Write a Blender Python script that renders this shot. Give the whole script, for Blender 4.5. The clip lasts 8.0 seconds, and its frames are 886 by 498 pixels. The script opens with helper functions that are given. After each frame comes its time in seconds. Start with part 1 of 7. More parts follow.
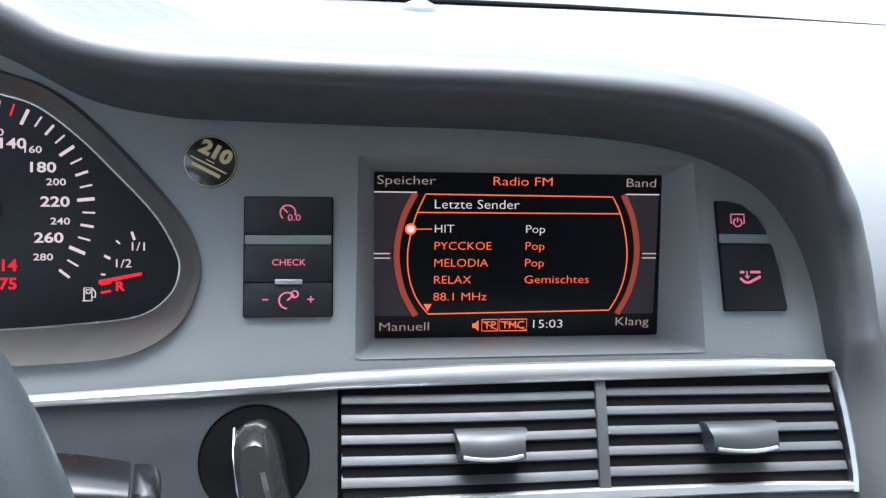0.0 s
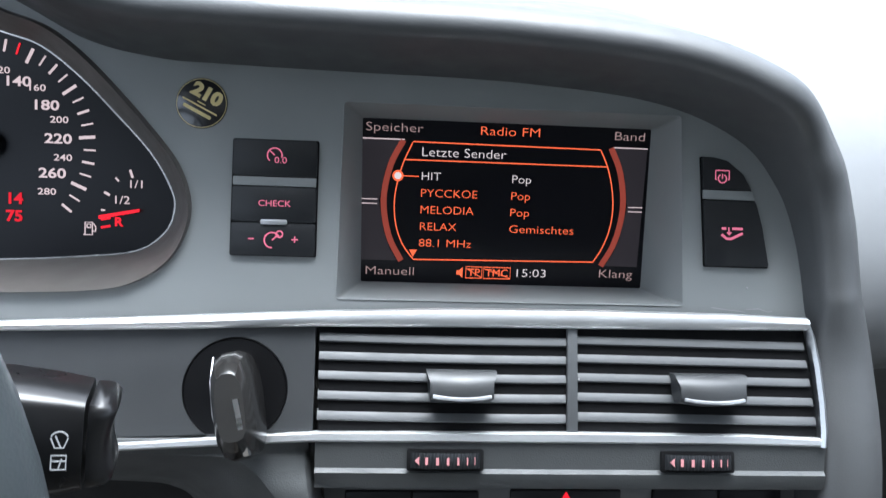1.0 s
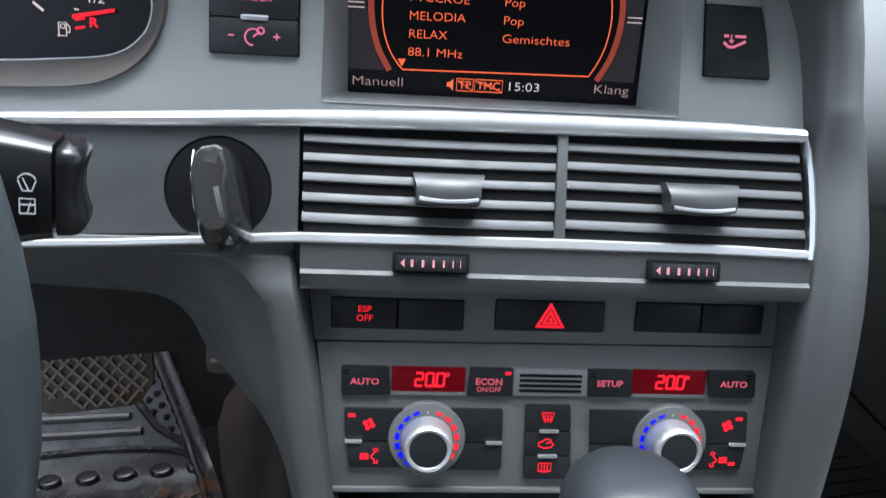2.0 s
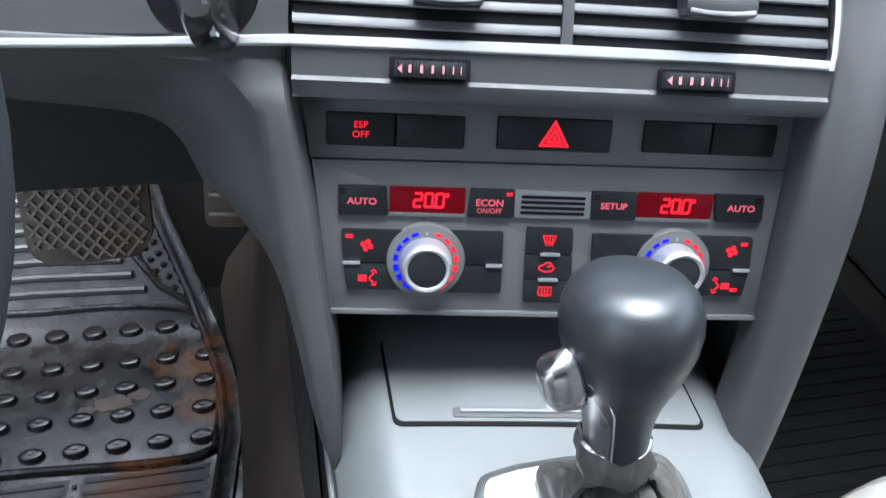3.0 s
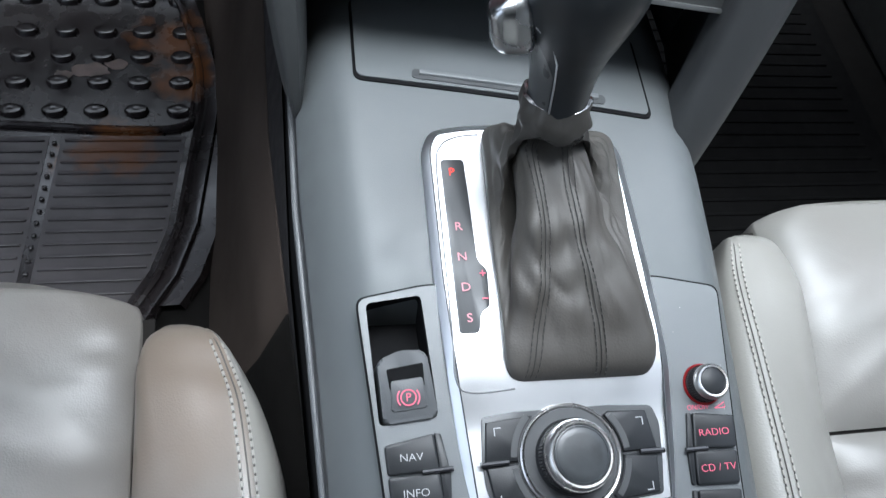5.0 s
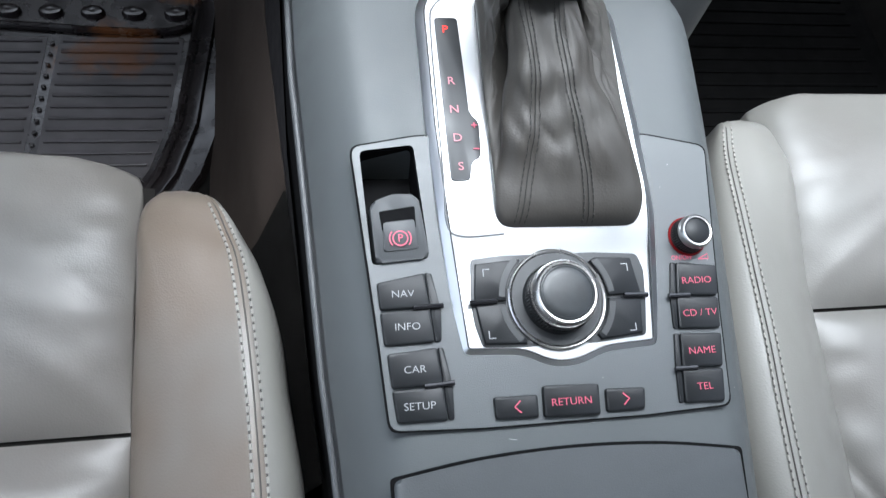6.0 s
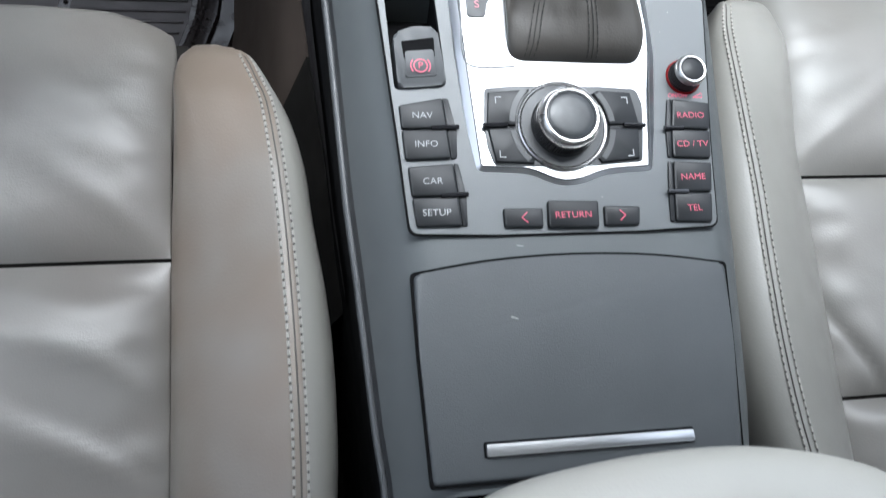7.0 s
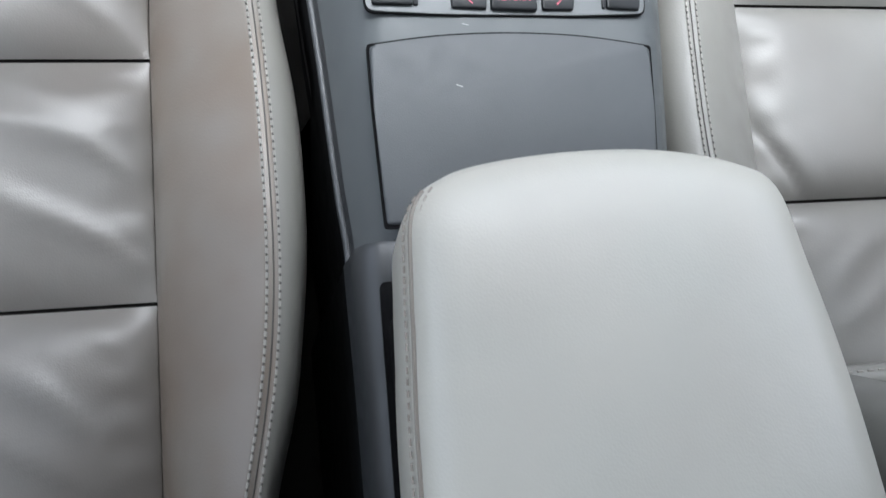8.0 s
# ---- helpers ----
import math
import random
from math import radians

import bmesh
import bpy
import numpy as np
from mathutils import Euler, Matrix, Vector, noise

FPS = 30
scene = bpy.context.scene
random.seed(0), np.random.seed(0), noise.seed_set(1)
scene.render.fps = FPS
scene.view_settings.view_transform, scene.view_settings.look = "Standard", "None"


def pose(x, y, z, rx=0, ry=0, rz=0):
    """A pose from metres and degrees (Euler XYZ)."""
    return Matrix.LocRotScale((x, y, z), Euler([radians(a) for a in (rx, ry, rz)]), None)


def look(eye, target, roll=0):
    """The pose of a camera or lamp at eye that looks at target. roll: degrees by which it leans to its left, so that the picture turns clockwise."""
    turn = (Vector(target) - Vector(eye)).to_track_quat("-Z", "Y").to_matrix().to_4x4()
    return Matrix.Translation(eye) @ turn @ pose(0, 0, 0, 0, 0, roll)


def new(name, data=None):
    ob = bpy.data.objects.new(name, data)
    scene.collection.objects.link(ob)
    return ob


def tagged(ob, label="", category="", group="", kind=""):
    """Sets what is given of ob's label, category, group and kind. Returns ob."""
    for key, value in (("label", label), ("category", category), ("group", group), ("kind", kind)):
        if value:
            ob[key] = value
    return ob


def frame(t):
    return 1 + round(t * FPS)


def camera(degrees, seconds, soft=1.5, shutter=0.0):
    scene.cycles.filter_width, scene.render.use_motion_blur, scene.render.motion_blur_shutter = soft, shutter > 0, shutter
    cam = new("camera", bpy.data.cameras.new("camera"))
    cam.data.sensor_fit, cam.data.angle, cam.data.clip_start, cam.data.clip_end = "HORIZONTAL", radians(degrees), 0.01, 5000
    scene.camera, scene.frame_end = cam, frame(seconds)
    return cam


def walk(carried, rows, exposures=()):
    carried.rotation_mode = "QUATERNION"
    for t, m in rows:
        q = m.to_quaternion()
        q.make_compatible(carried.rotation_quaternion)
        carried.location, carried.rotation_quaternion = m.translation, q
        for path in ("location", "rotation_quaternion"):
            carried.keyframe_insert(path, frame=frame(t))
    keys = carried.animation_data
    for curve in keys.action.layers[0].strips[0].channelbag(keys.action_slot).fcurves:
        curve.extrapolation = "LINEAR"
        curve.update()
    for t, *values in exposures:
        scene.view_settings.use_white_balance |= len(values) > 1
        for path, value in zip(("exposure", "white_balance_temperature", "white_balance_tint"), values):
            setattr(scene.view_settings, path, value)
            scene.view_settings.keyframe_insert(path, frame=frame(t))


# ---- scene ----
cam = camera(61.1, 8.0, 1.35, 0.2)
METRES, START, TILT, LEAN, TURN = 0.414, (-0.1696, 0.0671, 0.873), -20.0, -2.5, -15.7
ROWS = [
    (0.0, 0.0, 0.0, 0.0, 0.0, 0.0, -0.0),
    (0.5, 0.0464, -0.0087, 0.0083, 2.04, -1.46, -1.15),
    (1.0, 0.0702, -0.0203, -0.0101, 3.02, -3.4, -1.85),
    (1.5, 0.0832, -0.0207, -0.0588, 3.02, -7.64, -2.49),
    (3.0, 0.0955, -0.0035, -0.2003, 3.38, -20.38, -2.93),
    (3.5, 0.1129, -0.0182, -0.2377, 3.22, -25.76, -4.2),
    (4.0, 0.1358, -0.0354, -0.2471, 3.36, -31.99, -6.19),
    (5.5, 0.1692, -0.1265, -0.3135, 6.62, -41.76, -9.39),
    (6.0, 0.189, -0.18, -0.3559, 6.35, -43.4, -9.05),
    (6.5, 0.1993, -0.2333, -0.3893, 6.61, -44.56, -9.14),
    (7.0, 0.2042, -0.3623, -0.4124, 7.11, -46.8, -9.45),
    (7.5, 0.2329, -0.4973, -0.436, 6.76, -49.32, -9.69),
    (8.0, 0.2812, -0.6043, -0.4628, 5.98, -51.36, -10.39),
]
walk(cam, [(t, pose(*START, TILT, LEAN, TURN) @ pose(METRES * x, METRES * y, METRES * z, 90 + pitch, roll, yaw)) for t, x, y, z, yaw, pitch, roll in ROWS],
     [(0.0, 2.45, 5700, 6), (1.0, 2.4, 5750, 6), (1.5, 2.25, 5750, 6), (3.0, 2.74, 5650, 6), (3.5, 2.88, 5650, 6), (4.0, 2.45, 5600, 5), (5.5, 1.85, 5700, 6), (6.5, 1.85, 5720, 6), (7.0, 1.85, 5780, 6), (8.0, 2.04, 5850, 7)])

# ---- world, daylight, exposure ----
world = bpy.data.worlds.new("overcast_sky")
scene.world = world
world.use_nodes = True
wn, wl = world.node_tree.nodes, world.node_tree.links
sky = wn.new("ShaderNodeTexSky")
sky.sky_type, sky.sun_disc = "NISHITA", False
sky.sun_elevation, sky.sun_rotation = radians(81), radians(18)
sky.dust_density, sky.air_density = 6.0, 1.0
pale = wn.new("ShaderNodeHueSaturation")
pale.inputs["Saturation"].default_value = 0.33
wl.new(sky.outputs["Color"], pale.inputs["Color"])
wl.new(pale.outputs["Color"], wn["Background"].inputs["Color"])
wn["Background"].inputs["Strength"].default_value = 0.15
sun = new("sun", bpy.data.lights.new("sun", "SUN"))
sun.data.energy, sun.data.angle, sun.data.color = 1.5, radians(42), (1.0, 0.98, 0.95)
sun.matrix_world = look((0.10, 0.33, 3.0), (0.0, 0.0, 0.0))


# ---- materials ----
def mat(name, base, rough=0.5, metal=0.0, fine=900.0, bump=0.15, var=0.12, patch=14.0, coat=0.0, spec=0.5, wear=0.08, second=None):
    m = bpy.data.materials.new(name)
    m.use_nodes = True
    n, l = m.node_tree.nodes, m.node_tree.links
    b = n["Principled BSDF"]
    b.inputs["Metallic"].default_value = metal
    b.inputs["Specular IOR Level"].default_value = spec
    b.inputs["Coat Weight"].default_value = coat
    b.inputs["Coat Roughness"].default_value = 0.08
    co = n.new("ShaderNodeTexCoord")
    big = n.new("ShaderNodeTexNoise")
    big.inputs["Scale"].default_value, big.inputs["Detail"].default_value = patch, 5.0
    l.new(co.outputs["Object"], big.inputs["Vector"])
    ramp = n.new("ShaderNodeMapRange")
    ramp.inputs["From Min"].default_value, ramp.inputs["From Max"].default_value = 0.3, 0.7
    ramp.inputs["To Min"].default_value, ramp.inputs["To Max"].default_value = 1 - var, 1 + var
    l.new(big.outputs["Fac"], ramp.inputs["Value"])
    mul = n.new("ShaderNodeVectorMath")
    mul.operation = "SCALE"
    mul.inputs[0].default_value = base
    if second:
        blot = n.new("ShaderNodeTexNoise")
        blot.inputs["Scale"].default_value, blot.inputs["Detail"].default_value = patch * 1.3, 2.0
        l.new(co.outputs["Object"], blot.inputs["Vector"])
        two = n.new("ShaderNodeValToRGB")
        two.color_ramp.elements[0].position, two.color_ramp.elements[1].position = 0.36, 0.62
        two.color_ramp.elements[0].color, two.color_ramp.elements[1].color = (*base, 1), (*second, 1)
        l.new(blot.outputs["Fac"], two.inputs["Fac"])
        l.new(two.outputs["Color"], mul.inputs[0])
    l.new(ramp.outputs["Result"], mul.inputs["Scale"])
    l.new(mul.outputs["Vector"], b.inputs["Base Color"])
    rr = n.new("ShaderNodeMapRange")
    rr.inputs["From Min"].default_value, rr.inputs["From Max"].default_value = 0.3, 0.7
    rr.inputs["To Min"].default_value, rr.inputs["To Max"].default_value = max(rough - wear, 0.02), min(rough + wear, 1.0)
    mid = n.new("ShaderNodeTexNoise")
    mid.inputs["Scale"].default_value, mid.inputs["Detail"].default_value = patch * 4.3, 6.0
    l.new(co.outputs["Object"], mid.inputs["Vector"])
    l.new(mid.outputs["Fac"], rr.inputs["Value"])
    l.new(rr.outputs["Result"], b.inputs["Roughness"])
    if bump:
        grain = n.new("ShaderNodeTexNoise")
        grain.inputs["Scale"].default_value, grain.inputs["Detail"].default_value = fine, 2.0
        l.new(co.outputs["Object"], grain.inputs["Vector"])
        bp = n.new("ShaderNodeBump")
        bp.inputs["Strength"].default_value, bp.inputs["Distance"].default_value = bump, 0.0006
        l.new(grain.outputs["Fac"], bp.inputs["Height"])
        l.new(bp.outputs["Normal"], b.inputs["Normal"])
    return m


def leather(name, base, rough=0.4, crease=0.5, second=None, wear=0.07, grain=0.11):
    """Grained hide: small cells, soft folds, uneven sheen."""
    m = mat(name, base, rough, 0.0, 700.0, 0.2, 0.07, 9.0, 0.0, 0.5, wear, second)
    n, l = m.node_tree.nodes, m.node_tree.links
    b = n["Principled BSDF"]
    co = next(k for k in n if k.type == "TEX_COORD")
    cell = n.new("ShaderNodeTexVoronoi")
    cell.inputs["Scale"].default_value = 850.0
    l.new(co.outputs["Object"], cell.inputs["Vector"])
    fold = n.new("ShaderNodeTexNoise")
    fold.inputs["Scale"].default_value, fold.inputs["Detail"].default_value = 22.0, 2.0
    fold.inputs["Distortion"].default_value = 0.5
    l.new(co.outputs["Object"], fold.inputs["Vector"])
    b1, b2 = n.new("ShaderNodeBump"), n.new("ShaderNodeBump")
    b1.inputs["Strength"].default_value, b1.inputs["Distance"].default_value = grain, 0.0006
    b2.inputs["Strength"].default_value, b2.inputs["Distance"].default_value = crease, 0.004
    l.new(cell.outputs["Distance"], b1.inputs["Height"])
    l.new(fold.outputs["Fac"], b2.inputs["Height"])
    l.new(b2.outputs["Normal"], b1.inputs["Normal"])
    l.new(b1.outputs["Normal"], b.inputs["Normal"])
    return m


def glow(name, color, strength):
    m = bpy.data.materials.new(name)
    m.use_nodes = True
    b = m.node_tree.nodes["Principled BSDF"]
    b.inputs["Base Color"].default_value = (color[0] * 0.3, color[1] * 0.3, color[2] * 0.3, 1)
    b.inputs["Roughness"].default_value = 0.4
    b.inputs["Specular IOR Level"].default_value = 0.15
    b.inputs["Emission Color"].default_value = (*color, 1)
    b.inputs["Emission Strength"].default_value = strength
    return m


SOFT = mat("soft_grey_dash_plastic", (0.15, 0.156, 0.159), 0.5, fine=1500, bump=0.3, var=0.06, spec=0.4)
PAD = mat("grained_dash_pad", (0.125, 0.129, 0.132), 0.5, fine=1500, bump=0.16, var=0.06)
FACE = mat("satin_grey_facia", (0.186, 0.195, 0.195), 0.45, fine=1800, bump=0.12, var=0.05, wear=0.03)
# facia plastic again, darker to carry the shade below the vents
STACK = mat("facia_plastic_darkened_for_shade", (0.108, 0.111, 0.111), 0.46, fine=1800, bump=0.12, var=0.05, wear=0.03)
DARK = mat("dark_switch_plastic", (0.012, 0.013, 0.0145), 0.42, fine=1600, bump=0.12, var=0.15, spec=0.3)
# black plastic parts, and recesses whose shade is put into the colour
CAVE = mat("black_plastic_and_recess_shade", (0.006, 0.006, 0.0065), 0.85, fine=900, bump=0.1, spec=0.1)
TAUPE = mat("taupe_ring_plastic", (0.086, 0.079, 0.073), 0.5, fine=1500, bump=0.15, var=0.05)
CONS = mat("metallic_grey_console_paint", (0.092, 0.099, 0.101), 0.50, 0.0, fine=1800, bump=0.18, var=0.05, spec=0.38)
PANEL = mat("grey_control_panel", (0.098, 0.105, 0.108), 0.42, 0.0, fine=1800, bump=0.22, var=0.04, wear=0.02)
COVER = mat("matt_dark_grey_cover", (0.068, 0.073, 0.077), 0.5, fine=1800, bump=0.25, var=0.07, patch=20, wear=0.05)
ALU = mat("satin_aluminium", (0.60, 0.61, 0.625), 0.34, 1.0, fine=1500, bump=0.03, var=0.03, wear=0.02)
STRIP = mat("brushed_bright_strip", (0.8, 0.81, 0.82), 0.48, 1.0, fine=1500, bump=0.02, var=0.02, wear=0.02)
BROW = mat("dark_grained_hood_skin", (0.055, 0.057, 0.059), 0.5, fine=1500, bump=0.16, var=0.06)
SMUDGE = mat("fingerprinted_black_cap", (0.03, 0.033, 0.035), 0.36, fine=400, bump=0.02, var=0.35, patch=90, wear=0.07)
CHROME = mat("polished_chrome", (0.8, 0.81, 0.83), 0.1, 1.0, fine=900, bump=0.0, var=0.02, wear=0.04)
SILVER = mat("silver_paint", (0.5, 0.51, 0.53), 0.35, 0.7, fine=1500, bump=0.03, var=0.04)
GLOSS = mat("glossy_black_plastic", (0.012, 0.012, 0.014), 0.16, fine=900, bump=0.02, coat=0.4)
STALK = mat("satin_black_stalk_plastic", (0.006, 0.006, 0.0065), 0.3, fine=1200, bump=0.03, spec=0.45, wear=0.04)
GLOSSD = mat("deep_black_lock_plastic", (0.004, 0.004, 0.0045), 0.3, fine=900, bump=0.02, spec=0.3, wear=0.04)
GLASS_BLACK = mat("black_display_glass", (0.005, 0.005, 0.007), 0.3, fine=900, bump=0.0, spec=0.2, wear=0.01)
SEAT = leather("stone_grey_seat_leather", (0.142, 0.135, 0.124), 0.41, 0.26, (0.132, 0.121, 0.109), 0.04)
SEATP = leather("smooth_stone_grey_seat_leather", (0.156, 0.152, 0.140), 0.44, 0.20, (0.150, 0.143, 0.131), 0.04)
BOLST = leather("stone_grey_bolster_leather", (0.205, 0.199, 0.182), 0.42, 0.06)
GROOVE = mat("shaded_seam_thread", (0.07, 0.065, 0.058), 0.8)
BOLSTW = leather("brown_grey_bolster_leather", (0.158, 0.141, 0.122), 0.42, 0.06, (0.140, 0.112, 0.088))
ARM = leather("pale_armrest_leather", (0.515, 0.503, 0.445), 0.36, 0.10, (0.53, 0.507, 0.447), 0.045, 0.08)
ARMSIDE = leather("beige_armrest_welt", (0.26, 0.232, 0.20), 0.45, 0.05)
ARMTHREAD = mat("pale_armrest_thread", (0.36, 0.32, 0.28), 0.7, fine=3000, bump=0.3)
THREAD = mat("grey_stitching_thread", (0.29, 0.278, 0.25), 0.7, fine=3000, bump=0.3)
SEATDARK = mat("seat_seam_dark_fabric", (0.012, 0.011, 0.01), 0.9, spec=0.1)
BOOT = leather("grey_brown_gaiter_leather", (0.062, 0.058, 0.052), 0.56, 0.5, (0.052, 0.047, 0.041))
BOOTSEAM = mat("dark_gaiter_thread", (0.028, 0.026, 0.024), 0.7)
KNOBL = mat("black_smooth_lever_leather", (0.016, 0.019, 0.022), 0.36, fine=700, bump=0.04, var=0.1, patch=30, wear=0.05)
KEYM = mat("smoky_black_key_plastic", (0.016, 0.0155, 0.015), 0.17, fine=500, bump=0.01, var=0.05, patch=30, wear=0.04)
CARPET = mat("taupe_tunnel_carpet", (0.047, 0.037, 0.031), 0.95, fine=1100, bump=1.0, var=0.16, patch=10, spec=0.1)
EDGE = mat("grey_edge_plastic", (0.085, 0.088, 0.092), 0.45, fine=1500, bump=0.15, var=0.05)
UNDERSHADE = mat("console_underside_shade", (0.020, 0.0185, 0.019), 0.6, fine=1500, bump=0.2, var=0.08, spec=0.3)
# dark carpet of the floor; on the tunnel it stands for shade
CARPETD = mat("floor_carpet_and_tunnel_shade", (0.007, 0.0065, 0.006), 0.95, fine=1100, bump=1.0, var=0.2, spec=0.1)
RUBBER = mat("glossy_black_rubber_mat", (0.017, 0.0138, 0.014), 0.25, fine=300, bump=0.1, var=0.3, patch=9, wear=0.1, spec=0.5)
# mat rubber made greyer to carry the sky's sheen on the ribs
RUBBERD = mat("rubber_mat_painted_sky_sheen", (0.046, 0.040, 0.041), 0.42, fine=300, bump=0.12, var=0.3, patch=24, wear=0.1)
PEDAL = mat("worn_pedal_rubber", (0.075, 0.050, 0.032), 0.5, 0.0, fine=600, bump=0.3, var=0.25, patch=40)
PEDALRIB = mat("scuffed_pedal_rib", (0.20, 0.155, 0.112), 0.32, 0.0, fine=600, bump=0.2)


def stain(m, spots, color):
    """Brown reflection painted into the colour at the given places, with ragged soft borders."""
    n, l = m.node_tree.nodes, m.node_tree.links
    b = n["Principled BSDF"]
    co = next(k for k in n if k.type == "TEX_COORD")
    tone = b.inputs["Base Color"].links[0].from_socket
    rag = n.new("ShaderNodeTexNoise")
    rag.inputs["Scale"].default_value, rag.inputs["Detail"].default_value = 38.0, 5.0
    l.new(co.outputs["Object"], rag.inputs["Vector"])
    for place, radius in spots:
        far = n.new("ShaderNodeVectorMath")
        far.operation = "DISTANCE"
        far.inputs[1].default_value = place
        l.new(co.outputs["Object"], far.inputs[0])
        add = n.new("ShaderNodeMath")
        add.operation = "MULTIPLY_ADD"
        add.inputs[1].default_value = radius * 2.2
        l.new(rag.outputs["Fac"], add.inputs[0])
        l.new(far.outputs["Value"], add.inputs[2])
        ramp = n.new("ShaderNodeMapRange")
        ramp.interpolation_type = "SMOOTHSTEP"
        ramp.inputs["From Min"].default_value, ramp.inputs["From Max"].default_value = radius * 1.45, radius * 2.2
        ramp.inputs["To Min"].default_value, ramp.inputs["To Max"].default_value = 0.9, 0.0
        l.new(add.outputs["Value"], ramp.inputs["Value"])
        mix = n.new("ShaderNodeMix")
        mix.data_type = "RGBA"
        for k in mix.inputs:
            if k.identifier == "B_Color":
                k.default_value = (*color, 1)
            if k.identifier == "A_Color":
                l.new(tone, k)
            if k.identifier == "Factor_Float":
                l.new(ramp.outputs["Result"], k)
        tone = next(k for k in mix.outputs if k.identifier == "Result_Color")
    l.new(tone, b.inputs["Base Color"])
    return m


# warm reflections on the mat, mixed into its base colour
stain(RUBBERD, [((-0.30, 0.500, 0.09), 0.034), ((-0.335, 0.490, 0.09), 0.026)], (0.12, 0.046, 0.015))
stain(RUBBER, [((-0.258, 0.655, 0.09), 0.045), ((-0.240, 0.595, 0.09), 0.035), ((-0.30, 0.505, 0.09), 0.04), ((-0.345, 0.485, 0.09), 0.03)], (0.12, 0.046, 0.015))
RIM = leather("grey_steering_wheel_leather", (0.045, 0.053, 0.057), 0.38, 0.05)
HEADLINER = mat("pale_headlining_fabric", (0.7, 0.69, 0.66), 0.95, fine=1300, bump=0.5)
DOORM = mat("dark_door_trim", (0.09, 0.088, 0.084), 0.6, fine=900, bump=0.3)
GOLD = mat("gold_sticker_print", (0.6, 0.5, 0.24), 0.4, 0.3, bump=0.0)
BROWNGLEAM = mat("painted_brown_gleam", (0.085, 0.055, 0.045), 0.45, fine=500, bump=0.5, var=0.4, patch=60)
SCUFF = mat("pale_scuff", (0.3, 0.3, 0.3), 0.6, bump=0.0)
ORANGE = glow("orange_screen_light", (1.0, 0.155, 0.055), 0.205)
SALMON = glow("salmon_arc_light", (0.7, 0.12, 0.075), 0.062)
WHITE = glow("white_screen_light", (1.0, 0.84, 0.8), 0.135)
GREYPAN = glow("dim_screen_panel_light", (0.12, 0.1, 0.11), 0.022)
DIALW = glow("dial_print_light", (1.0, 0.75, 0.72), 0.125)
RED = glow("red_symbol_light", (1.0, 0.015, 0.03), 0.211)
REDFIG = glow("dim_red_figure_light", (1.0, 0.012, 0.03), 0.13)
PINK = glow("pink_symbol_light", (1.0, 0.23, 0.34), 0.12)
# plain white print, given a weak glow to look brighter
WHITISH = glow("white_print_with_added_glow", (0.75, 0.76, 0.78), 0.075)
REDBACK = glow("red_display_backlight", (0.26, 0.0, 0.008), 0.034)
CORNER = glow("pale_corner_print_light", (1.0, 0.64, 0.58), 0.062)
LOWER = mat("lower_dash_plastic", (0.062, 0.065, 0.066), 0.52, fine=1400, bump=0.3, var=0.06, spec=0.4)
TRIGGER = mat("polished_trigger_metal", (0.55, 0.56, 0.57), 0.24, 1.0, fine=900, bump=0.02, var=0.05)
INSERT = mat("satin_grey_neck_insert", (0.05, 0.053, 0.056), 0.32, fine=900, bump=0.03)
DIMRED = glow("dim_red_ring_light", (0.45, 0.012, 0.016), 0.012)
PLIT = glow("lit_gear_letter_light", (1.0, 0.07, 0.05), 0.5)
PINKS = glow("red_pink_stack_print_light", (1.0, 0.16, 0.22), 0.085)
PINKC = glow("pink_console_print_light", (1.0, 0.21, 0.31), 0.18)
WHITEC = glow("white_console_print_light", (0.85, 0.86, 0.88), 0.10)
LETTER = glow("pale_gear_letter_light", (1.0, 0.46, 0.52), 0.19)
PALEPINK = glow("pale_pink_print", (1.0, 0.45, 0.47), 0.06)
TRIM = mat("satin_dark_trim", (0.040, 0.042, 0.044), 0.42, 0.1, fine=1800, bump=0.1, var=0.05)
KNEE = mat("dark_knee_panel_plastic", (0.022, 0.023, 0.024), 0.65, fine=900, bump=0.3, var=0.06, spec=0.25)
VENT = mat("dark_vent_plastic", (0.074, 0.077, 0.080), 0.45, fine=1800, bump=0.1, var=0.05, spec=0.35)
# mat rubber with the passenger footwell's shade put into its colour
DULLMAT = mat("shade_blackened_rubber_mat", (0.0019, 0.0018, 0.0018), 0.85, fine=300, bump=0.2, var=0.3, spec=0.12)
RING = mat("satin_knob_ring", (0.55, 0.54, 0.53), 0.27, 1.0, bump=0.0, var=0.02, wear=0.015)
SATIN = mat("satin_chrome", (0.36, 0.35, 0.34), 0.25, 1.0, fine=900, bump=0.02, var=0.03)
BLUE = glow("blue_scale_light", (0.01, 0.01, 1.0), 0.211)


# ---- mesh helpers ----
def part(name, bm, material, parent=None, label="", angle=40, m=None):
    """One mesh object from a bmesh; m places it, in its parent's space."""
    bmesh.ops.recalc_face_normals(bm, faces=bm.faces)
    me = bpy.data.meshes.new(name)
    bm.to_mesh(me)
    bm.free()
    me.materials.append(material)
    me.shade_smooth()
    me.set_sharp_from_angle(angle=radians(angle))
    ob = new(name, me)
    if parent is not None:
        ob.parent = parent
    if m is not None:
        ob.matrix_basis = m
    if label:
        ob["label"] = label
    return ob


def thing(name, label, category, m=None, group="", kind=""):
    ob = new(name)
    ob.empty_display_size = 0.02
    if m is not None:
        ob.matrix_basis = m
    return tagged(ob, label, category, group, kind)


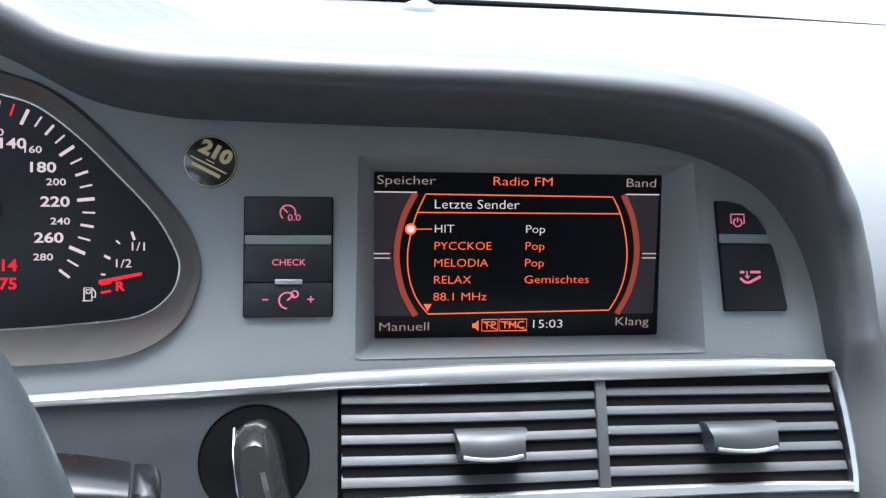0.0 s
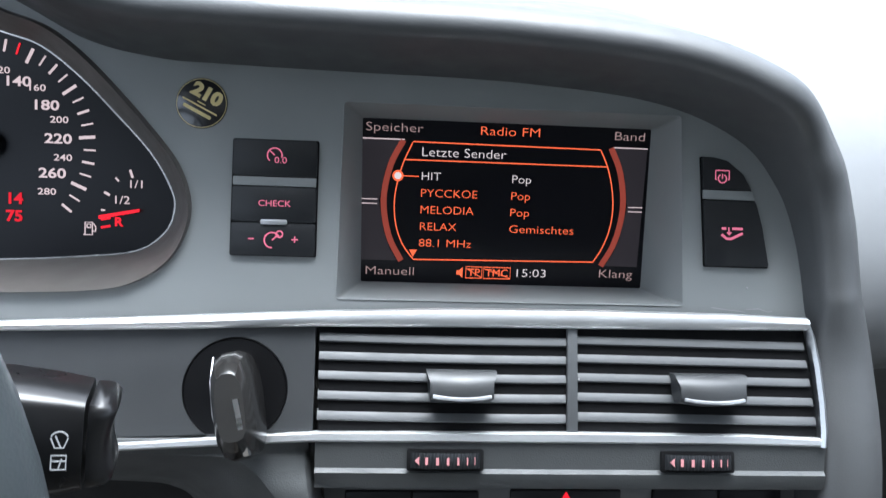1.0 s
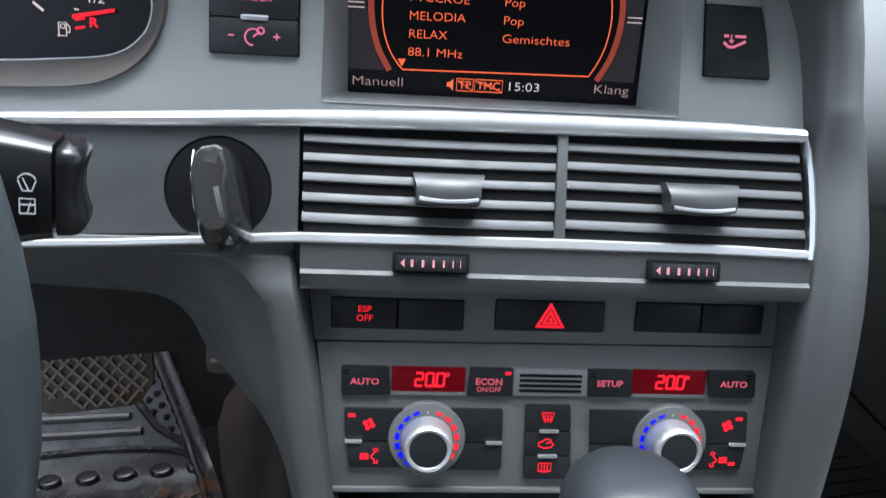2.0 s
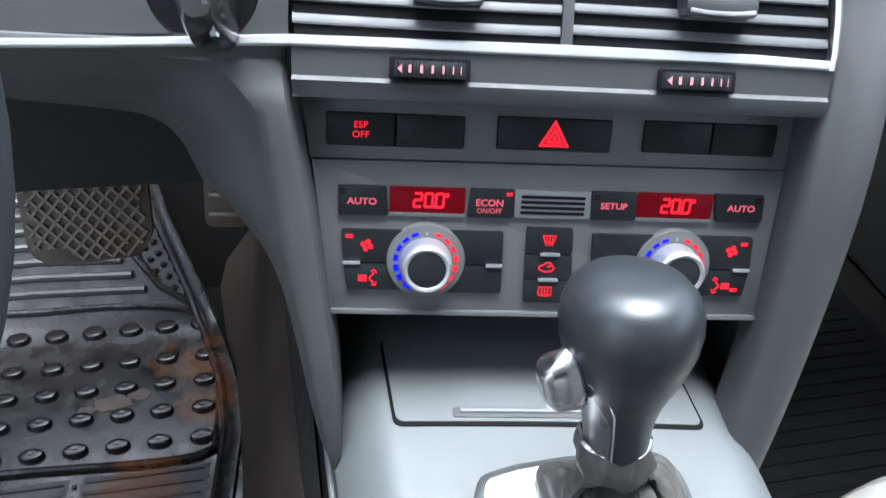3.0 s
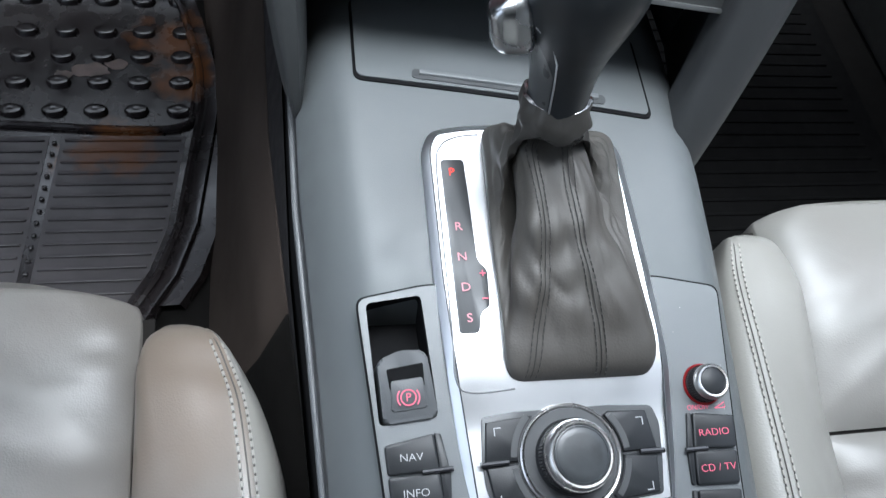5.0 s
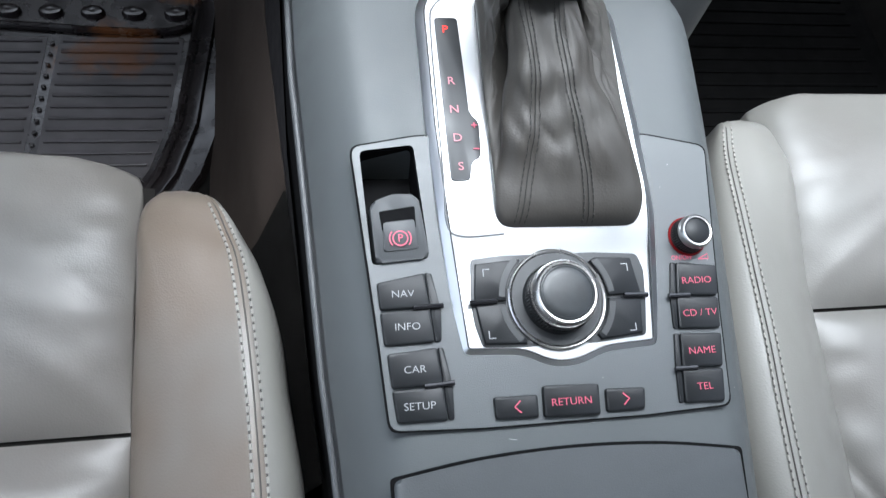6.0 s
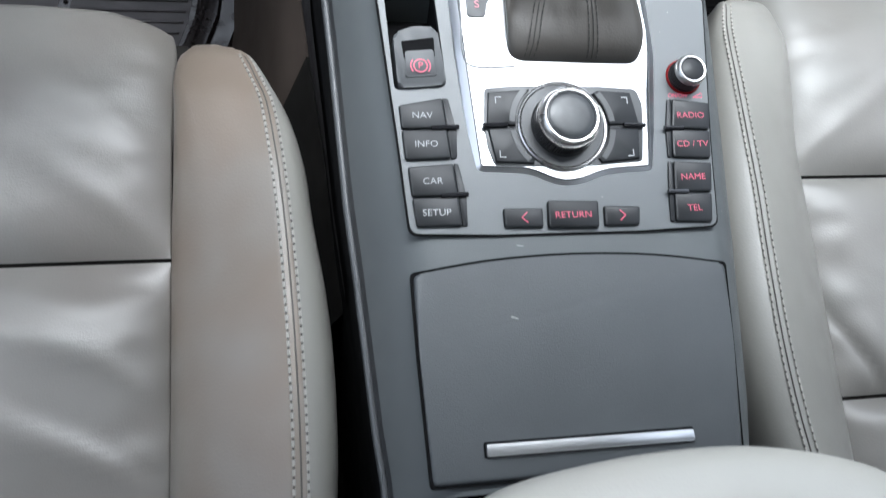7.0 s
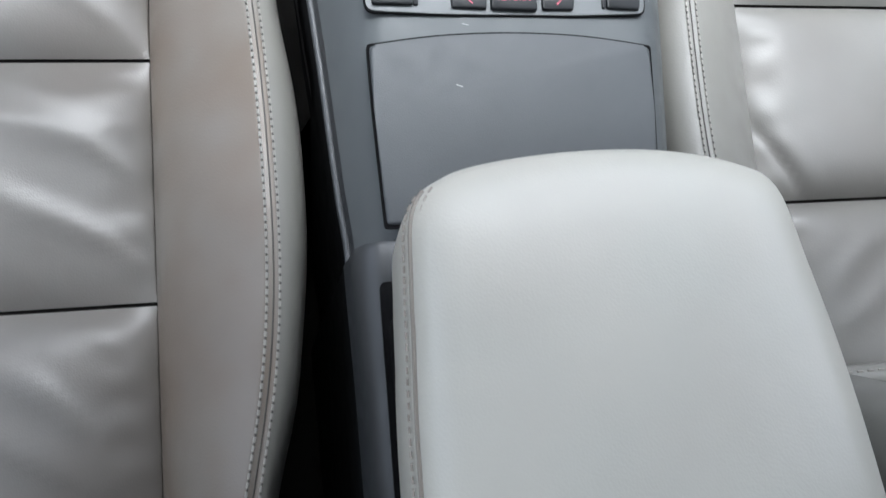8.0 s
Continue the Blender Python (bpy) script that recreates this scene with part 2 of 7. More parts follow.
def rpoly(pts, r=0.002, seg=4):
    """A polygon with its corners rounded."""
    out, k = [], len(pts)
    for i in range(k):
        p, a, b = Vector(pts[i]), Vector(pts[i - 1]), Vector(pts[(i + 1) % k])
        da, db = (a - p), (b - p)
        ra = min(r, da.length * 0.45)
        rb = min(r, db.length * 0.45)
        s, e = p + da.normalized() * ra, p + db.normalized() * rb
        for j in range(seg + 1):
            t = j / seg
            out.append(tuple(s * (1 - t) ** 2 + p * 2 * t * (1 - t) + e * t * t))
    return out


def rect(x0, y0, x1, y1):
    return [(x0, y0), (x1, y0), (x1, y1), (x0, y1)]


def smooth_loop(pts, sub=5, closed=True):
    """Catmull-Rom through the points."""
    out, k = [], len(pts)
    v = [Vector(p) for p in pts]
    for i in range(k if closed else k - 1):
        if closed:
            a, b, c, d = v[i - 1], v[i], v[(i + 1) % k], v[(i + 2) % k]
        else:
            a, b, c, d = v[max(i - 1, 0)], v[i], v[i + 1], v[min(i + 2, k - 1)]
        for j in range(sub):
            t = j / sub
            out.append(0.5 * ((2 * b) + (c - a) * t + (2 * a - 5 * b + 4 * c - d) * t * t + (3 * b - a - 3 * c + d) * t ** 3))
    if not closed:
        out.append(v[-1])
    return out


def prism(pts, z0, z1, bev=0.0006, bm=None, seg=2, shape=None):
    """A plate of that outline, with its upper rim rounded. shape(x, y) lifts it."""
    own = bmesh.new()
    low = [own.verts.new((p[0], p[1], z0)) for p in pts]
    top = [own.verts.new((p[0], p[1], z1)) for p in pts]
    k = len(pts)
    own.faces.new(top)
    own.faces.new(low[::-1])
    rim = []
    for i in range(k):
        own.faces.new((low[i], low[(i + 1) % k], top[(i + 1) % k], top[i]))
        rim.append(own.edges.get((top[i], top[(i + 1) % k])))
    if bev:
        bmesh.ops.bevel(own, geom=rim, offset=bev, segments=seg, profile=0.5, affect="EDGES", clamp_overlap=True)
    if shape:
        for q in own.verts:
            q.co.z += shape(q.co.x, q.co.y)
    return merge(bm, own)


def merge(bm, own):
    if bm is None:
        return own
    me = bpy.data.meshes.new("join")
    own.to_mesh(me)
    own.free()
    bm.from_mesh(me)
    bpy.data.meshes.remove(me)
    return bm


def holed(outer, holes, z0, z1, shape=None, fine=0.0):
    """A plate with openings through it."""
    bm = bmesh.new()
    for loop in [outer] + holes:
        vs = [bm.verts.new((p[0], p[1], z1)) for p in loop]
        for i in range(len(vs)):
            bm.edges.new((vs[i - 1], vs[i]))
    bmesh.ops.triangle_fill(bm, use_beauty=True, use_dissolve=False, edges=bm.edges[:])
    made = bmesh.ops.extrude_face_region(bm, geom=bm.faces[:])
    for g in made["geom"]:
        if isinstance(g, bmesh.types.BMVert):
            g.co.z = z0
    if shape:
        if fine:
            for _ in range(4):
                long = [e for e in bm.edges if e.calc_length() > fine]
                if not long:
                    break
                bmesh.ops.subdivide_edges(bm, edges=long, cuts=1)
                bmesh.ops.triangulate(bm, faces=bm.faces[:])
        for q in bm.verts:
            q.co.z += shape(q.co.x, q.co.y)
    return bm


def box(x0, y0, z0, x1, y1, z1, bev=0.001, bm=None, seg=2):
    own = bmesh.new()
    bmesh.ops.create_cube(own, size=1, matrix=Matrix.Translation(((x0 + x1) / 2, (y0 + y1) / 2, (z0 + z1) / 2)) @ Matrix.Diagonal((x1 - x0, y1 - y0, z1 - z0, 1)))
    if bev:
        bmesh.ops.bevel(own, geom=own.edges[:], offset=bev, segments=seg, profile=0.5, affect="EDGES", clamp_overlap=True)
    return merge(bm, own)


def loft(rows, closed=False, cap=False, bm=None):
    """Skin over rows of points of equal length."""
    own = bmesh.new()
    grid = [[own.verts.new(p) for p in r] for r in rows]
    k = len(rows[0])
    for a, b in zip(grid, grid[1:]):
        for i in range(k if closed else k - 1):
            j = (i + 1) % k
            own.faces.new((a[i], a[j], b[j], b[i]))
    if cap:
        own.faces.new(grid[0][::-1])
        own.faces.new(grid[-1])
    return merge(bm, own)


def lathe(profile, seg=40, bm=None, cx=0.0, cy=0.0):
    rows = [[(cx + r * math.cos(2 * math.pi * i / seg), cy + r * math.sin(2 * math.pi * i / seg), z) for i in range(seg)] for r, z in profile]
    return loft(rows, True, True, bm)


def tube(points, r, seg=8, bm=None, flat=1.0):
    """A round bar along points; flat squashes it."""
    rows = []
    pts = [Vector(p) for p in points]
    for i, p in enumerate(pts):
        d = (pts[min(i + 1, len(pts) - 1)] - pts[max(i - 1, 0)]).normalized()
        side = d.cross(Vector((0, 0, 1)))
        side = side.normalized() if side.length > 1e-4 else Vector((1, 0, 0))
        up = side.cross(d)
        rows.append([p + side * r * math.cos(2 * math.pi * k / seg) + up * r * flat * math.sin(2 * math.pi * k / seg) for k in range(seg)])
    return loft(rows, True, True, bm)


def strip(points, w, h, bm=None, closed=False):
    """A flat band of width w and height h lying in x, y along points (x, y, z)."""
    pts = [Vector(p) for p in points]
    k, rows = len(pts), []
    for i, p in enumerate(pts):
        a = pts[i - 1] if (i or closed) else p
        b = pts[(i + 1) % k] if (i < k - 1 or closed) else p
        d = (b - a).normalized()
        side = Vector((-d.y, d.x, 0)).normalized() * w / 2
        up = Vector((0, 0, h))
        rows.append([p - side, p - side + up, p + side + up, p + side])
    if closed:
        rows.append(rows[0])
    own = loft(rows, True, not closed)
    if closed:
        bmesh.ops.remove_doubles(own, verts=own.verts[:], dist=1e-6)
    return merge(bm, own)


def arc(cx, cy, r, a0, a1, n=12, z=0.0):
    return [(cx + r * math.cos(radians(a0 + (a1 - a0) * i / n)), cy + r * math.sin(radians(a0 + (a1 - a0) * i / n)), z) for i in range(n + 1)]


def ring(cx, cy, r0, r1, z0, z1, bev=0.0004, seg=48):
    return loft([[(cx + r * math.cos(2 * math.pi * i / seg), cy + r * math.sin(2 * math.pi * i / seg), z) for i in range(seg)]
                 for r, z in ((r0, z0), (r0, z1 - bev), (r0 + bev, z1), (r1 - bev, z1), (r1, z1 - bev), (r1, z0), (r0, z0))], True)


def text(body, cap, material, parent, x, y, z, align="CENTER", wide=1.0, turn=0.0, bold=0.0, name="lettering", shape=None):
    """Raised print: cap is the height of a capital letter."""
    cu = bpy.data.curves.new(name, "FONT")
    cu.body, cu.size, cu.align_x, cu.align_y = body, cap / 0.69, align, "CENTER"
    cu.extrude, cu.resolution_u, cu.offset = 0.00008, 3, bold
    tmp = new(name, cu)
    me = bpy.data.meshes.new_from_object(tmp.evaluated_get(bpy.context.evaluated_depsgraph_get()))
    bpy.data.objects.remove(tmp)
    bpy.data.curves.remove(cu)
    me.transform(pose(x, y, z, 0, 0, turn) @ Matrix.Diagonal((wide, 1, 1, 1)))
    if shape:
        for q in me.vertices:
            q.co.z += shape(q.co.x, q.co.y)
    me.materials.clear()
    me.materials.append(material)
    ob = new(name, me)
    ob.parent = parent
    return ob


def lines(name, paths, w, material, parent, z, h=0.0002, shape=None):
    """Thin print lines, in one mesh for one symbol. Each path is a list of (x, y)."""
    bm = bmesh.new()
    for p in paths:
        strip([(a[0], a[1], z) for a in p], w, h, bm)
    if shape:
        for q in bm.verts:
            q.co.z += shape(q.co.x, q.co.y)
    return part(name, bm, material, parent)


# ---- planes of the centre stack, turned nine degrees to the driver ----
YAW = radians(9)
N0, U0 = Vector((-math.sin(YAW), -math.cos(YAW), 0)), Vector((math.cos(YAW), -math.sin(YAW), 0))


def facing(d, z, tilt):
    th = radians(tilt)
    v = -N0 * math.sin(th) + Vector((0, 0, math.cos(th)))
    n = U0.cross(v)
    o = N0 * d + Vector((0, 0, z))
    return Matrix(((U0.x, v.x, n.x, o.x), (U0.y, v.y, n.y, o.y), (U0.z, v.z, n.z, o.z), (0, 0, 0, 1)))


PF = facing(-0.372, 0.72, 25)      # facia round the screen
PS = facing(-0.4108, 0.733, 12.8)  # screen glass
PV = facing(-0.332, 0.674, 29)     # air vents
PL = facing(-0.312, 0.567, 22)     # switches and climate unit
PD = facing(-0.419, 0.733, 20)     # instrument dials


def lin(table, x):
    """Straight-line reading of a small table of (x, value...)."""
    if x <= table[0][0]:
        return table[0][1:]
    for a, b in zip(table, table[1:]):
        if x <= b[0]:
            t = (x - a[0]) / (b[0] - a[0])
            return tuple(p + (q - p) * t for p, q in zip(a[1:], b[1:]))
    return table[-1][1:]


# ---- cabin shell ----
def cabin():
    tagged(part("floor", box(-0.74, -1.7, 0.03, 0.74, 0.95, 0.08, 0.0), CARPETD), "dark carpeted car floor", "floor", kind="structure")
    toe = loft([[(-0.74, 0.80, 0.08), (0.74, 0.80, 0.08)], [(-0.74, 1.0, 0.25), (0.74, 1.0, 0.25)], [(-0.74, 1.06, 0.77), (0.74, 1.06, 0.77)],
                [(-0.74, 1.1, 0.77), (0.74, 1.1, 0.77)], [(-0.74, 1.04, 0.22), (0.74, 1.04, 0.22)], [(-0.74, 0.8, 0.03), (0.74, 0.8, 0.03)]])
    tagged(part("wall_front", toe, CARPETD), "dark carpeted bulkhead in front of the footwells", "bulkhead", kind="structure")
    # roof, with the header rails; its front edge is the top of the windscreen
    roof = loft([[(x, y, 1.235 - 0.05 * (x / 0.6) ** 2 - 0.03 * max(0, (y - 0.0) / 0.3) ** 2 + dz) for x in (-0.62, -0.4, -0.2, 0, 0.2, 0.4, 0.62)]
                 for y, dz in ((0.17, 0.03), (0.17, 0.0), (0.0, 0.0), (-0.5, 0.0), (-1.0, -0.02), (-1.35, -0.06), (-1.35, -0.02), (-1.0, 0.03), (0.0, 0.04), (0.17, 0.03))])
    tagged(part("ceiling", roof, HEADLINER), "pale fabric headlining of the car roof", "ceiling", kind="structure")
    for sx, nm in ((-1, "wall_left"), (1, "wall_right")):
        side = thing(nm, "dark door trim and pillars of the car side", "door trim", kind="structure")
        if sx > 0:
            part("door_trim", box(0.70, -1.5, 0.08, 0.75, 1.0, 0.80, 0.01), DOORM, side)
            part("armrest_ledge", box(0.63, -0.45, 0.55, 0.70, 0.30, 0.60, 0.012), DOORM, side)
        else:
            part("sill", box(-0.77, -0.46, 0.0, -0.69, 0.92, 0.13, 0.02), DOORM, side)
            part("rear_door_trim", box(-0.75, -1.5, 0.08, -0.70, -0.46, 0.80, 0.01), DOORM, side)
            part("hinge_post", box(-0.77, 0.86, 0.08, -0.69, 1.0, 0.80, 0.02), DOORM, side)
            # added out of view; its angle sets how much low side light enters
            part("open_door", box(0.0, -1.0, 0.12, 0.06, 0.0, 0.80, 0.03), DOORM, side, "unseen driver's door set ajar to shape the side light", m=pose(-0.77, 0.92, 0, 0, 0, -27))
        part("front_pillar", tube([(sx * 0.74, 0.78, 0.80), (sx * 0.69, 0.50, 1.02), (sx * 0.61, 0.15, 1.21)], 0.035), DOORM, side)
        part("centre_pillar", tube([(sx * 0.71, -0.42, 0.78), (sx * 0.62, -0.45, 1.21)], 0.045), DOORM, side)
        part("rear_pillar", loft([[(sx * 0.70, -1.05, 0.79), (sx * 0.70, -1.75, 0.79)], [(sx * 0.60, -1.0, 1.205), (sx * 0.60, -1.38, 1.19)], [(sx * 0.64, -1.0, 1.21), (sx * 0.64, -1.38, 1.20)], [(sx * 0.74, -1.05, 0.80), (sx * 0.74, -1.75, 0.80)]]), DOORM, side)
    # out of view; closes the rear window so the screen reflects less light
    back = loft([[(-0.72, -1.5, 0.05), (0.72, -1.5, 0.05)], [(-0.72, -1.62, 0.75), (0.72, -1.62, 0.75)], [(-0.72, -1.75, 0.78), (0.72, -1.75, 0.78)], [(-0.64, -1.36, 1.20), (0.64, -1.36, 1.20)], [(-0.64, -1.40, 1.22), (0.64, -1.40, 1.22)], [(-0.72, -1.8, 0.8), (0.72, -1.8, 0.8)], [(-0.72, -1.8, 0.0), (0.72, -1.8, 0.0)]])
    tagged(part("wall_back", back, DOORM), "dark unseen rear wall, closed over the rear window to block light", "bulkhead", kind="structure")
    ground = bmesh.new()
    bmesh.ops.create_circle(ground, cap_ends=True, segments=48, radius=3000, matrix=Matrix.Translation((0, 0, -0.35)))
    asphalt = mat("pale_dry_asphalt", (0.12, 0.12, 0.118), 0.9, fine=80, bump=0.4, patch=0.4)
    tagged(part("ground", ground, asphalt), "pale dry asphalt round the car", "ground", kind="structure")
    frame_bar = tube([(-0.66, 0.83, 0.836), (-0.5, 0.93, 0.839), (-0.26, 1.0, 0.8425), (0, 1.02, 0.8435), (0.26, 1.0, 0.8425), (0.5, 0.93, 0.839), (0.66, 0.83, 0.836), (0.72, 0.78, 0.834)], 0.0035)
    tagged(part("trim", frame_bar, CAVE), "black rubber seal at the windscreen foot", "seal", kind="structure")
    bonnet = loft([[(x, y, 0.80 - 0.12 * (x / 0.8) ** 2 - 0.1 * max(0, (y - 1.1)) ** 2) for x in (-0.8, -0.5, 0, 0.5, 0.8)] for y in (1.12, 1.4, 1.8, 2.1)])
    tagged(part("bonnet", bonnet, mat("silver_bonnet_paint", (0.5, 0.51, 0.52), 0.25, 0.5, bump=0.0)), "silver car bonnet in front of the windscreen", "bonnet", kind="structure")


cabin()


# ---- dashboard ----
RING_OUT = smooth_loop([(-0.52, 0.132), (-0.43, 0.138), (-0.375, 0.127), (-0.34, 0.1135), (-0.3211, 0.1072), (-0.3051, 0.0969), (-0.2874, 0.0804), (-0.2656, 0.0566), (-0.2528, 0.0395), (-0.2470, 0.0217), (-0.2489, 0.0071),
                        (-0.2556, -0.0056), (-0.2676, -0.0154), (-0.2848, -0.0208), (-0.3284, -0.0232), (-0.42, -0.0245), (-0.50, -0.02), (-0.545, 0.05)], 5)
RING_IN = smooth_loop([(-0.52, 0.084), (-0.43, 0.096), (-0.385, 0.088), (-0.353, 0.0790), (-0.3346, 0.0730), (-0.315, 0.0582), (-0.297, 0.0402), (-0.2777, 0.0190), (-0.2670, 0.0004), (-0.2650, -0.0110), (-0.2701, -0.0236),
                       (-0.2853, -0.0340), (-0.3158, -0.0378), (-0.353, -0.0402), (-0.40, -0.0415), (-0.46, -0.043), (-0.53, -0.02), (-0.545, 0.03)], 5)
BEZEL_OUT = rpoly([(-0.1752, -0.0238), (0.0024, -0.0233), (-0.0002, 0.0753), (-0.1738, 0.0753)], 0.0022, 5)
BEZEL_IN = rpoly([(-0.1644, -0.0446), (-0.0068, -0.0446), (-0.0088, 0.0443), (-0.1652, 0.0443)], 0.0012, 5)
HOOD_LINE = smooth_loop([(-0.62, 0.155), (-0.50, 0.155), (-0.40, 0.143), (-0.34, 0.120), (-0.30, 0.1), (-0.265, 0.0925), (-0.2327, 0.091), (-0.1657, 0.0898), (-0.091, 0.0885),
                         (-0.0171, 0.0815), (0.0285, 0.0645), (0.0503, 0.0404), (0.0615, 0.0111), (0.0676, -0.0271), (0.0695, -0.048)], 6, False)


RIGHT_WING = [(0.685, -0.343, 0.0692, 0.1035), (0.665, -0.331, 0.0695, 0.1055), (0.645, -0.318, 0.0695, 0.1065), (0.62, -0.305, 0.069, 0.1065), (0.582, -0.291, 0.0685, 0.1060), (0.541, -0.279, 0.068, 0.1040),
              (0.50, -0.267, 0.0665, 0.1005), (0.46, -0.255, 0.063, 0.0960), (0.43, -0.246, 0.060, 0.0915), (0.40, -0.24, 0.058, 0.0885)]


def dashboard():
    dash = thing("dashboard", "grey soft-touch car dashboard with a sweeping arched hood", "dashboard")
    wf = PF
    face_out = [(-0.62, -0.056), (-0.45, -0.046), (-0.33, -0.041), (-0.25, -0.036), (-0.18, -0.031), (-0.1, -0.029), (0.069, -0.0285)] + [(p.x, p.y) for p in reversed(HOOD_LINE[6:-4])]
    face_out = [(x + (0.003 if x > 0.03 else 0.0), y + (0.014 if y > 0.03 else 0.0)) for x, y in face_out]
    part("facia", holed(face_out, [[(p.x, p.y) for p in RING_OUT], BEZEL_OUT], -0.003, 0.0), FACE, dash, m=wf)
    for path in ([(0.0176, -0.0236), (0.025, -0.0246), (0.0300, -0.0249), (0.0355, -0.0257)], [(0.0360, -0.0243), (0.0430, -0.0238), (0.0475, -0.0253), (0.0500, -0.0250)]):
        part("scuff", strip([(x, y, 0.0001) for x, y in path], 0.0003, 0.0001), SCUFF, dash, m=wf)
    part("scuff", lathe([(0.0006, 0.0), (0.0004, 0.0003)], 8, cx=0.0365, cy=-0.0130), SCUFF, dash, m=wf)
    # deep frame round the screen
    inv = PF.inverted() @ PS
    a = [(p[0], p[1], 0.0) for p in BEZEL_OUT]
    lip = [(p[0] * 1.0 + (-0.0865 - p[0]) * 0.008, p[1] + (0.0257 - p[1]) * 0.012, -0.0014) for p in BEZEL_OUT]
    b = [tuple(inv @ Vector((p[0], p[1], 0.0))) for p in BEZEL_IN]
    part("screen_surround", loft([a, lip, b], True), FACE, dash, "recessed satin grey screen surround", 25, wf)
    # added bead, shaped to give the surround's lit edge line
    part("edge_highlight_bead", tube([(p[0], p[1], 0.0002) for p in BEZEL_OUT] + [(BEZEL_OUT[0][0], BEZEL_OUT[0][1], 0.0002)], 0.00035, 8), FACE, dash, m=wf)
    # cowl ring of the instruments
    inv = PF.inverted() @ PD
    rows = [[(p.x, p.y, 0.0) for p in RING_OUT],
            [(p.x + (q.x - p.x) * 0.05, p.y + (q.y - p.y) * 0.05, 0.0035) for p, q in zip(RING_OUT, RING_IN)]]
    deep = [inv @ Vector((p.x, p.y, 0.0015)) for p in RING_IN]
    rows.append([tuple(Vector((p.x, p.y, 0.002)).lerp(q, 0.25)) for p, q in zip(RING_OUT, deep)])
    rows.append([tuple(q) for q in deep])
    part("instrument_cowl", loft(rows, True), TAUPE, dash, "taupe grey cowl ring round the instruments", m=wf)
    # hood: a section swept along the arch
    k = len(HOOD_LINE)
    rows = []
    for i, p in enumerate(HOOD_LINE):
        d = (HOOD_LINE[min(i + 1, k - 1)] - HOOD_LINE[max(i - 1, 0)]).normalized()
        o = Vector((-d.y, d.x))
        w = max(0.0, min(1.0, o.y * 1.15))
        n, s = 0.013 + 0.02 * w + 0.018 * w ** 3, 0.001 + 0.010 * w - 0.006 * w ** 3
        sec = [(0, -0.004), (s * 0.6, n * 0.6), (s * 0.95, n * 0.93), (s + 0.0015, n + 0.0008), (s + 0.005, n + 0.0028), (s + 0.011, n + 0.0012), (s + 0.017, n - 0.005),
               (s + 0.0215, n - 0.014), (s + 0.025, n - 0.03), (s + 0.029 + 0.016 * w, n - 0.07), (s + 0.033 + 0.05 * w, n - 0.16)]
        sec = [(a * (1.36 - 0.36 * w), b) for a, b in sec]
        rows.append([(p.x + o.x * a, p.y + o.y * a, b) for a, b in sec])
    rows = [[PF @ Vector(p) for p in r] for r in rows[:-7]]
    for z, d, ui, uo in RIGHT_WING:
        q = [(ui, d - 0.03), (ui, d - 0.012), (ui, d - 0.004), (ui + (uo - ui) * 0.08, d), (ui + (uo - ui) * 0.3, d + 0.002), (ui + (uo - ui) * 0.6, d + 0.001), (ui + (uo - ui) * 0.86, d - 0.004), (uo - 0.0005, d - 0.012),
             (uo + 0.001, d - 0.03), (uo + 0.002, d - 0.08), (uo + 0.003, d - 0.2)]
        rows.append([U0 * u + N0 * dd + Vector((0, 0, z)) for u, dd in q])
    cols = [smooth_loop([r[j] for r in rows], 2, False) for j in range(len(rows[0]))]
    part("hood", loft([[tuple(c[j]) for c in cols] for j in range(len(cols[0]))]), BROW, dash, "grained dark grey padded hood", angle=60)
    # top pad to the windscreen, and the passenger's roll
    prof = [(0.50, 0.808), (0.56, 0.821), (0.65, 0.827), (0.8, 0.831), (0.95, 0.8355), (1.02, 0.8395)]
    xs = [-0.72, -0.5, -0.3, -0.1, 0.02, 0.07]
    part("top_pad", loft([[(x, 0.5 + (y - 0.5) * (1 - 0.40 * (x / 0.72) ** 2), z) for y, z in prof] for x in xs]), PAD, dash)
    prof = [(1.02, 0.8395), (0.9, 0.834), (0.78, 0.826), (0.68, 0.812), (0.60, 0.790), (0.54, 0.762), (0.49, 0.726), (0.455, 0.685), (0.438, 0.645), (0.437, 0.612), (0.45, 0.585), (0.49, 0.56), (0.62, 0.53), (0.8, 0.52)]
    prof = [tuple(p) for p in smooth_loop(prof, 3, False)]
    part("passenger_pad", loft([[(x, (0.5 + (y - 0.5) * (1 - 0.40 * (x / 0.72) ** 2)) if y > 0.5 else y, z) for y, z in prof] for x in (0.066, 0.09, 0.12, 0.2, 0.35, 0.5, 0.72)]), PAD, dash)
    part("light_sensor", lathe([(0.020, -0.004), (0.019, 0.003), (0.015, 0.008), (0.008, 0.011), (0.0, 0.012)], 28), FACE, dash, "small domed light sensor", m=Matrix.Translation((0.047, 0.93, 0.835)))
    # trim panel with the ignition lock, left of the vents
    outer = [(-0.62, -0.045), (-0.183, -0.0268), (-0.1832, 0.0225), (-0.62, 0.012)]
    part("trim_panel", holed(outer, [[(-0.2198 + 0.0246 * math.cos(a * math.pi / 24), -0.0080 + 0.0246 * math.sin(a * math.pi / 24)) for a in range(48)]], -0.004, -0.001), TRIM, dash, m=PV)
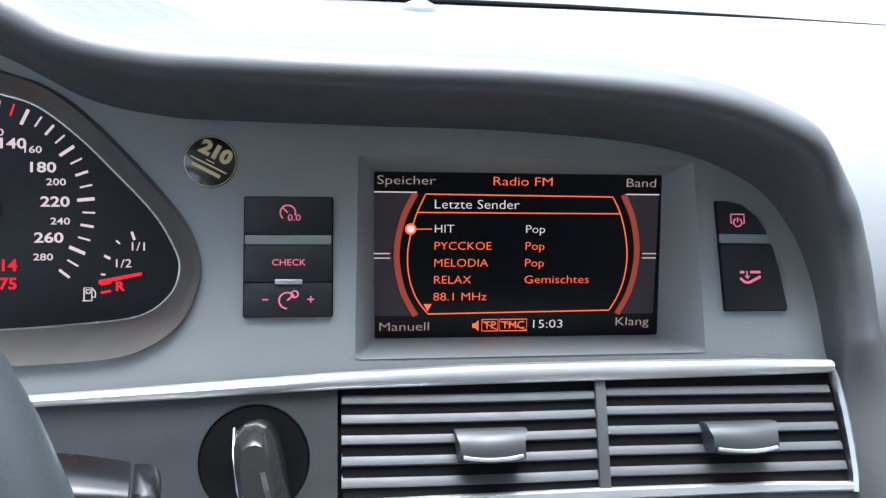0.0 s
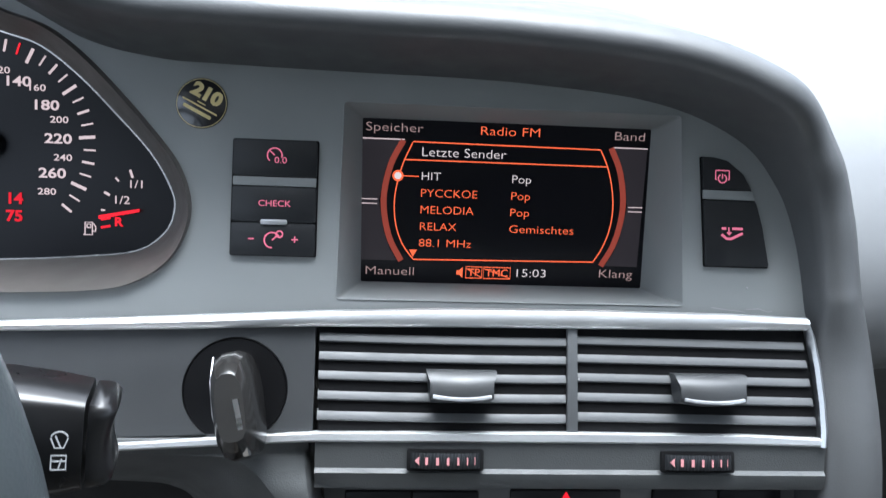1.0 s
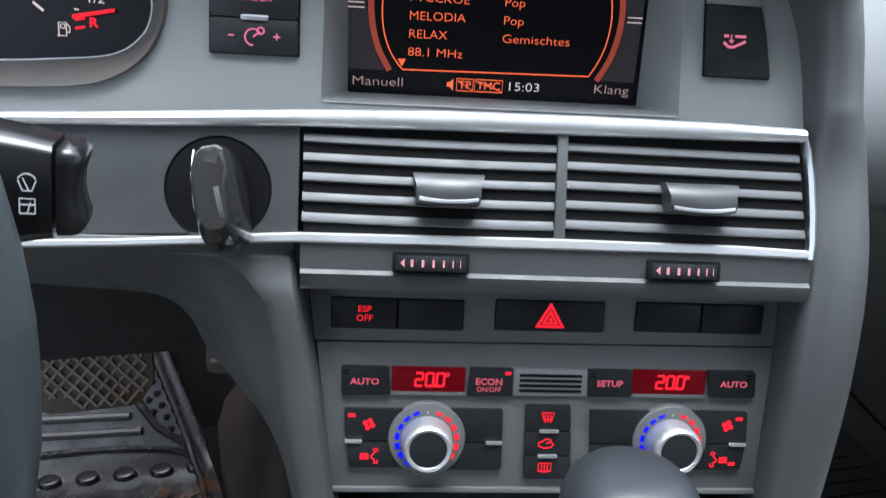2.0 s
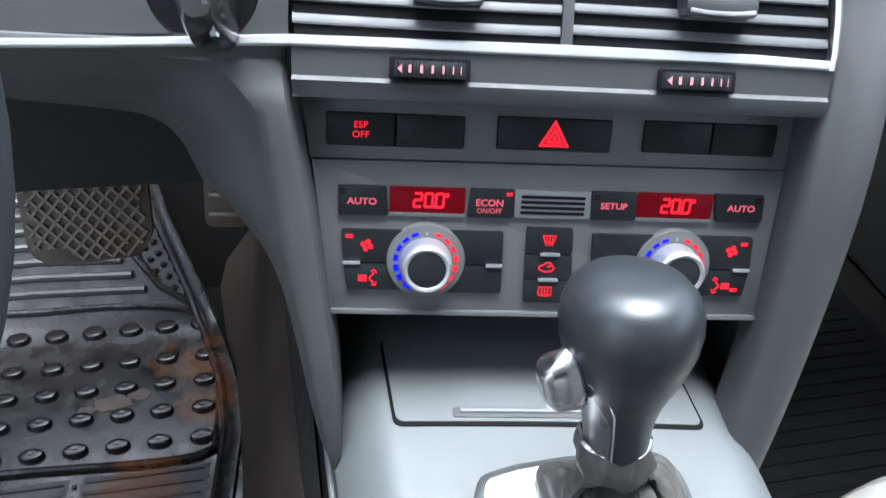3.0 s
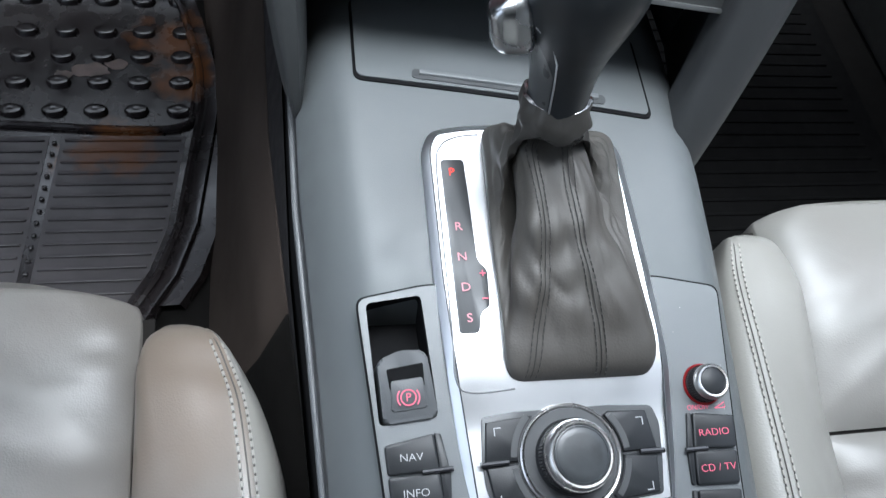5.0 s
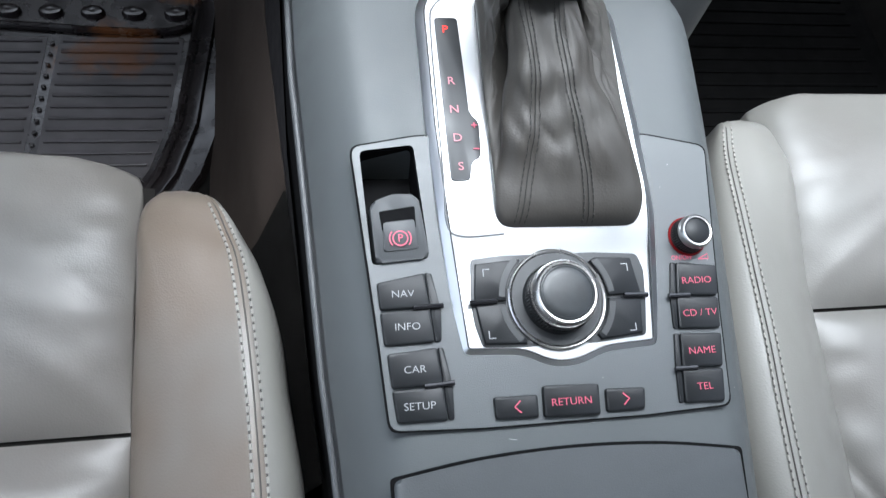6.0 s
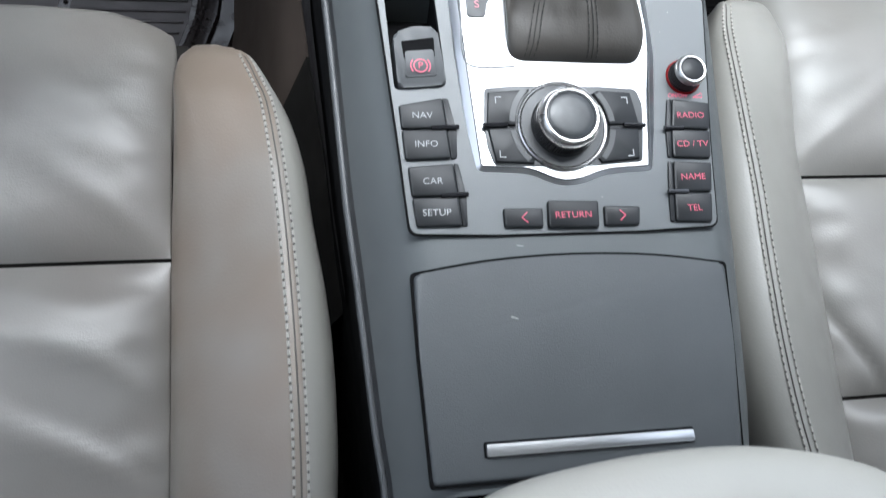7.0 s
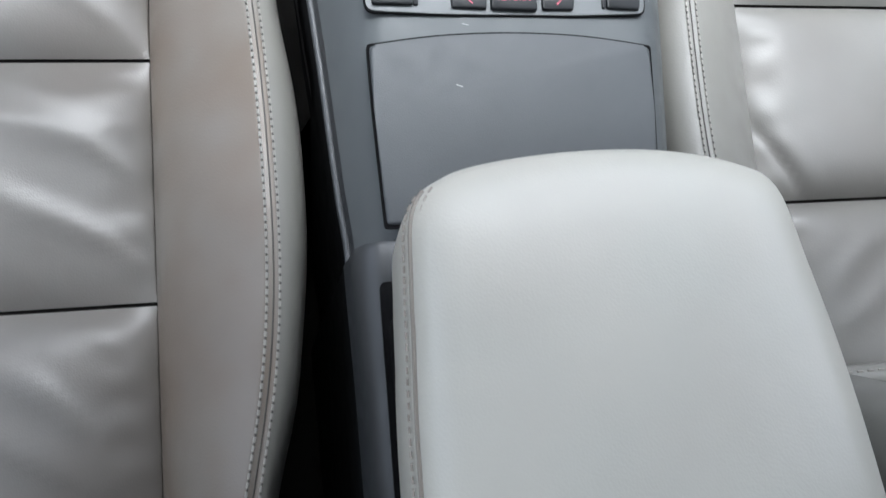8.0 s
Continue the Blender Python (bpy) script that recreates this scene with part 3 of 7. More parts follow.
    # bright strips
    top = [(-0.62, 0.010, 0.0155), (-0.45, 0.0148, 0.0195), (-0.3275, 0.0171, 0.0222), (-0.25, 0.0195, 0.0262), (-0.183, 0.0222, 0.030), (-0.12, 0.0232, 0.0325), (-0.05, 0.0238, 0.0332), (0.02, 0.0246, 0.0328), (0.060, 0.0252, 0.0315)]
    part("upper_chrome_strip", loft([[(u, a, -0.004), (u, a, 0.0012), (u, a + 0.0012, 0.003), (u, (a + b) / 2, 0.0042), (u, b - 0.0012, 0.0034), (u, b, 0.001), (u, b, -0.004)] for u, a, b in top], True, True), STRIP, dash, "brushed bright metal strip", m=PV)
    low = [(-0.62, -0.0535, -0.0495), (-0.40, -0.0420, -0.0382), (-0.266, -0.0363, -0.0326), (-0.195, -0.0322, -0.0276), (-0.181, -0.0316, -0.0268), (-0.06, -0.0312, -0.0258), (0.03, -0.0312, -0.0262), (0.0675, -0.0318, -0.0276)]
    part("lower_chrome_strip", loft([[(u, a, -0.004), (u, a, 0.001), (u, a + 0.001, 0.0022), (u, b - 0.0008, 0.0022), (u, b, 0.001), (u, b, -0.004)] for u, a, b in low], True, True), STRIP, dash, "thin bright metal strip", m=PV)
    rgt = [(0.0600, 0.0585, 0.0307), (0.0635, 0.0602, 0.022), (0.0662, 0.0628, 0.008), (0.0682, 0.0648, -0.010), (0.0688, 0.0655, -0.024), (0.068, 0.0650, -0.0318)]
    part("end_chrome_strip", loft([[(a, v, -0.004), (a, v, 0.002), ((a + b) / 2, v, 0.0034), (b, v, 0.002), (b, v, -0.004)] for a, b, v in rgt], True, True), ALU, dash, m=PV)
    # knee panel behind the arch
    part("knee_panel", loft([[(x, 0.402, 0.612), (x, 0.412, 0.590), (x, 0.428, 0.558), (x, 0.437, 0.520), (x, 0.440, 0.507), (x, 0.447, 0.502), (x, 0.60, 0.52)] for x in (-0.62, -0.45, -0.3, -0.22, -0.16)]), KNEE, dash)
    # wings down both sides of the stack to the console
    # left side panel: a soft arch that rolls under towards the pedals
    table = [(0.6440, -0.3170, -0.1850, -0.45, -0.40, 0.600), (0.6395, -0.3168, -0.1848, -0.33, -0.30, 0.597), (0.6385, -0.3166, -0.1846, -0.27, -0.255, 0.590), (0.6372, -0.3160, -0.1845, -0.234, -0.225, 0.585),
             (0.6350, -0.3146, -0.1843, -0.2222, -0.210, 0.5815), (0.6306, -0.3118, -0.1838, -0.214, -0.205, 0.579), (0.6251, -0.3079, -0.1832, -0.2068, -0.199, 0.575), (0.6185, -0.3051, -0.1822, -0.2008, -0.1945, 0.569),
             (0.606, -0.3013, -0.1805, -0.1976, -0.190, 0.560), (0.593, -0.2978, -0.178, -0.1954, -0.186, 0.545), (0.577, -0.2933, -0.175, -0.193, -0.182, 0.534), (0.563, -0.2889, -0.1725, -0.1908, -0.173, 0.528),
             (0.541, -0.282, -0.1695, -0.187, -0.155, 0.515), (0.515, -0.274, -0.166, -0.1823, -0.142, 0.500), (0.488, -0.266, -0.1625, -0.1775, -0.136, 0.480), (0.45, -0.257, -0.1605, -0.1715, -0.131, 0.445), (0.418, -0.2525, -0.1595, -0.166, -0.127, 0.415), (0.412, -0.26, -0.1595, -0.1655, -0.127, 0.410)]
    rows = []
    for z, d, ui, uo, ix, iz in table:
        q = [(ui, d - 0.03), (ui, d - 0.004), (ui + (uo - ui) * 0.06, d), (ui + (uo - ui) * 0.5, d + 0.0015), (ui + (uo - ui) * 0.82, d - 0.0002), (uo, d - 0.006)]
        r = [U0 * u + N0 * dd + Vector((0, 0, z)) for u, dd in q]
        inner = Vector((ix, 0.40, iz))
        e = r[-1]
        r += [e.lerp(inner, 0.15) + Vector((-0.004, -0.003, 0.0)), e.lerp(inner, 0.5) + Vector((-0.006, -0.004, -0.002)), inner, inner + Vector((0.004, 0.012, 0.004)), inner + Vector((0.004, 0.10, 0.02))]
        rows.append(r)
    top = rows[0]
    rows = [[p - N0 * 0.016 + Vector((0, 0, 0.0028)) for p in top], [p - N0 * 0.003 + Vector((0, 0, 0.0026)) for p in top], [p - N0 * 0.0006 + Vector((0, 0, 0.0012)) for p in top]] + rows
    cols = [smooth_loop([r[j] for r in rows], 3, False) for j in range(len(rows[0]))]
    part("left_wing", loft([[tuple(c[j]) for c in cols] for j in range(len(cols[0]))]), LOWER, dash, angle=50)
    # wheel strip below the vents, overhanging the switches
    rows = []
    for u in (-0.1815, -0.17, -0.06, 0.05, 0.0685):
        e = 0.004 if u < -0.175 else 0.0
        rows.append([(u, -0.030, -0.006), (u, -0.0315, 0.0005), (u, -0.0440, -0.0020), (u, -0.0460, -0.0004), (u, -0.051, -0.0020 - e), (u, -0.0535, -0.004), (u, -0.0535, -0.03), (u, -0.05, -0.05)])
    part("wheel_strip", loft(rows), LOWER, dash, m=PV)
    # cavity under the climate unit, its deep shade put into the black colour
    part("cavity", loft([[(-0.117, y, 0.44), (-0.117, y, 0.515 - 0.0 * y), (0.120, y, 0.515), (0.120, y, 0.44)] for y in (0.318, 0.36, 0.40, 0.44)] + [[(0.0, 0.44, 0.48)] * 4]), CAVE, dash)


dashboard()


# ---- screen ----
def screen():
    s = thing("infotainment_screen", "black dashboard display glowing with an orange radio list", "display", PS)
    part("glass", prism(rpoly(rect(-0.1656, -0.0449, -0.0062, 0.0446), 0.002), -0.004, 0.0, 0.0), GLASS_BLACK, s)
    z = 0.0003
    k = 0.0003065

    def X(px):
        return -0.1653 + (px - 661) * k

    def Y(py):
        return 0.0434 - (py - 310) * 0.000303
    # side panels with a dim sheen
    for sx in (0, 1):
        e, a = (662, 727) if not sx else (1168, 1108)
        b = 693 if not sx else 1140
        outer = [(X(e), Y(343)), (X(a), Y(343)), (X(a * 0.6 + b * 0.4), Y(368)), (X(a * 0.28 + b * 0.72), Y(395)), (X(b), Y(450)), (X(a * 0.28 + b * 0.72), Y(508)), (X(a * 0.6 + b * 0.4), Y(537)), (X(a), Y(560)), (X(e), Y(560))]
        part("side_panel", prism(outer, 0, 0.0001, 0), GREYPAN, s)
        band = smooth_loop([(X(a + (6 if not sx else -6)), Y(343)), (X(a * 0.34 + b * 0.66 + 7 * (1 - 2 * sx)), Y(388)), (X(b + (8 if not sx else -8)), Y(450)), (X(a * 0.34 + b * 0.66 + 7 * (1 - 2 * sx)), Y(514)), (X(a + (8 if not sx else -8)), Y(560))], 5, False)
        part("arc_band", strip([(p.x, p.y, z) for p in band], 0.0032, 0.0001), SALMON, s)
        part("rule", strip([(X(e), Y(342), z), (X(a + (8 if not sx else -2)), Y(342), z)], 0.0006, 0.0001), DIALW, s)
        for dy in (449, 457):
            part("rule", strip([(X(e), Y(dy), z), (X(b - (3 if not sx else -2)), Y(dy), z)], 0.0005, 0.0001), DIALW, s)
    left = smooth_loop([(X(750), Y(345)), (X(734), Y(382)), (X(724), Y(420)), (X(720), Y(455)), (X(724), Y(495)), (X(737), Y(530)), (X(757), Y(557))], 5, False)
    right = smooth_loop([(X(1085), Y(553)), (X(1099), Y(528)), (X(1110), Y(495)), (X(1114), Y(455)), (X(1109), Y(415)), (X(1098), Y(377)), (X(1083), Y(347))], 5, False)
    part("list_frame", strip([(p.x, p.y, z) for p in left + right], 0.00062, 0.0001, closed=True), ORANGE, s)
    part("list_rule", strip([(X(735), Y(377), z), (X(1097), Y(377), z)], 0.0006, 0.0001), ORANGE, s)
    part("cursor_line", strip([(X(730), Y(406), z), (X(762), Y(406), z)], 0.0005, 0.0001), ORANGE, s)
    part("cursor_ring", ring(X(725), Y(406), 0.0018, 0.0030, z, z + 0.0003), ORANGE, s)
    part("cursor_dot", lathe([(0.0019, z), (0.0019, z + 0.0003)], 20, cx=X(725), cy=Y(406)), WHITE, s)
    part("scroll_arrow", prism([(X(749), Y(539)), (X(763), Y(539)), (X(756), Y(552))], z, z + 0.0002, 0), ORANGE, s)
    for row, (a, b) in enumerate((("HIT", "Pop"), ("PYCCKOE", "Pop"), ("MELODIA", "Pop"), ("RELAX", "Gemischtes"), ("88.1 MHz", ""))):
        m = WHITE if row == 0 else ORANGE
        y = Y(406 + 30.2 * row)
        text(a, 0.0043, m, s, X(765), y, z, "LEFT", 1.20 if row == 4 else 1.12, bold=-0.00009)
        if b:
            text(b, 0.0043, m, s, X(926), y, z, "LEFT", 1.25 if row == 3 else 1.16, bold=-0.00009)
    text("Letzte Sender", 0.0048, WHITE, s, X(764), Y(363), z, "LEFT", 1.18, bold=-0.00009)
    text("Radio FM", 0.0046, ORANGE, s, X(920), Y(322), z, "CENTER", 1.31, bold=-0.00009)
    for body, x, y, al in (("Speicher", 666, 322, "LEFT"), ("Band", 1163, 322, "RIGHT"), ("Manuell", 670, 580, "LEFT"), ("Klang", 1161, 575, "RIGHT")):
        text(body, 0.0046, CORNER, s, X(x), Y(y), z, al, 1.34, bold=-0.00009)
    text("15:03", 0.0045, WHITE, s, X(940), Y(578), z, "LEFT", 1.31, bold=-0.00009)
    for x0, x1, body in ((853, 882, "TP"), (885, 934, "TMC")):
        part("status_frame", strip([(X(x0), Y(568), z), (X(x1), Y(568), z), (X(x1), Y(589), z), (X(x0), Y(589), z)], 0.0005, 0.0001, closed=True), ORANGE, s)
        text(body, 0.004, ORANGE, s, X((x0 + x1) / 2), Y(579), z, "CENTER", 1.05)
        part("strike_line", strip([(X(x0), Y(571), z), (X(x1), Y(588), z)], 0.0004, 0.0001), ORANGE, s)
    part("mute_symbol", prism([(X(836), Y(575)), (X(841), Y(575)), (X(847), Y(569)), (X(847), Y(589)), (X(841), Y(583)), (X(836), Y(583))], z, z + 0.0002, 0), ORANGE, s)


screen()


# ---- instruments ----
def instruments():
    c = thing("instrument_cluster", "black speedometer and fuel dial with glowing white figures", "instrument cluster", PD)
    part("dial_plate", prism([(p.x, p.y) for p in RING_IN], -0.003, 0.0, 0), GLASS_BLACK, c)
    part("chrome_rim", strip([(p.x, p.y, 0.0005) for p in RING_IN], 0.0011, 0.0016, closed=True), SATIN, c, "thin chrome rim")
    cx, cy, z = -0.3625, 0.021, 0.0004
    for v in range(60, 290, 10):
        a = radians(5.6 - (v - 220) * 0.745)
        big = v % 40 == 20
        r1, r0 = 0.0555, 0.0555 - (0.0085 if big else (0.0065 if v % 20 == 0 else 0.0062))
        p = [(cx + r * math.cos(a), cy + r * math.sin(a), z) for r in (r0, r1)]
        part("dial_mark", strip(p, 0.0017 if big else (0.0013 if v % 20 == 0 else 0.0009), 0.0001), RED if v == 130 else DIALW, c)
        if v % 20 == 0:
            r = 0.0362 if big else 0.039
            text(str(v), 0.0050 if big else 0.0034, DIALW, c, cx + r * math.cos(a), cy + r * math.sin(a), z, "CENTER", 1.32, bold=0.00014 if big else 0.00004)
    part("needle_hub", lathe([(0.0075, z), (0.0075, 0.006), (0.006, 0.007)], 28, cx=cx, cy=cy), CAVE, c)
    text("14", 0.0056, REDFIG, c, -0.3445, -0.0079, z, "RIGHT", 1.1, bold=0.00025)
    text("75", 0.0056, REDFIG, c, -0.3445, -0.0172, z, "RIGHT", 1.1, bold=0.00025)
    for x, y, dx, dy, w in ((-0.2884, 0.0075, -0.0014, 0.0042, 0.0013), (-0.2958, 0.0042, -0.0018, 0.0018, 0.0009), (-0.3011, -0.0035, -0.0030, 0.0016, 0.0013), (-0.3031, -0.0124, -0.0022, 0.0002, 0.0009)):
        part("fuel_mark", strip([(x - dx / 2, y - dy / 2, z), (x + dx / 2, y + dy / 2, z)], w, 0.0001), DIALW, c)
    text("1/1", 0.0042, DIALW, c, -0.2858, 0.0018, z, "CENTER", 1.2)
    text("1/2", 0.0042, DIALW, c, -0.2936, -0.0069, z, "CENTER", 1.2)
    text("R", 0.0045, RED, c, -0.2950, -0.0187, z, "CENTER", 1.1, bold=0.0002)
    part("fuel_needle", prism([(-0.3045, -0.0172), (-0.2835, -0.0128), (-0.2835, -0.0112), (-0.3045, -0.0152)], 0.002, 0.003, 0), RED, c)
    for y in (-0.0165, -0.0208):
        part("reserve_mark", strip([(-0.3042, y - 0.001, z), (-0.2992, y, z)], 0.0012, 0.0001), RED, c)
    px, py = -0.3098, -0.0226
    lines("pump_symbol", [[(px - 0.0026, py - 0.0032), (px - 0.0026, py + 0.0034), (px + 0.0012, py + 0.0034), (px + 0.0012, py - 0.0032), (px - 0.0034, py - 0.0032)],
                          [(px - 0.0016, py + 0.0006), (px + 0.0004, py + 0.0006), (px + 0.0004, py + 0.0024), (px - 0.0016, py + 0.0024), (px - 0.0016, py + 0.0006)],
                          [(px + 0.0012, py - 0.001), (px + 0.0028, py - 0.0016), (px + 0.003, py + 0.001), (px + 0.0018, py + 0.0028)]], 0.0006, DIALW, c, z)


instruments()


# ---- switches beside the screen, sticker ----
def fan_symbol(parent, x, y, r, m, z):
    b = bmesh.new()
    for a in (60, 150, 240, 330):
        cx, cy = x + r * 0.56 * math.cos(radians(a + 12)), y + r * 0.56 * math.sin(radians(a + 12))
        prism([(cx + r * 0.40 * math.cos(k * math.pi / 6), cy + r * 0.40 * math.sin(k * math.pi / 6)) for k in range(12)], z, z + 0.0003, 0, b)
    part("fan_symbol", b, m, parent)


def facia_switches():
    t = thing("switch_block", "black three-button switch block with red symbols set in the facia", "switch block", PF)
    part("bed", prism(rpoly(rect(-0.2278, -0.0034, -0.1855, 0.0546), 0.0012), -0.001, 0.0008, 0.0003), CAVE, t)
    for y0, y1 in ((0.0362, 0.0540), (0.0136, 0.0310), (-0.0030, 0.0130)):
        part("button", prism(rpoly(rect(-0.2272, y0, -0.1862, y1), 0.0012), 0, 0.0026, 0.0008), DARK, t)
    part("grey_bar", prism(rpoly(rect(-0.2270, 0.0314, -0.1864, 0.0357), 0.0005), 0, 0.0022, 0.0005), FACE, t, "grey bar between the buttons")
    part("bright_tab", prism(rpoly(rect(-0.2128, 0.0122, -0.2000, 0.0146), 0.0006), 0, 0.0036, 0.0006), SILVER, t)
    z = 0.0027
    text("CHECK", 0.0030, PINK, t, -0.2064, 0.0225, z, "CENTER", 1.12)
    text("0.0", 0.0030, PINK, t, -0.2040, 0.0440, z, "CENTER", 1.2)
    lines("gauge_symbol", [[p[:2] for p in arc(-0.2070, 0.0465, 0.0036, -20, 230, 12)], [(-0.2070, 0.0465), (-0.2094, 0.0488)]], 0.0006, PINK, t, z)
    lines("dimmer_symbol", [[p[:2] for p in arc(-0.2070, 0.0045, 0.0038, 30, 270, 12)], [(-0.2070, 0.0045), (-0.2045, 0.0068)], [p[:2] for p in arc(-0.2035, 0.0075, 0.0016, 0, 360, 10)]], 0.0007, PINK, t, z)
    lines("minus_sign", [[(-0.2186, 0.005), (-0.2158, 0.005)]], 0.0006, PINK, t, z)
    lines("plus_sign", [[(-0.1976, 0.005), (-0.1944, 0.005)], [(-0.1960, 0.0034), (-0.1960, 0.0066)]], 0.0006, PINK, t, z)
    r = thing("switch_block", "black pair of curved buttons with pink screen and glovebox symbols", "switch block", PF)
    part("bed", prism(rpoly([(0.0098, 0.0543), (0.0128, -0.0026), (0.0474, -0.0028), (0.0412, 0.028), (0.0372, 0.0382), (0.0325, 0.0462), (0.0245, 0.0526), (0.017, 0.0543)], 0.001), -0.001, 0.0008, 0.0003), CAVE, r)
    part("button", prism(rpoly([(0.0104, 0.0538), (0.0113, 0.0374), (0.0368, 0.0376), (0.0322, 0.0457), (0.0242, 0.052), (0.017, 0.0538)], 0.001), 0, 0.0026, 0.0008), DARK, r)
    part("grey_bar", prism(rpoly([(0.0114, 0.037), (0.0115, 0.0324), (0.0392, 0.0322), (0.0372, 0.0370)], 0.0005), 0, 0.0022, 0.0005), FACE, r)
    part("button", prism(rpoly([(0.0116, 0.0316), (0.0132, -0.0021), (0.0467, -0.0022), (0.0428, 0.0190), (0.0392, 0.0316)], 0.001), 0, 0.0026, 0.0008), DARK, r)
    lines("screen_symbol", [[(0.0180, 0.0425), (0.0175, 0.0425), (0.0175, 0.0472), (0.0247, 0.0472), (0.0247, 0.0425), (0.0240, 0.0425)], [p[:2] for p in arc(0.0211, 0.0430, 0.0022, 120, 420, 12)], [(0.0211, 0.0455), (0.0211, 0.0430)]], 0.0006, PINK, r, z)
    lines("glovebox_symbol", [[(0.0212, 0.0173), (0.0236, 0.0173)], [(0.0268, 0.0173), (0.0324, 0.0173)], [(0.0212, 0.0142), (0.0238, 0.0121), (0.0262, 0.0120), (0.0324, 0.0150)]], 0.0013, PINK, r, z)
    lines("glovebox_arrow", [[(0.0249, 0.0180), (0.0252, 0.0142)], [(0.0240, 0.0154), (0.0252, 0.0140), (0.0263, 0.0155)]], 0.0006, PINK, r, z)
    s = thing("sticker", "round black sticker with gold print stuck on the facia", "sticker", PF @ pose(-0.2438, 0.0712, 0.0, 0, 0, -27))
    part("disc", lathe([(0.0126, 0.0), (0.0126, 0.0004), (0.0124, 0.0005)], 40), GLOSS, s)
    part("edge_line", ring(0, 0, 0.0119, 0.0122, 0.0005, 0.0006, 0.00003), GOLD, s)
    text("210", 0.0062, GOLD, s, 0.0003, 0.0050, 0.0006, "CENTER", 1.15, bold=0.0005)
    for y, w, h in ((0.0000, 0.0045, 0.0006), (-0.0018, 0.019, 0.0008), (-0.0046, 0.0150, 0.0017)):
        part("print_bar", prism(rpoly(rect(-w / 2, y - h / 2, w / 2, y + h / 2), 0.0004), 0.0005, 0.0007, 0), GOLD, s)


facia_switches()


# ---- air vents ----
def vents():
    v = thing("air_vent", "dark grey twin air vent with louvres and thumb tabs", "air vent", PV)
    part("duct", loft([[(-0.1818, 0.0232, -0.002), (0.0605, 0.0262, -0.002), (0.0668, -0.0272, -0.002), (-0.1804, -0.0268, -0.002)], [(-0.1818, 0.0232, -0.05), (0.0605, 0.0262, -0.05), (0.0668, -0.0272, -0.05), (-0.1804, -0.0268, -0.05)]], True, True), CAVE, v)
    rows = (0.0174, 0.0086, -0.0006, -0.0100, -0.0194)
    for x0, x1a, x1b in ((-0.1812, -0.0616, -0.0616), (-0.0562, 0.0592, 0.0645)):
        for i, y in enumerate(rows):
            x1 = x1a + (x1b - x1a) * i / 4
            slope = 0.0010 if x0 > -0.1 else 0.0004
            sec = [(0.0018, -0.0125), (0.0024, -0.0050), (0.0023, -0.0016), (0.0004, 0.0000), (-0.0020, 0.0006), (-0.0027, -0.0002), (-0.0024, -0.0016), (-0.0008, -0.0105), (-0.001, -0.022), (0.001, -0.022)]
            k = 8
            pts = []
            for j in range(k + 1):
                t = j / k
                sag = -0.0008 * (1 - (2 * t - 1) ** 2) if x0 < -0.1 else 0.0
                pts.append([(x0 + (x1 - x0) * t, y + a - slope * t + sag * 0.5 + (0.0004 if x0 < -0.1 else 0.0012), b - 0.001) for a, b in sec])
            part("louvre", loft(pts, True, True), VENT, v)
    part("divider", prism(rpoly([(-0.0612, -0.0262), (-0.0562, -0.0262), (-0.0566, 0.0245), (-0.0614, 0.0245)], 0.0005), -0.03, 0.0008, 0.0008), VENT, v)
    part("dust_speck", box(-0.0560, -0.0012, 0.0, -0.0554, -0.0002, 0.0008, 0.0001), SCUFF, v)
    for xa, xb, y1 in ((-0.1300, -0.0966, 0.0030), (-0.0098, 0.0262, 0.0030)):
        xm = (xa + xb) / 2
        w = (xb - xa) / 2
        sec = []
        for j in range(9):
            t = -1 + j / 4
            bow = 0.0016 * (1 - t * t)
            x = xm + w * t * 1.0
            xl = xm + w * t * 0.9
            sec.append([(x, y1, -0.006), (x, y1, 0.0035), (x, y1 - 0.0008, 0.0062), (xl, y1 - 0.006, 0.0086 + bow), (xl, y1 - 0.0108 - bow * 0.8, 0.0092 + bow), (xl, y1 - 0.0132 - bow, 0.0078 + bow), (xl, y1 - 0.0138 - bow, 0.004), (xl, y1 - 0.013, -0.006)])
        tab = part("thumb_tab", loft(sec, True, True), TRIM, v, angle=55)
        part("bright_line", tube([(xm + w * 0.82 * (-1 + j / 4), y1 - 0.0118 - 0.0013 * (1 - (-1 + j / 4) ** 2), 0.0096 + 0.0014 * (1 - (-1 + j / 4) ** 2)) for j in range(9)], 0.0009, 6), SILVER, tab)
    for x in (-0.1200, 0.0030):
        w = thing("thumbwheel", "knurled black vent thumbwheel with pink bars", "thumbwheel", PV @ pose(x, -0.0394, 0.001), "vent thumbwheels")
        part("slot", prism(rpoly(rect(-0.0182, -0.0050, 0.0182, 0.0050), 0.001), -0.001, 0.0006, 0.0002), CAVE, w)
        rows = []
        for j in range(41):
            t = -1 + j / 20
            hgt = 0.0040 * math.sqrt(max(0, 1 - (t * 0.98) ** 2)) + (0.0005 if j % 2 else 0.0)
            rows.append([(t * 0.0165, a * 0.0036, hgt * math.sqrt(max(0.0, 1 - 0.35 * a * a))) for a in (-1, -0.5, 0, 0.5, 1)])
        part("wheel", loft(rows), DARK, w, angle=25)
        for i, t in enumerate((-0.55, -0.24, 0.06, 0.35, 0.62, 0.84)):
            wd = (0.0013, 0.0013, 0.0011, 0.0009, 0.0006, 0.0004)[i]
            zz = 0.0040 * math.sqrt(1 - t * t) + 0.0002
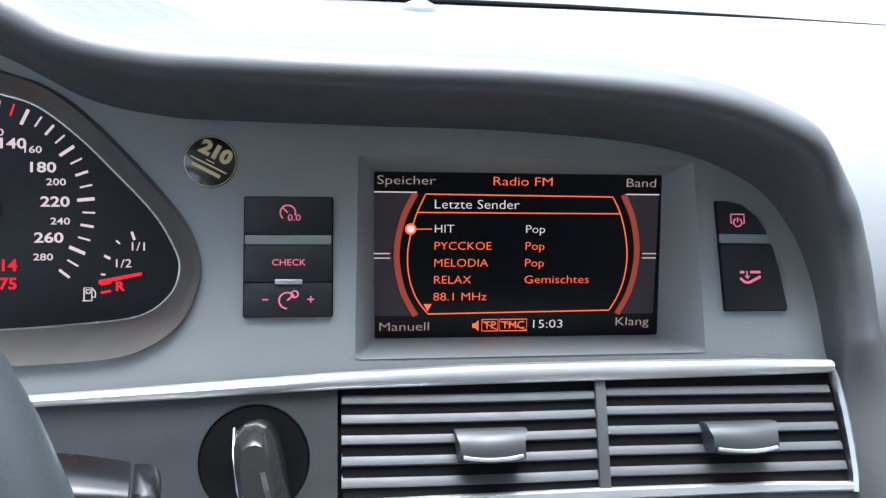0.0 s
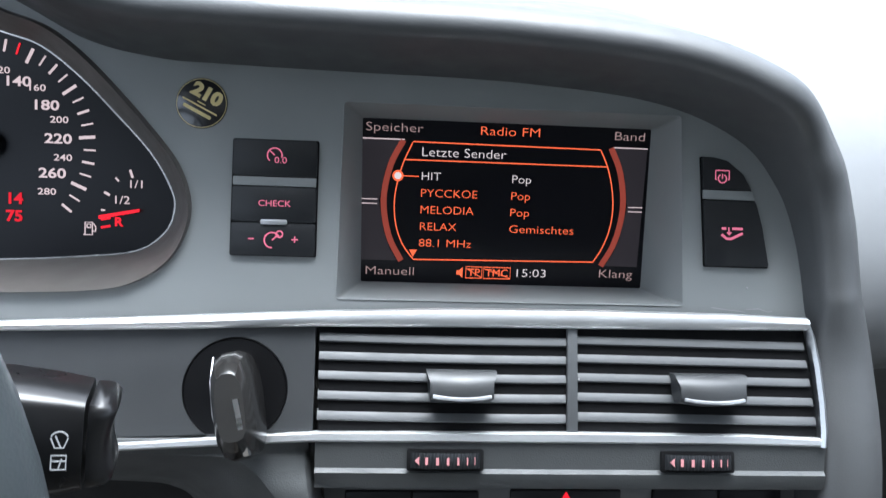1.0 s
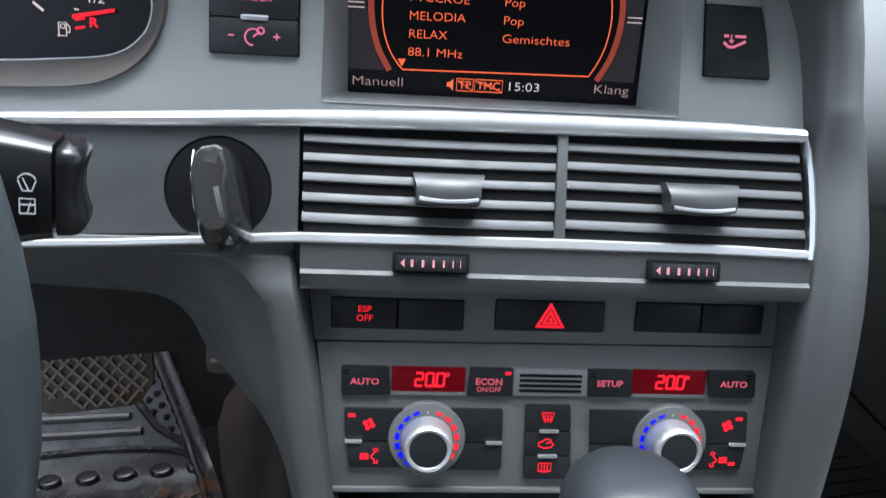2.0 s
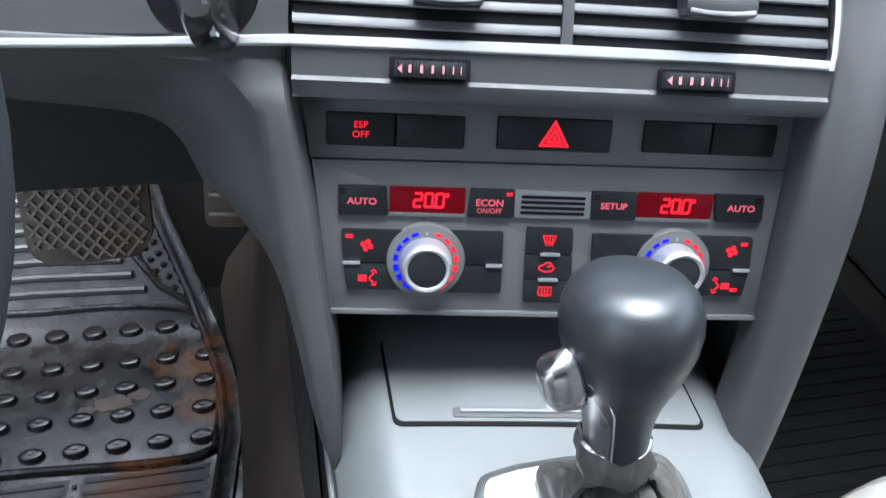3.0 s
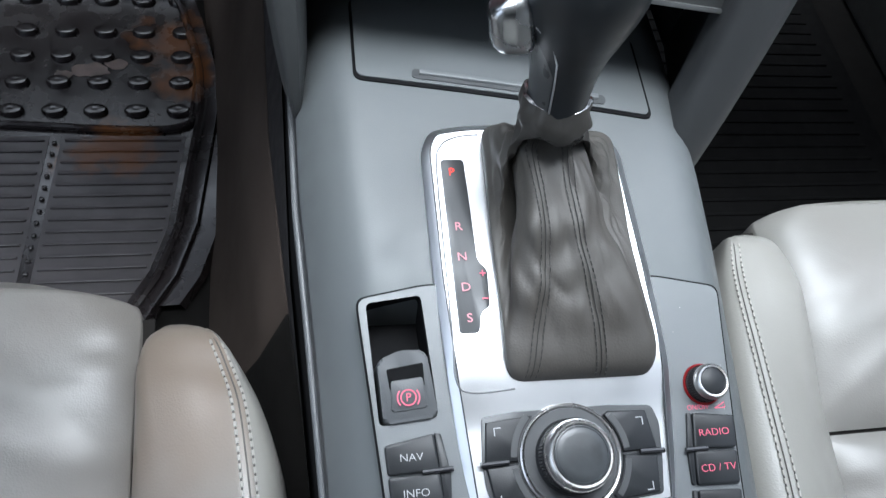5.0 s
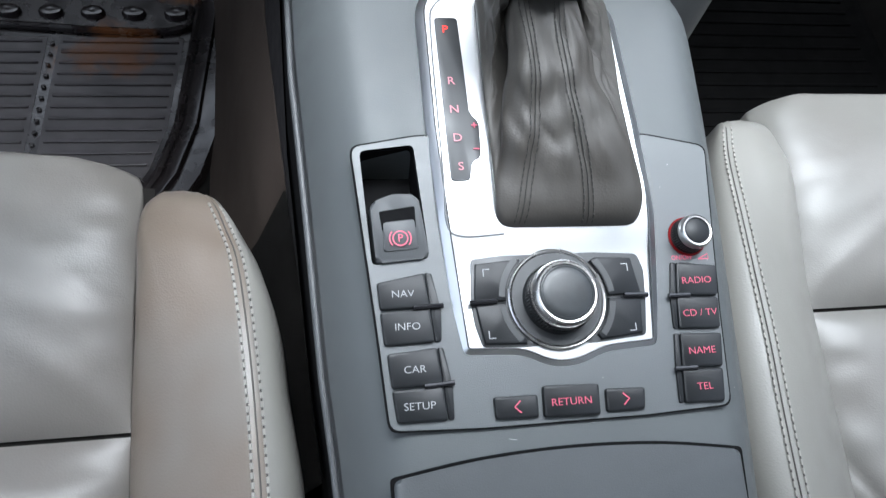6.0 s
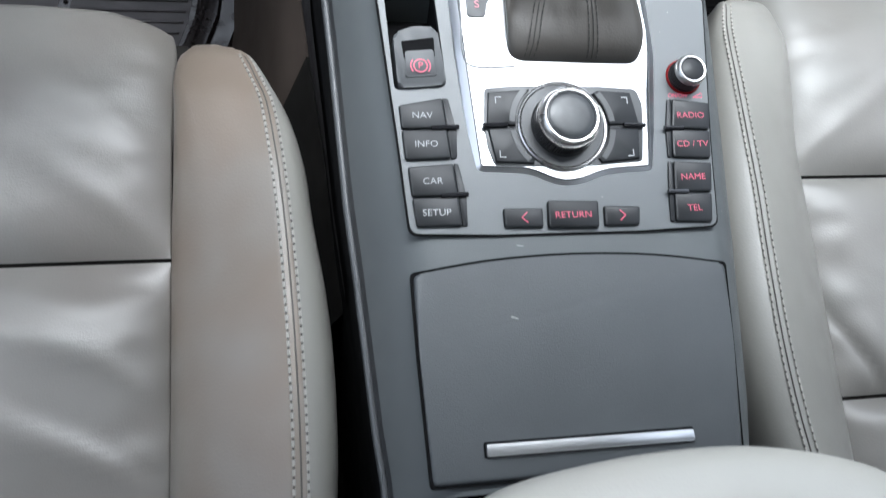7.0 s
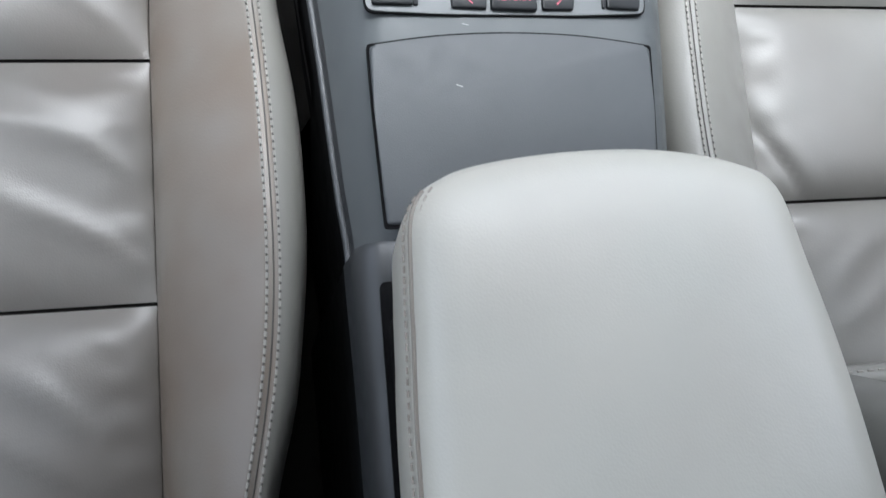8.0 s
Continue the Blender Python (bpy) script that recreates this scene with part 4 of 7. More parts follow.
            part("pink_bar", box(t * 0.0165 - wd / 2, -0.0017, zz - 0.001, t * 0.0165 + wd / 2, 0.0017, zz + 0.0004, 0), PALEPINK, w)
        part("pink_arrow", prism([(-0.0146, 0.0), (-0.0122, -0.0022), (-0.0122, 0.0022)], 0.0012, 0.0030, 0), PALEPINK, w)


vents()


# ---- ignition lock, key, stalk, steering wheel ----
def ignition():
    t = thing("ignition_lock", "round recessed black ignition lock with scuffed rim", "ignition lock", PV @ pose(-0.2198, -0.0080, 0))
    part("funnel", lathe([(0.0247, -0.0016), (0.0241, -0.0010), (0.0234, -0.0018), (0.0228, -0.0050), (0.0222, -0.0200), (0.0200, -0.0240), (0.0150, -0.0250), (0.0140, -0.0270), (0.0, -0.0275)], 52), GLOSSD, t)
    part("lock_barrel", lathe([(0.0145, -0.0272), (0.0142, -0.0145), (0.0132, -0.0132), (0.0, -0.0130)], 36), GLOSSD, t, "glossy black lock barrel")
    part("index_spot", lathe([(0.0011, 0), (0.0009, 0.0012), (0.0, 0.0014)], 14, cx=-0.0168, cy=0.0005), CHROME, t, m=pose(0, 0, -0.0225))
    part("index_spot", lathe([(0.0006, 0), (0.0005, 0.0008), (0.0, 0.0009)], 12, cx=-0.0192, cy=0.0062), SILVER, t, m=pose(0, 0, -0.0225))
    k = thing("car_key", "glossy black key fob with a chrome edge in the ignition", "key", PV @ pose(-0.2148, -0.0135, -0.006, -8, 2, 11))
    # the fob is a faceted paddle: a flat crown between two sloping cheeks
    rows = []
    for j in range(17):
        f = j / 16
        z = -0.004 + 0.052 * f
        e = math.sqrt(max(0.0, 1 - max(0.0, (f - 0.55) / 0.47) ** 2.4))
        w, h = 0.0097 * (0.80 + 0.20 * min(1.0, f * 3)) * (0.42 + 0.58 * e), 0.0238 * (0.86 + 0.14 * min(1.0, f * 3)) * (0.40 + 0.60 * e)
        dy = -0.0050 * f
        ring_ = []
        for x, y in ((-0.30, 1.0), (0.30, 1.0), (0.66, 0.90), (0.92, 0.62), (1.0, 0.25), (1.0, -0.30), (0.94, -0.68), (0.70, -0.92), (0.34, -1.0), (-0.34, -1.0), (-0.70, -0.92), (-0.94, -0.68), (-1.0, -0.30), (-1.0, 0.25), (-0.92, 0.62), (-0.66, 0.90)):
            ring_.append((x * w, y * h + dy, z))
        rows.append(ring_)
    part("fob", loft(rows, True, True), KEYM, k, angle=28)
    part("cheek_line", tube([(-0.0075, 0.0190, 0.030), (-0.0088, 0.008, 0.036), (-0.0092, -0.006, 0.0375), (-0.0085, -0.018, 0.034)], 0.0004, 6), SILVER, k)
    part("chrome_edge", loft([[(x - 0.0016, y, z - 0.001), (x - 0.0010, y, z + 0.0012), (x + 0.0012, y, z + 0.0012), (x + 0.0019, y, z - 0.001)] for x, y, z in ((0.0026, -0.002, 0.0478), (0.0030, -0.008, 0.0476), (0.0032, -0.014, 0.0470), (0.0033, -0.020, 0.0450), (0.0032, -0.0255, 0.0405))]), CHROME, k, "worn chrome edge", 20)


ignition()


def stalk():
    t = thing("wiper_stalk", "black column stalk with white wiper symbols", "stalk", Matrix.Translation((-0.2020, 0.258, 0.7225)) @ pose(0, 0, 0, -14, 8, 3))
    rows = []
    for x, w, h in ((-0.16, 0.010, 0.010), (-0.08, 0.013, 0.015), (-0.034, 0.0145, 0.0180), (-0.024, 0.0144, 0.0174), (-0.012, 0.0140, 0.0158), (-0.001, 0.0132, 0.0138)):
        rows.append([(x, a * w, b * h) for a, b in ((-1, -0.8), (-0.8, -1), (0.8, -1), (1, -0.8), (1, 0.8), (0.8, 1), (-0.8, 1), (-1, 0.8))])
    part("arm", loft(rows, True, True), STALK, t, angle=50)
    # end cap with a finger scoop across its face
    rows = []
    for q in range(13):
        f = -1 + q / 6
        e = 0.0095 - 0.0042 * (1 - f * f) - 0.004 * f ** 8
        w = 0.0124 * (1 - 0.10 * f ** 6)
        rows.append([(0.0, -w, f * 0.0128), (e - 0.002, -w, f * 0.0128), (e, -w * 0.82, f * 0.0128), (e + 0.0004, 0.0, f * 0.0128), (e, w * 0.82, f * 0.0128), (e - 0.002, w, f * 0.0128), (0.0, w, f * 0.0128)])
    cap = loft(rows, True, True)
    part("end_cap", cap, STALK, t, angle=50)
    face = pose(-0.0070, -0.0141, 0.0004, 90, 0, 0) @ Matrix.Diagonal((0.66, 0.70, 1, 1))
    for dy, shut in ((0.0040, 0), (-0.0055, 1)):
        q = [[(-0.0035, dy + 0.0012), (-0.0018, dy - 0.0032), (0.0018, dy - 0.0032), (0.0035, dy + 0.0012)], [p[:2] for p in arc(0, dy + 0.0002, 0.0037, 25, 155, 8)], [(0.0006, dy - 0.003), (-0.0016, dy + 0.002)]]
        if shut:
            q = [[(-0.003, dy - 0.0032), (-0.003, dy + 0.003), (0.003, dy + 0.003), (0.003, dy - 0.0032), (-0.003, dy - 0.0032)], [(0, dy - 0.003), (0.0012, dy + 0.0015)], [(-0.003, dy + 0.0005), (0.003, dy + 0.0005)]]
        ob = lines("wiper_symbol", q, 0.0006, WHITISH, t, 0)
        ob.matrix_basis = face


stalk()


def steering_wheel():
    th = radians(16.4)
    m = Matrix(((1, 0, 0, -0.4046), (0, math.sin(th), -math.cos(th), 0.1997), (0, math.cos(th), math.sin(th), 0.7142), (0, 0, 0, 1)))
    w = thing("steering_wheel", "grey leather-rimmed steering wheel", "steering wheel", m)
    seg, rows = 72, []
    for i in range(seg):
        a = 2 * math.pi * i / seg
        r = []
        for j in range(16):
            b = 2 * math.pi * j / 16
            q = 0.1904 + 0.0155 * math.cos(b)
            r.append((q * math.cos(a), q * math.sin(a), 0.017 * math.sin(b)))
        rows.append(r)
    part("rim", loft(rows + [rows[0]], True), RIM, w, angle=70)
    part("airbag_cover", lathe([(0.06, -0.02), (0.075, 0.0), (0.07, 0.015), (0.045, 0.024), (0.0, 0.027)], 40), RIM, w)
    for a in (4, 176, 270):
        part("spoke", box(0.06, -0.018, -0.012, 0.18, 0.018, 0.004, 0.005), RIM, w, m=pose(0, 0, 0, 0, 0, a))
    part("column", lathe([(0.035, -0.26), (0.045, -0.06), (0.05, -0.02)], 28), CAVE, w)


steering_wheel()


# ---- switch row and climate unit ----
def digits(body, parent, x, y, h, m):
    """Seven-bar figures, one mesh a figure, and a small ring for the degree sign."""
    w, k = h * 0.54, h * 0.18
    bars = {"a": ((0, h), (w, h)), "b": ((w, h), (w, h / 2)), "c": ((w, h / 2), (w, 0)), "d": ((0, 0), (w, 0)), "e": ((0, h / 2), (0, 0)), "f": ((0, h), (0, h / 2)), "g": ((0, h / 2), (w, h / 2))}
    lit = {"2": "abged", "0": "abcdef"}
    for ch in body:
        if ch == ".":
            part("point", box(x - h * 0.16, y - k / 2, 0.001, x - h * 0.16 + k, y + k / 2, 0.0014, 0), m, parent)
            continue
        bm = bmesh.new()
        for b in lit[ch]:
            p, q = bars[b]
            strip([(x + p[0] + p[1] * 0.06, y + p[1], 0.0011), (x + q[0] + q[1] * 0.06, y + q[1], 0.0011)], k, 0.0003, bm)
        part("figure", bm, m, parent)
        x += h * 0.80
    part("degree_sign", ring(x + h * 0.02, y + h * 0.9, h * 0.07, h * 0.17, 0.001, 0.0014, 0.0001, 20), m, parent)


def switch_row():
    t = thing("hazard_switches", "grey strip with stability, hazard and blank switches", "switches", PL)
    part("plate", prism(rpoly([(-0.1762, 0.0206), (0.0684, 0.0224), (0.0680, 0.060), (-0.1805, 0.060)], 0.0008), -0.012, 0.0, 0.0006), STACK, t)
    for x0, x1, ya, yb, cut in ((-0.1682, -0.1000, 0.0272, 0.0436, -0.1343), (-0.0838, -0.0258, 0.0280, 0.0446, None), (-0.0092, 0.0604, 0.0290, 0.0453, 0.0262)):
        part("bed", prism(rpoly(rect(x0, ya, x1, yb), 0.0012), -0.0005, 0.0004, 0.0), CAVE, t)
        for a, b in ([(x0, cut - 0.0002), (cut + 0.0002, x1)] if cut else [(x0, x1)]):
            part("button", prism(rpoly(rect(a + 0.0005, ya + 0.0005, b - 0.0005, yb - 0.0005), 0.0010), 0, 0.0016, 0.0005), DARK, t)
    text("ESP", 0.0032, RED, t, -0.1512, 0.0377, 0.0017, "CENTER", 1.05)
    text("OFF", 0.0032, RED, t, -0.1512, 0.0329, 0.0017, "CENTER", 1.05)
    cx, cy = -0.0548, 0.0348
    for r, m, dz in ((0.0092, RED, 0.0017), (0.0062, DARK, 0.0019), (0.0054, RED, 0.0021), (0.0026, DARK, 0.0023), (0.0018, RED, 0.0025)):
        part("hazard_triangle", prism(rpoly([(cx + r * math.cos(radians(a)), cy + r * math.sin(radians(a))) for a in (90, 210, 330)], 0.0008), dz - 0.0003, dz, 0), m, t)


switch_row()


def climate():
    t = thing("climate_unit", "grey climate control unit with red displays and two silver dials", "climate control", PL)
    part("plate", prism(rpoly([(-0.1655, -0.0600), (0.0668, -0.0596), (0.0684, 0.0216), (-0.1752, 0.0196)], 0.0008), -0.012, 0.0004, 0.0006), STACK, t)
    part("lower_lip", prism(rpoly([(-0.1657, -0.0626), (0.0672, -0.0622), (0.0670, -0.0597), (-0.1655, -0.0601)], 0.0006), -0.012, 0.0022, 0.0006), STACK, t)
    z = 0.0034

    def button(pts, r=0.001, h=0.003, m=DARK):
        return part("button", prism(rpoly(pts, r), 0, h, 0.0008), m, t)
    button([(-0.1620, -0.0080), (-0.1365, -0.0076), (-0.1378, 0.0074), (-0.1622, 0.0074)])
    button([(-0.0964, -0.0074), (-0.0724, -0.0073), (-0.0730, 0.0077), (-0.0952, 0.0077)])
    button([(-0.0318, -0.0068), (-0.0082, -0.0066), (-0.0088, 0.0082), (-0.0322, 0.0081)])
    button([(0.0350, -0.0060), (0.0600, -0.0058), (0.0590, 0.0089), (0.0328, 0.0087)])
    for x0, x1, dy in ((-0.1362, -0.0976, 0.0), (-0.0078, 0.0326, 0.0009)):
        part("display", prism(rpoly(rect(x0, -0.0062 + dy, x1, 0.0074 + dy), 0.0008), 0, 0.0010, 0.0002), REDBACK, t, "dark red backlit display")
        part("display_ledge", prism(rpoly(rect(x0, -0.0078 + dy, x1, -0.0062 + dy), 0.0004), 0, 0.0022, 0.0004), STACK, t)
        digits("20.0", t, (x0 + x1) / 2 - 0.0070, -0.0030 + dy, 0.0070, RED)
    text("AUTO", 0.0032, PINKS, t, -0.1500, -0.0006, z - 0.0003, "CENTER", 1.15, bold=0.0001)
    text("ECON", 0.0034, PINKS, t, -0.0852, 0.0004, z - 0.0003, "CENTER", 1.05, bold=0.0001)
    text("ON/OFF", 0.0026, PINKS, t, -0.0852, -0.0038, z - 0.0003, "CENTER", 0.95)
    text("SETUP", 0.0032, PINKS, t, -0.0205, 0.0006, z - 0.0003, "CENTER", 1.1, bold=0.0001)
    text("AUTO", 0.0032, PINKS, t, 0.0476, 0.0014, z - 0.0003, "CENTER", 1.15, bold=0.0001)
    part("lit_bar", box(-0.0768, 0.0046, 0.003, -0.0738, 0.0062, 0.0034, 0), RED, t)
    for x, y in ((-0.1598, 0.0055), (-0.0296, 0.006), (0.0562, 0.0066)):
        for dy in (0.0, 0.0016):
            part("unlit_bar", box(x - 0.0016, y - 0.0004 - dy, 0.003, x + 0.0016, y + 0.0004 - dy, 0.0032, 0), CAVE, t)
    g = part("sensor_grille", prism(rpoly([(-0.0720, -0.0071), (-0.0320, -0.0067), (-0.0328, 0.0078), (-0.0724, 0.0077)], 0.001), 0, 0.0022, 0.0006), SOFT, t, "grey slotted sensor grille")
    for i in range(4):
        y = -0.0042 + i * 0.0028
        part("slot", prism(rpoly(rect(-0.0690, y - 0.0008, -0.0355, y + 0.0008), 0.0007), 0.002, 0.0025, 0), CAVE, g)
    # button fields round the dials
    button([(-0.1574, -0.0482), (-0.1250, -0.0482), (-0.1250, -0.0337), (-0.1590, -0.0337)])
    button([(-0.1592, -0.0329), (-0.1250, -0.0329), (-0.1250, -0.0156), (-0.1604, -0.0156)])
    button([(-0.1080, -0.0490), (-0.0760, -0.0490), (-0.0764, -0.0337), (-0.1080, -0.0337)])
    button([(-0.1080, -0.0329), (-0.0764, -0.0329), (-0.0769, -0.0150), (-0.1080, -0.0150)])
    button([(-0.0634, -0.0538), (-0.0374, -0.0538), (-0.0386, -0.0408), (-0.0640, -0.0408)])
    button([(-0.0640, -0.0402), (-0.0386, -0.0402), (-0.0396, -0.0266), (-0.0643, -0.0266)])
    button([(-0.0643, -0.0260), (-0.0396, -0.0260), (-0.0406, -0.0120), (-0.0646, -0.0120)])
    button([(-0.0274, -0.0480), (0.0060, -0.0480), (0.0060, -0.0337), (-0.0282, -0.0337)])
    button([(-0.0284, -0.0329), (0.0060, -0.0329), (0.0060, -0.0146), (-0.0294, -0.0146)])
    button([(0.0240, -0.0479), (0.0566, -0.0476), (0.0580, -0.0330), (0.0240, -0.0330)])
    button([(0.0240, -0.0322), (0.0582, -0.0322), (0.0572, -0.0142), (0.0240, -0.0142)])
    for x0, x1, y in ((-0.1596, -0.1506, -0.0333), (-0.0850, -0.0764, -0.0333), (-0.0566, -0.0462, -0.0263), (-0.0566, -0.0462, -0.0405), (0.0486, 0.0580, -0.0326)):
        part("silver_tab", prism(rpoly(rect(x0, y - 0.0008, x1, y + 0.0008), 0.0005), 0.001, 0.0042, 0.0005), SILVER, t)
    for x, y in ((-0.1562, -0.0190), (0.0528, -0.0180), (0.0512, -0.0440)):
        part("lit_bar", box(x - 0.0019, y - 0.0009, 0.003, x + 0.0019, y + 0.0009, 0.0034, 0), RED, t)
    fan_symbol(t, -0.1472, -0.0238, 0.0035, RED, 0.0031)
    fan_symbol(t, 0.0466, -0.0220, 0.0035, RED, 0.0031)
    for x, s in ((-0.1470, 1), (0.0440, -1)):
        part("airflow_symbol", prism([(x - s * 0.0045, -0.0436), (x, -0.0436), (x, -0.0402), (x - s * 0.0045, -0.0402)], 0.003, 0.0032, 0), RED, t)
        lines("airflow_symbol", [[(x + s * 0.0012, -0.0420), (x + s * 0.0036, -0.0392), (x + s * 0.0024, -0.0380), (x + s * 0.0040, -0.0372), (x + s * 0.0050, -0.0390)], [(x + s * 0.0012, -0.0422), (x + s * 0.0034, -0.0440), (x + s * 0.0026, -0.0456), (x + s * 0.0044, -0.0458), (x + s * 0.0048, -0.0440)]], 0.0008, RED, t, 0.003)
    dx, dy = -0.0524, -0.0186
    lines("defrost_symbol", [[(dx - 0.0034, dy + 0.0024), (dx + 0.0034, dy + 0.0024), (dx + 0.0022, dy - 0.0014), (dx - 0.0022, dy - 0.0014), (dx - 0.0034, dy + 0.0024)]] + [[(dx + i * 0.0016, dy - 0.003), (dx + i * 0.0016, dy + 0.0014)] for i in (-1, 0, 1)], 0.0006, RED, t, 0.003)
    dy = -0.0335
    lines("recirculation_symbol", [[(dx - 0.0042, dy - 0.0012), (dx - 0.0040, dy + 0.0006), (dx - 0.0022, dy + 0.0010), (dx - 0.0008, dy + 0.0024), (dx + 0.0016, dy + 0.0024), (dx + 0.0028, dy + 0.0010)], [(dx - 0.0042, dy - 0.0014), (dx - 0.001, dy - 0.0026), (dx + 0.0026, dy - 0.0022), (dx + 0.0040, dy - 0.0004), (dx + 0.0026, dy + 0.0008), (dx + 0.0002, dy + 0.0002)]], 0.0007, RED, t, 0.003)
    dy = -0.0472
    lines("rear_heater_symbol", [[(dx - 0.0034, dy - 0.0022), (dx + 0.0034, dy - 0.0022), (dx + 0.0034, dy + 0.0024), (dx - 0.0034, dy + 0.0024), (dx - 0.0034, dy - 0.0022)]] + [[(dx + i * 0.0016, dy - 0.003), (dx + i * 0.0016, dy + 0.0016)] for i in (-1, 0, 1)], 0.0006, RED, t, 0.003)
    for cx, cy in ((-0.1166, -0.0316), (0.0150, -0.0312)):
        d = part("dial_ring", lathe([(0.0206, 0.0), (0.0205, 0.0034), (0.0198, 0.0042), (0.0180, 0.0044), (0.0172, 0.0048), (0.0130, 0.0048), (0.0, 0.0048)], 60, cx=cx, cy=cy), STACK, t, "grey dial ring with blue and red dashes")
        for a0, m in ((104, BLUE), (76, RED)):
            s = 1 if m is BLUE else -1
            for i in range(7):
                a = a0 + s * (i * 20 + 2)
                wide = 0.0018 + 0.0002 * i
                p = arc(cx, cy, 0.0158, a, a + s * (13 if i < 6 else 18), 4, 0.0047)
                part("blue_dash" if m is BLUE else "red_dash", strip(p, wide, 0.0003), m, d)
        kn = part("dial_knob", lathe([(0.0134, 0.0046), (0.0135, 0.006), (0.0131, 0.014), (0.0124, 0.0172), (0.0113, 0.0182), (0.0100, 0.0178), (0.0094, 0.0168)], 56, cx=cx, cy=cy), SILVER, t, "silver knurled dial knob")
        part("dial_cap", lathe([(0.0098, 0.0165), (0.0096, 0.0172), (0.0082, 0.0176), (0.0, 0.0177)], 40, cx=cx, cy=cy), DARK, kn)
        kb = bmesh.new()
        for i in range(52):
            a = 2 * math.pi * i / 52
            strip([(cx + 0.0133 * math.cos(a), cy + 0.0133 * math.sin(a), 0.0135), (cx + 0.0114 * math.cos(a), cy + 0.0114 * math.sin(a), 0.0178)], 0.0005, 0.0006, kb)
        part("knurling", kb, ALU, kn)
        part("index_mark", box(cx - 0.0003, cy + 0.0146, 0.0047, cx + 0.0003, cy + 0.0162, 0.0050, 0), SILVER, d)


climate()


# ---- centre console ----
TOPLINE = [(-0.62, 0.372), (-0.30, 0.372), (-0.122, 0.3985), (0.0, 0.42), (0.10, 0.4382), (0.15, 0.4462), (0.20, 0.4512), (0.26, 0.4552), (0.33, 0.4570), (0.46, 0.4570)]
HALF = [(-0.20, 0.098), (-0.115, 0.1005), (-0.086, 0.104), (0.0, 0.1095), (0.13, 0.1155), (0.22, 0.121), (0.30, 0.122), (0.46, 0.122)]


HALF_L = [(-0.20, 0.0945), (-0.115, 0.0970), (-0.086, 0.1003), (0.0, 0.1068), (0.04, 0.1105), (0.13, 0.1155), (0.22, 0.121), (0.30, 0.122), (0.46, 0.122)]


def half(side, y):
    """Half width of the console on either side."""
    return lin(HALF if side > 0 else HALF_L, y)[0]


def ctop(x, y):
    """Height of the console's painted top."""
    z = sum(lin(TOPLINE, y + k * 0.02)[0] for k in (-1, 0, 1)) / 3
    w = half(x, y)
    q = max(0.0, (abs(x) - (w - 0.034)) / 0.034)
    return z - (0.024 * q ** 2.6 if x > 0 else 0.034 * q ** 2.1) - 0.003 * (x / w) ** 2


def cpl(x, y):
    """The control panel's plane."""
    return 0.42 + y * math.tan(radians(10.2))


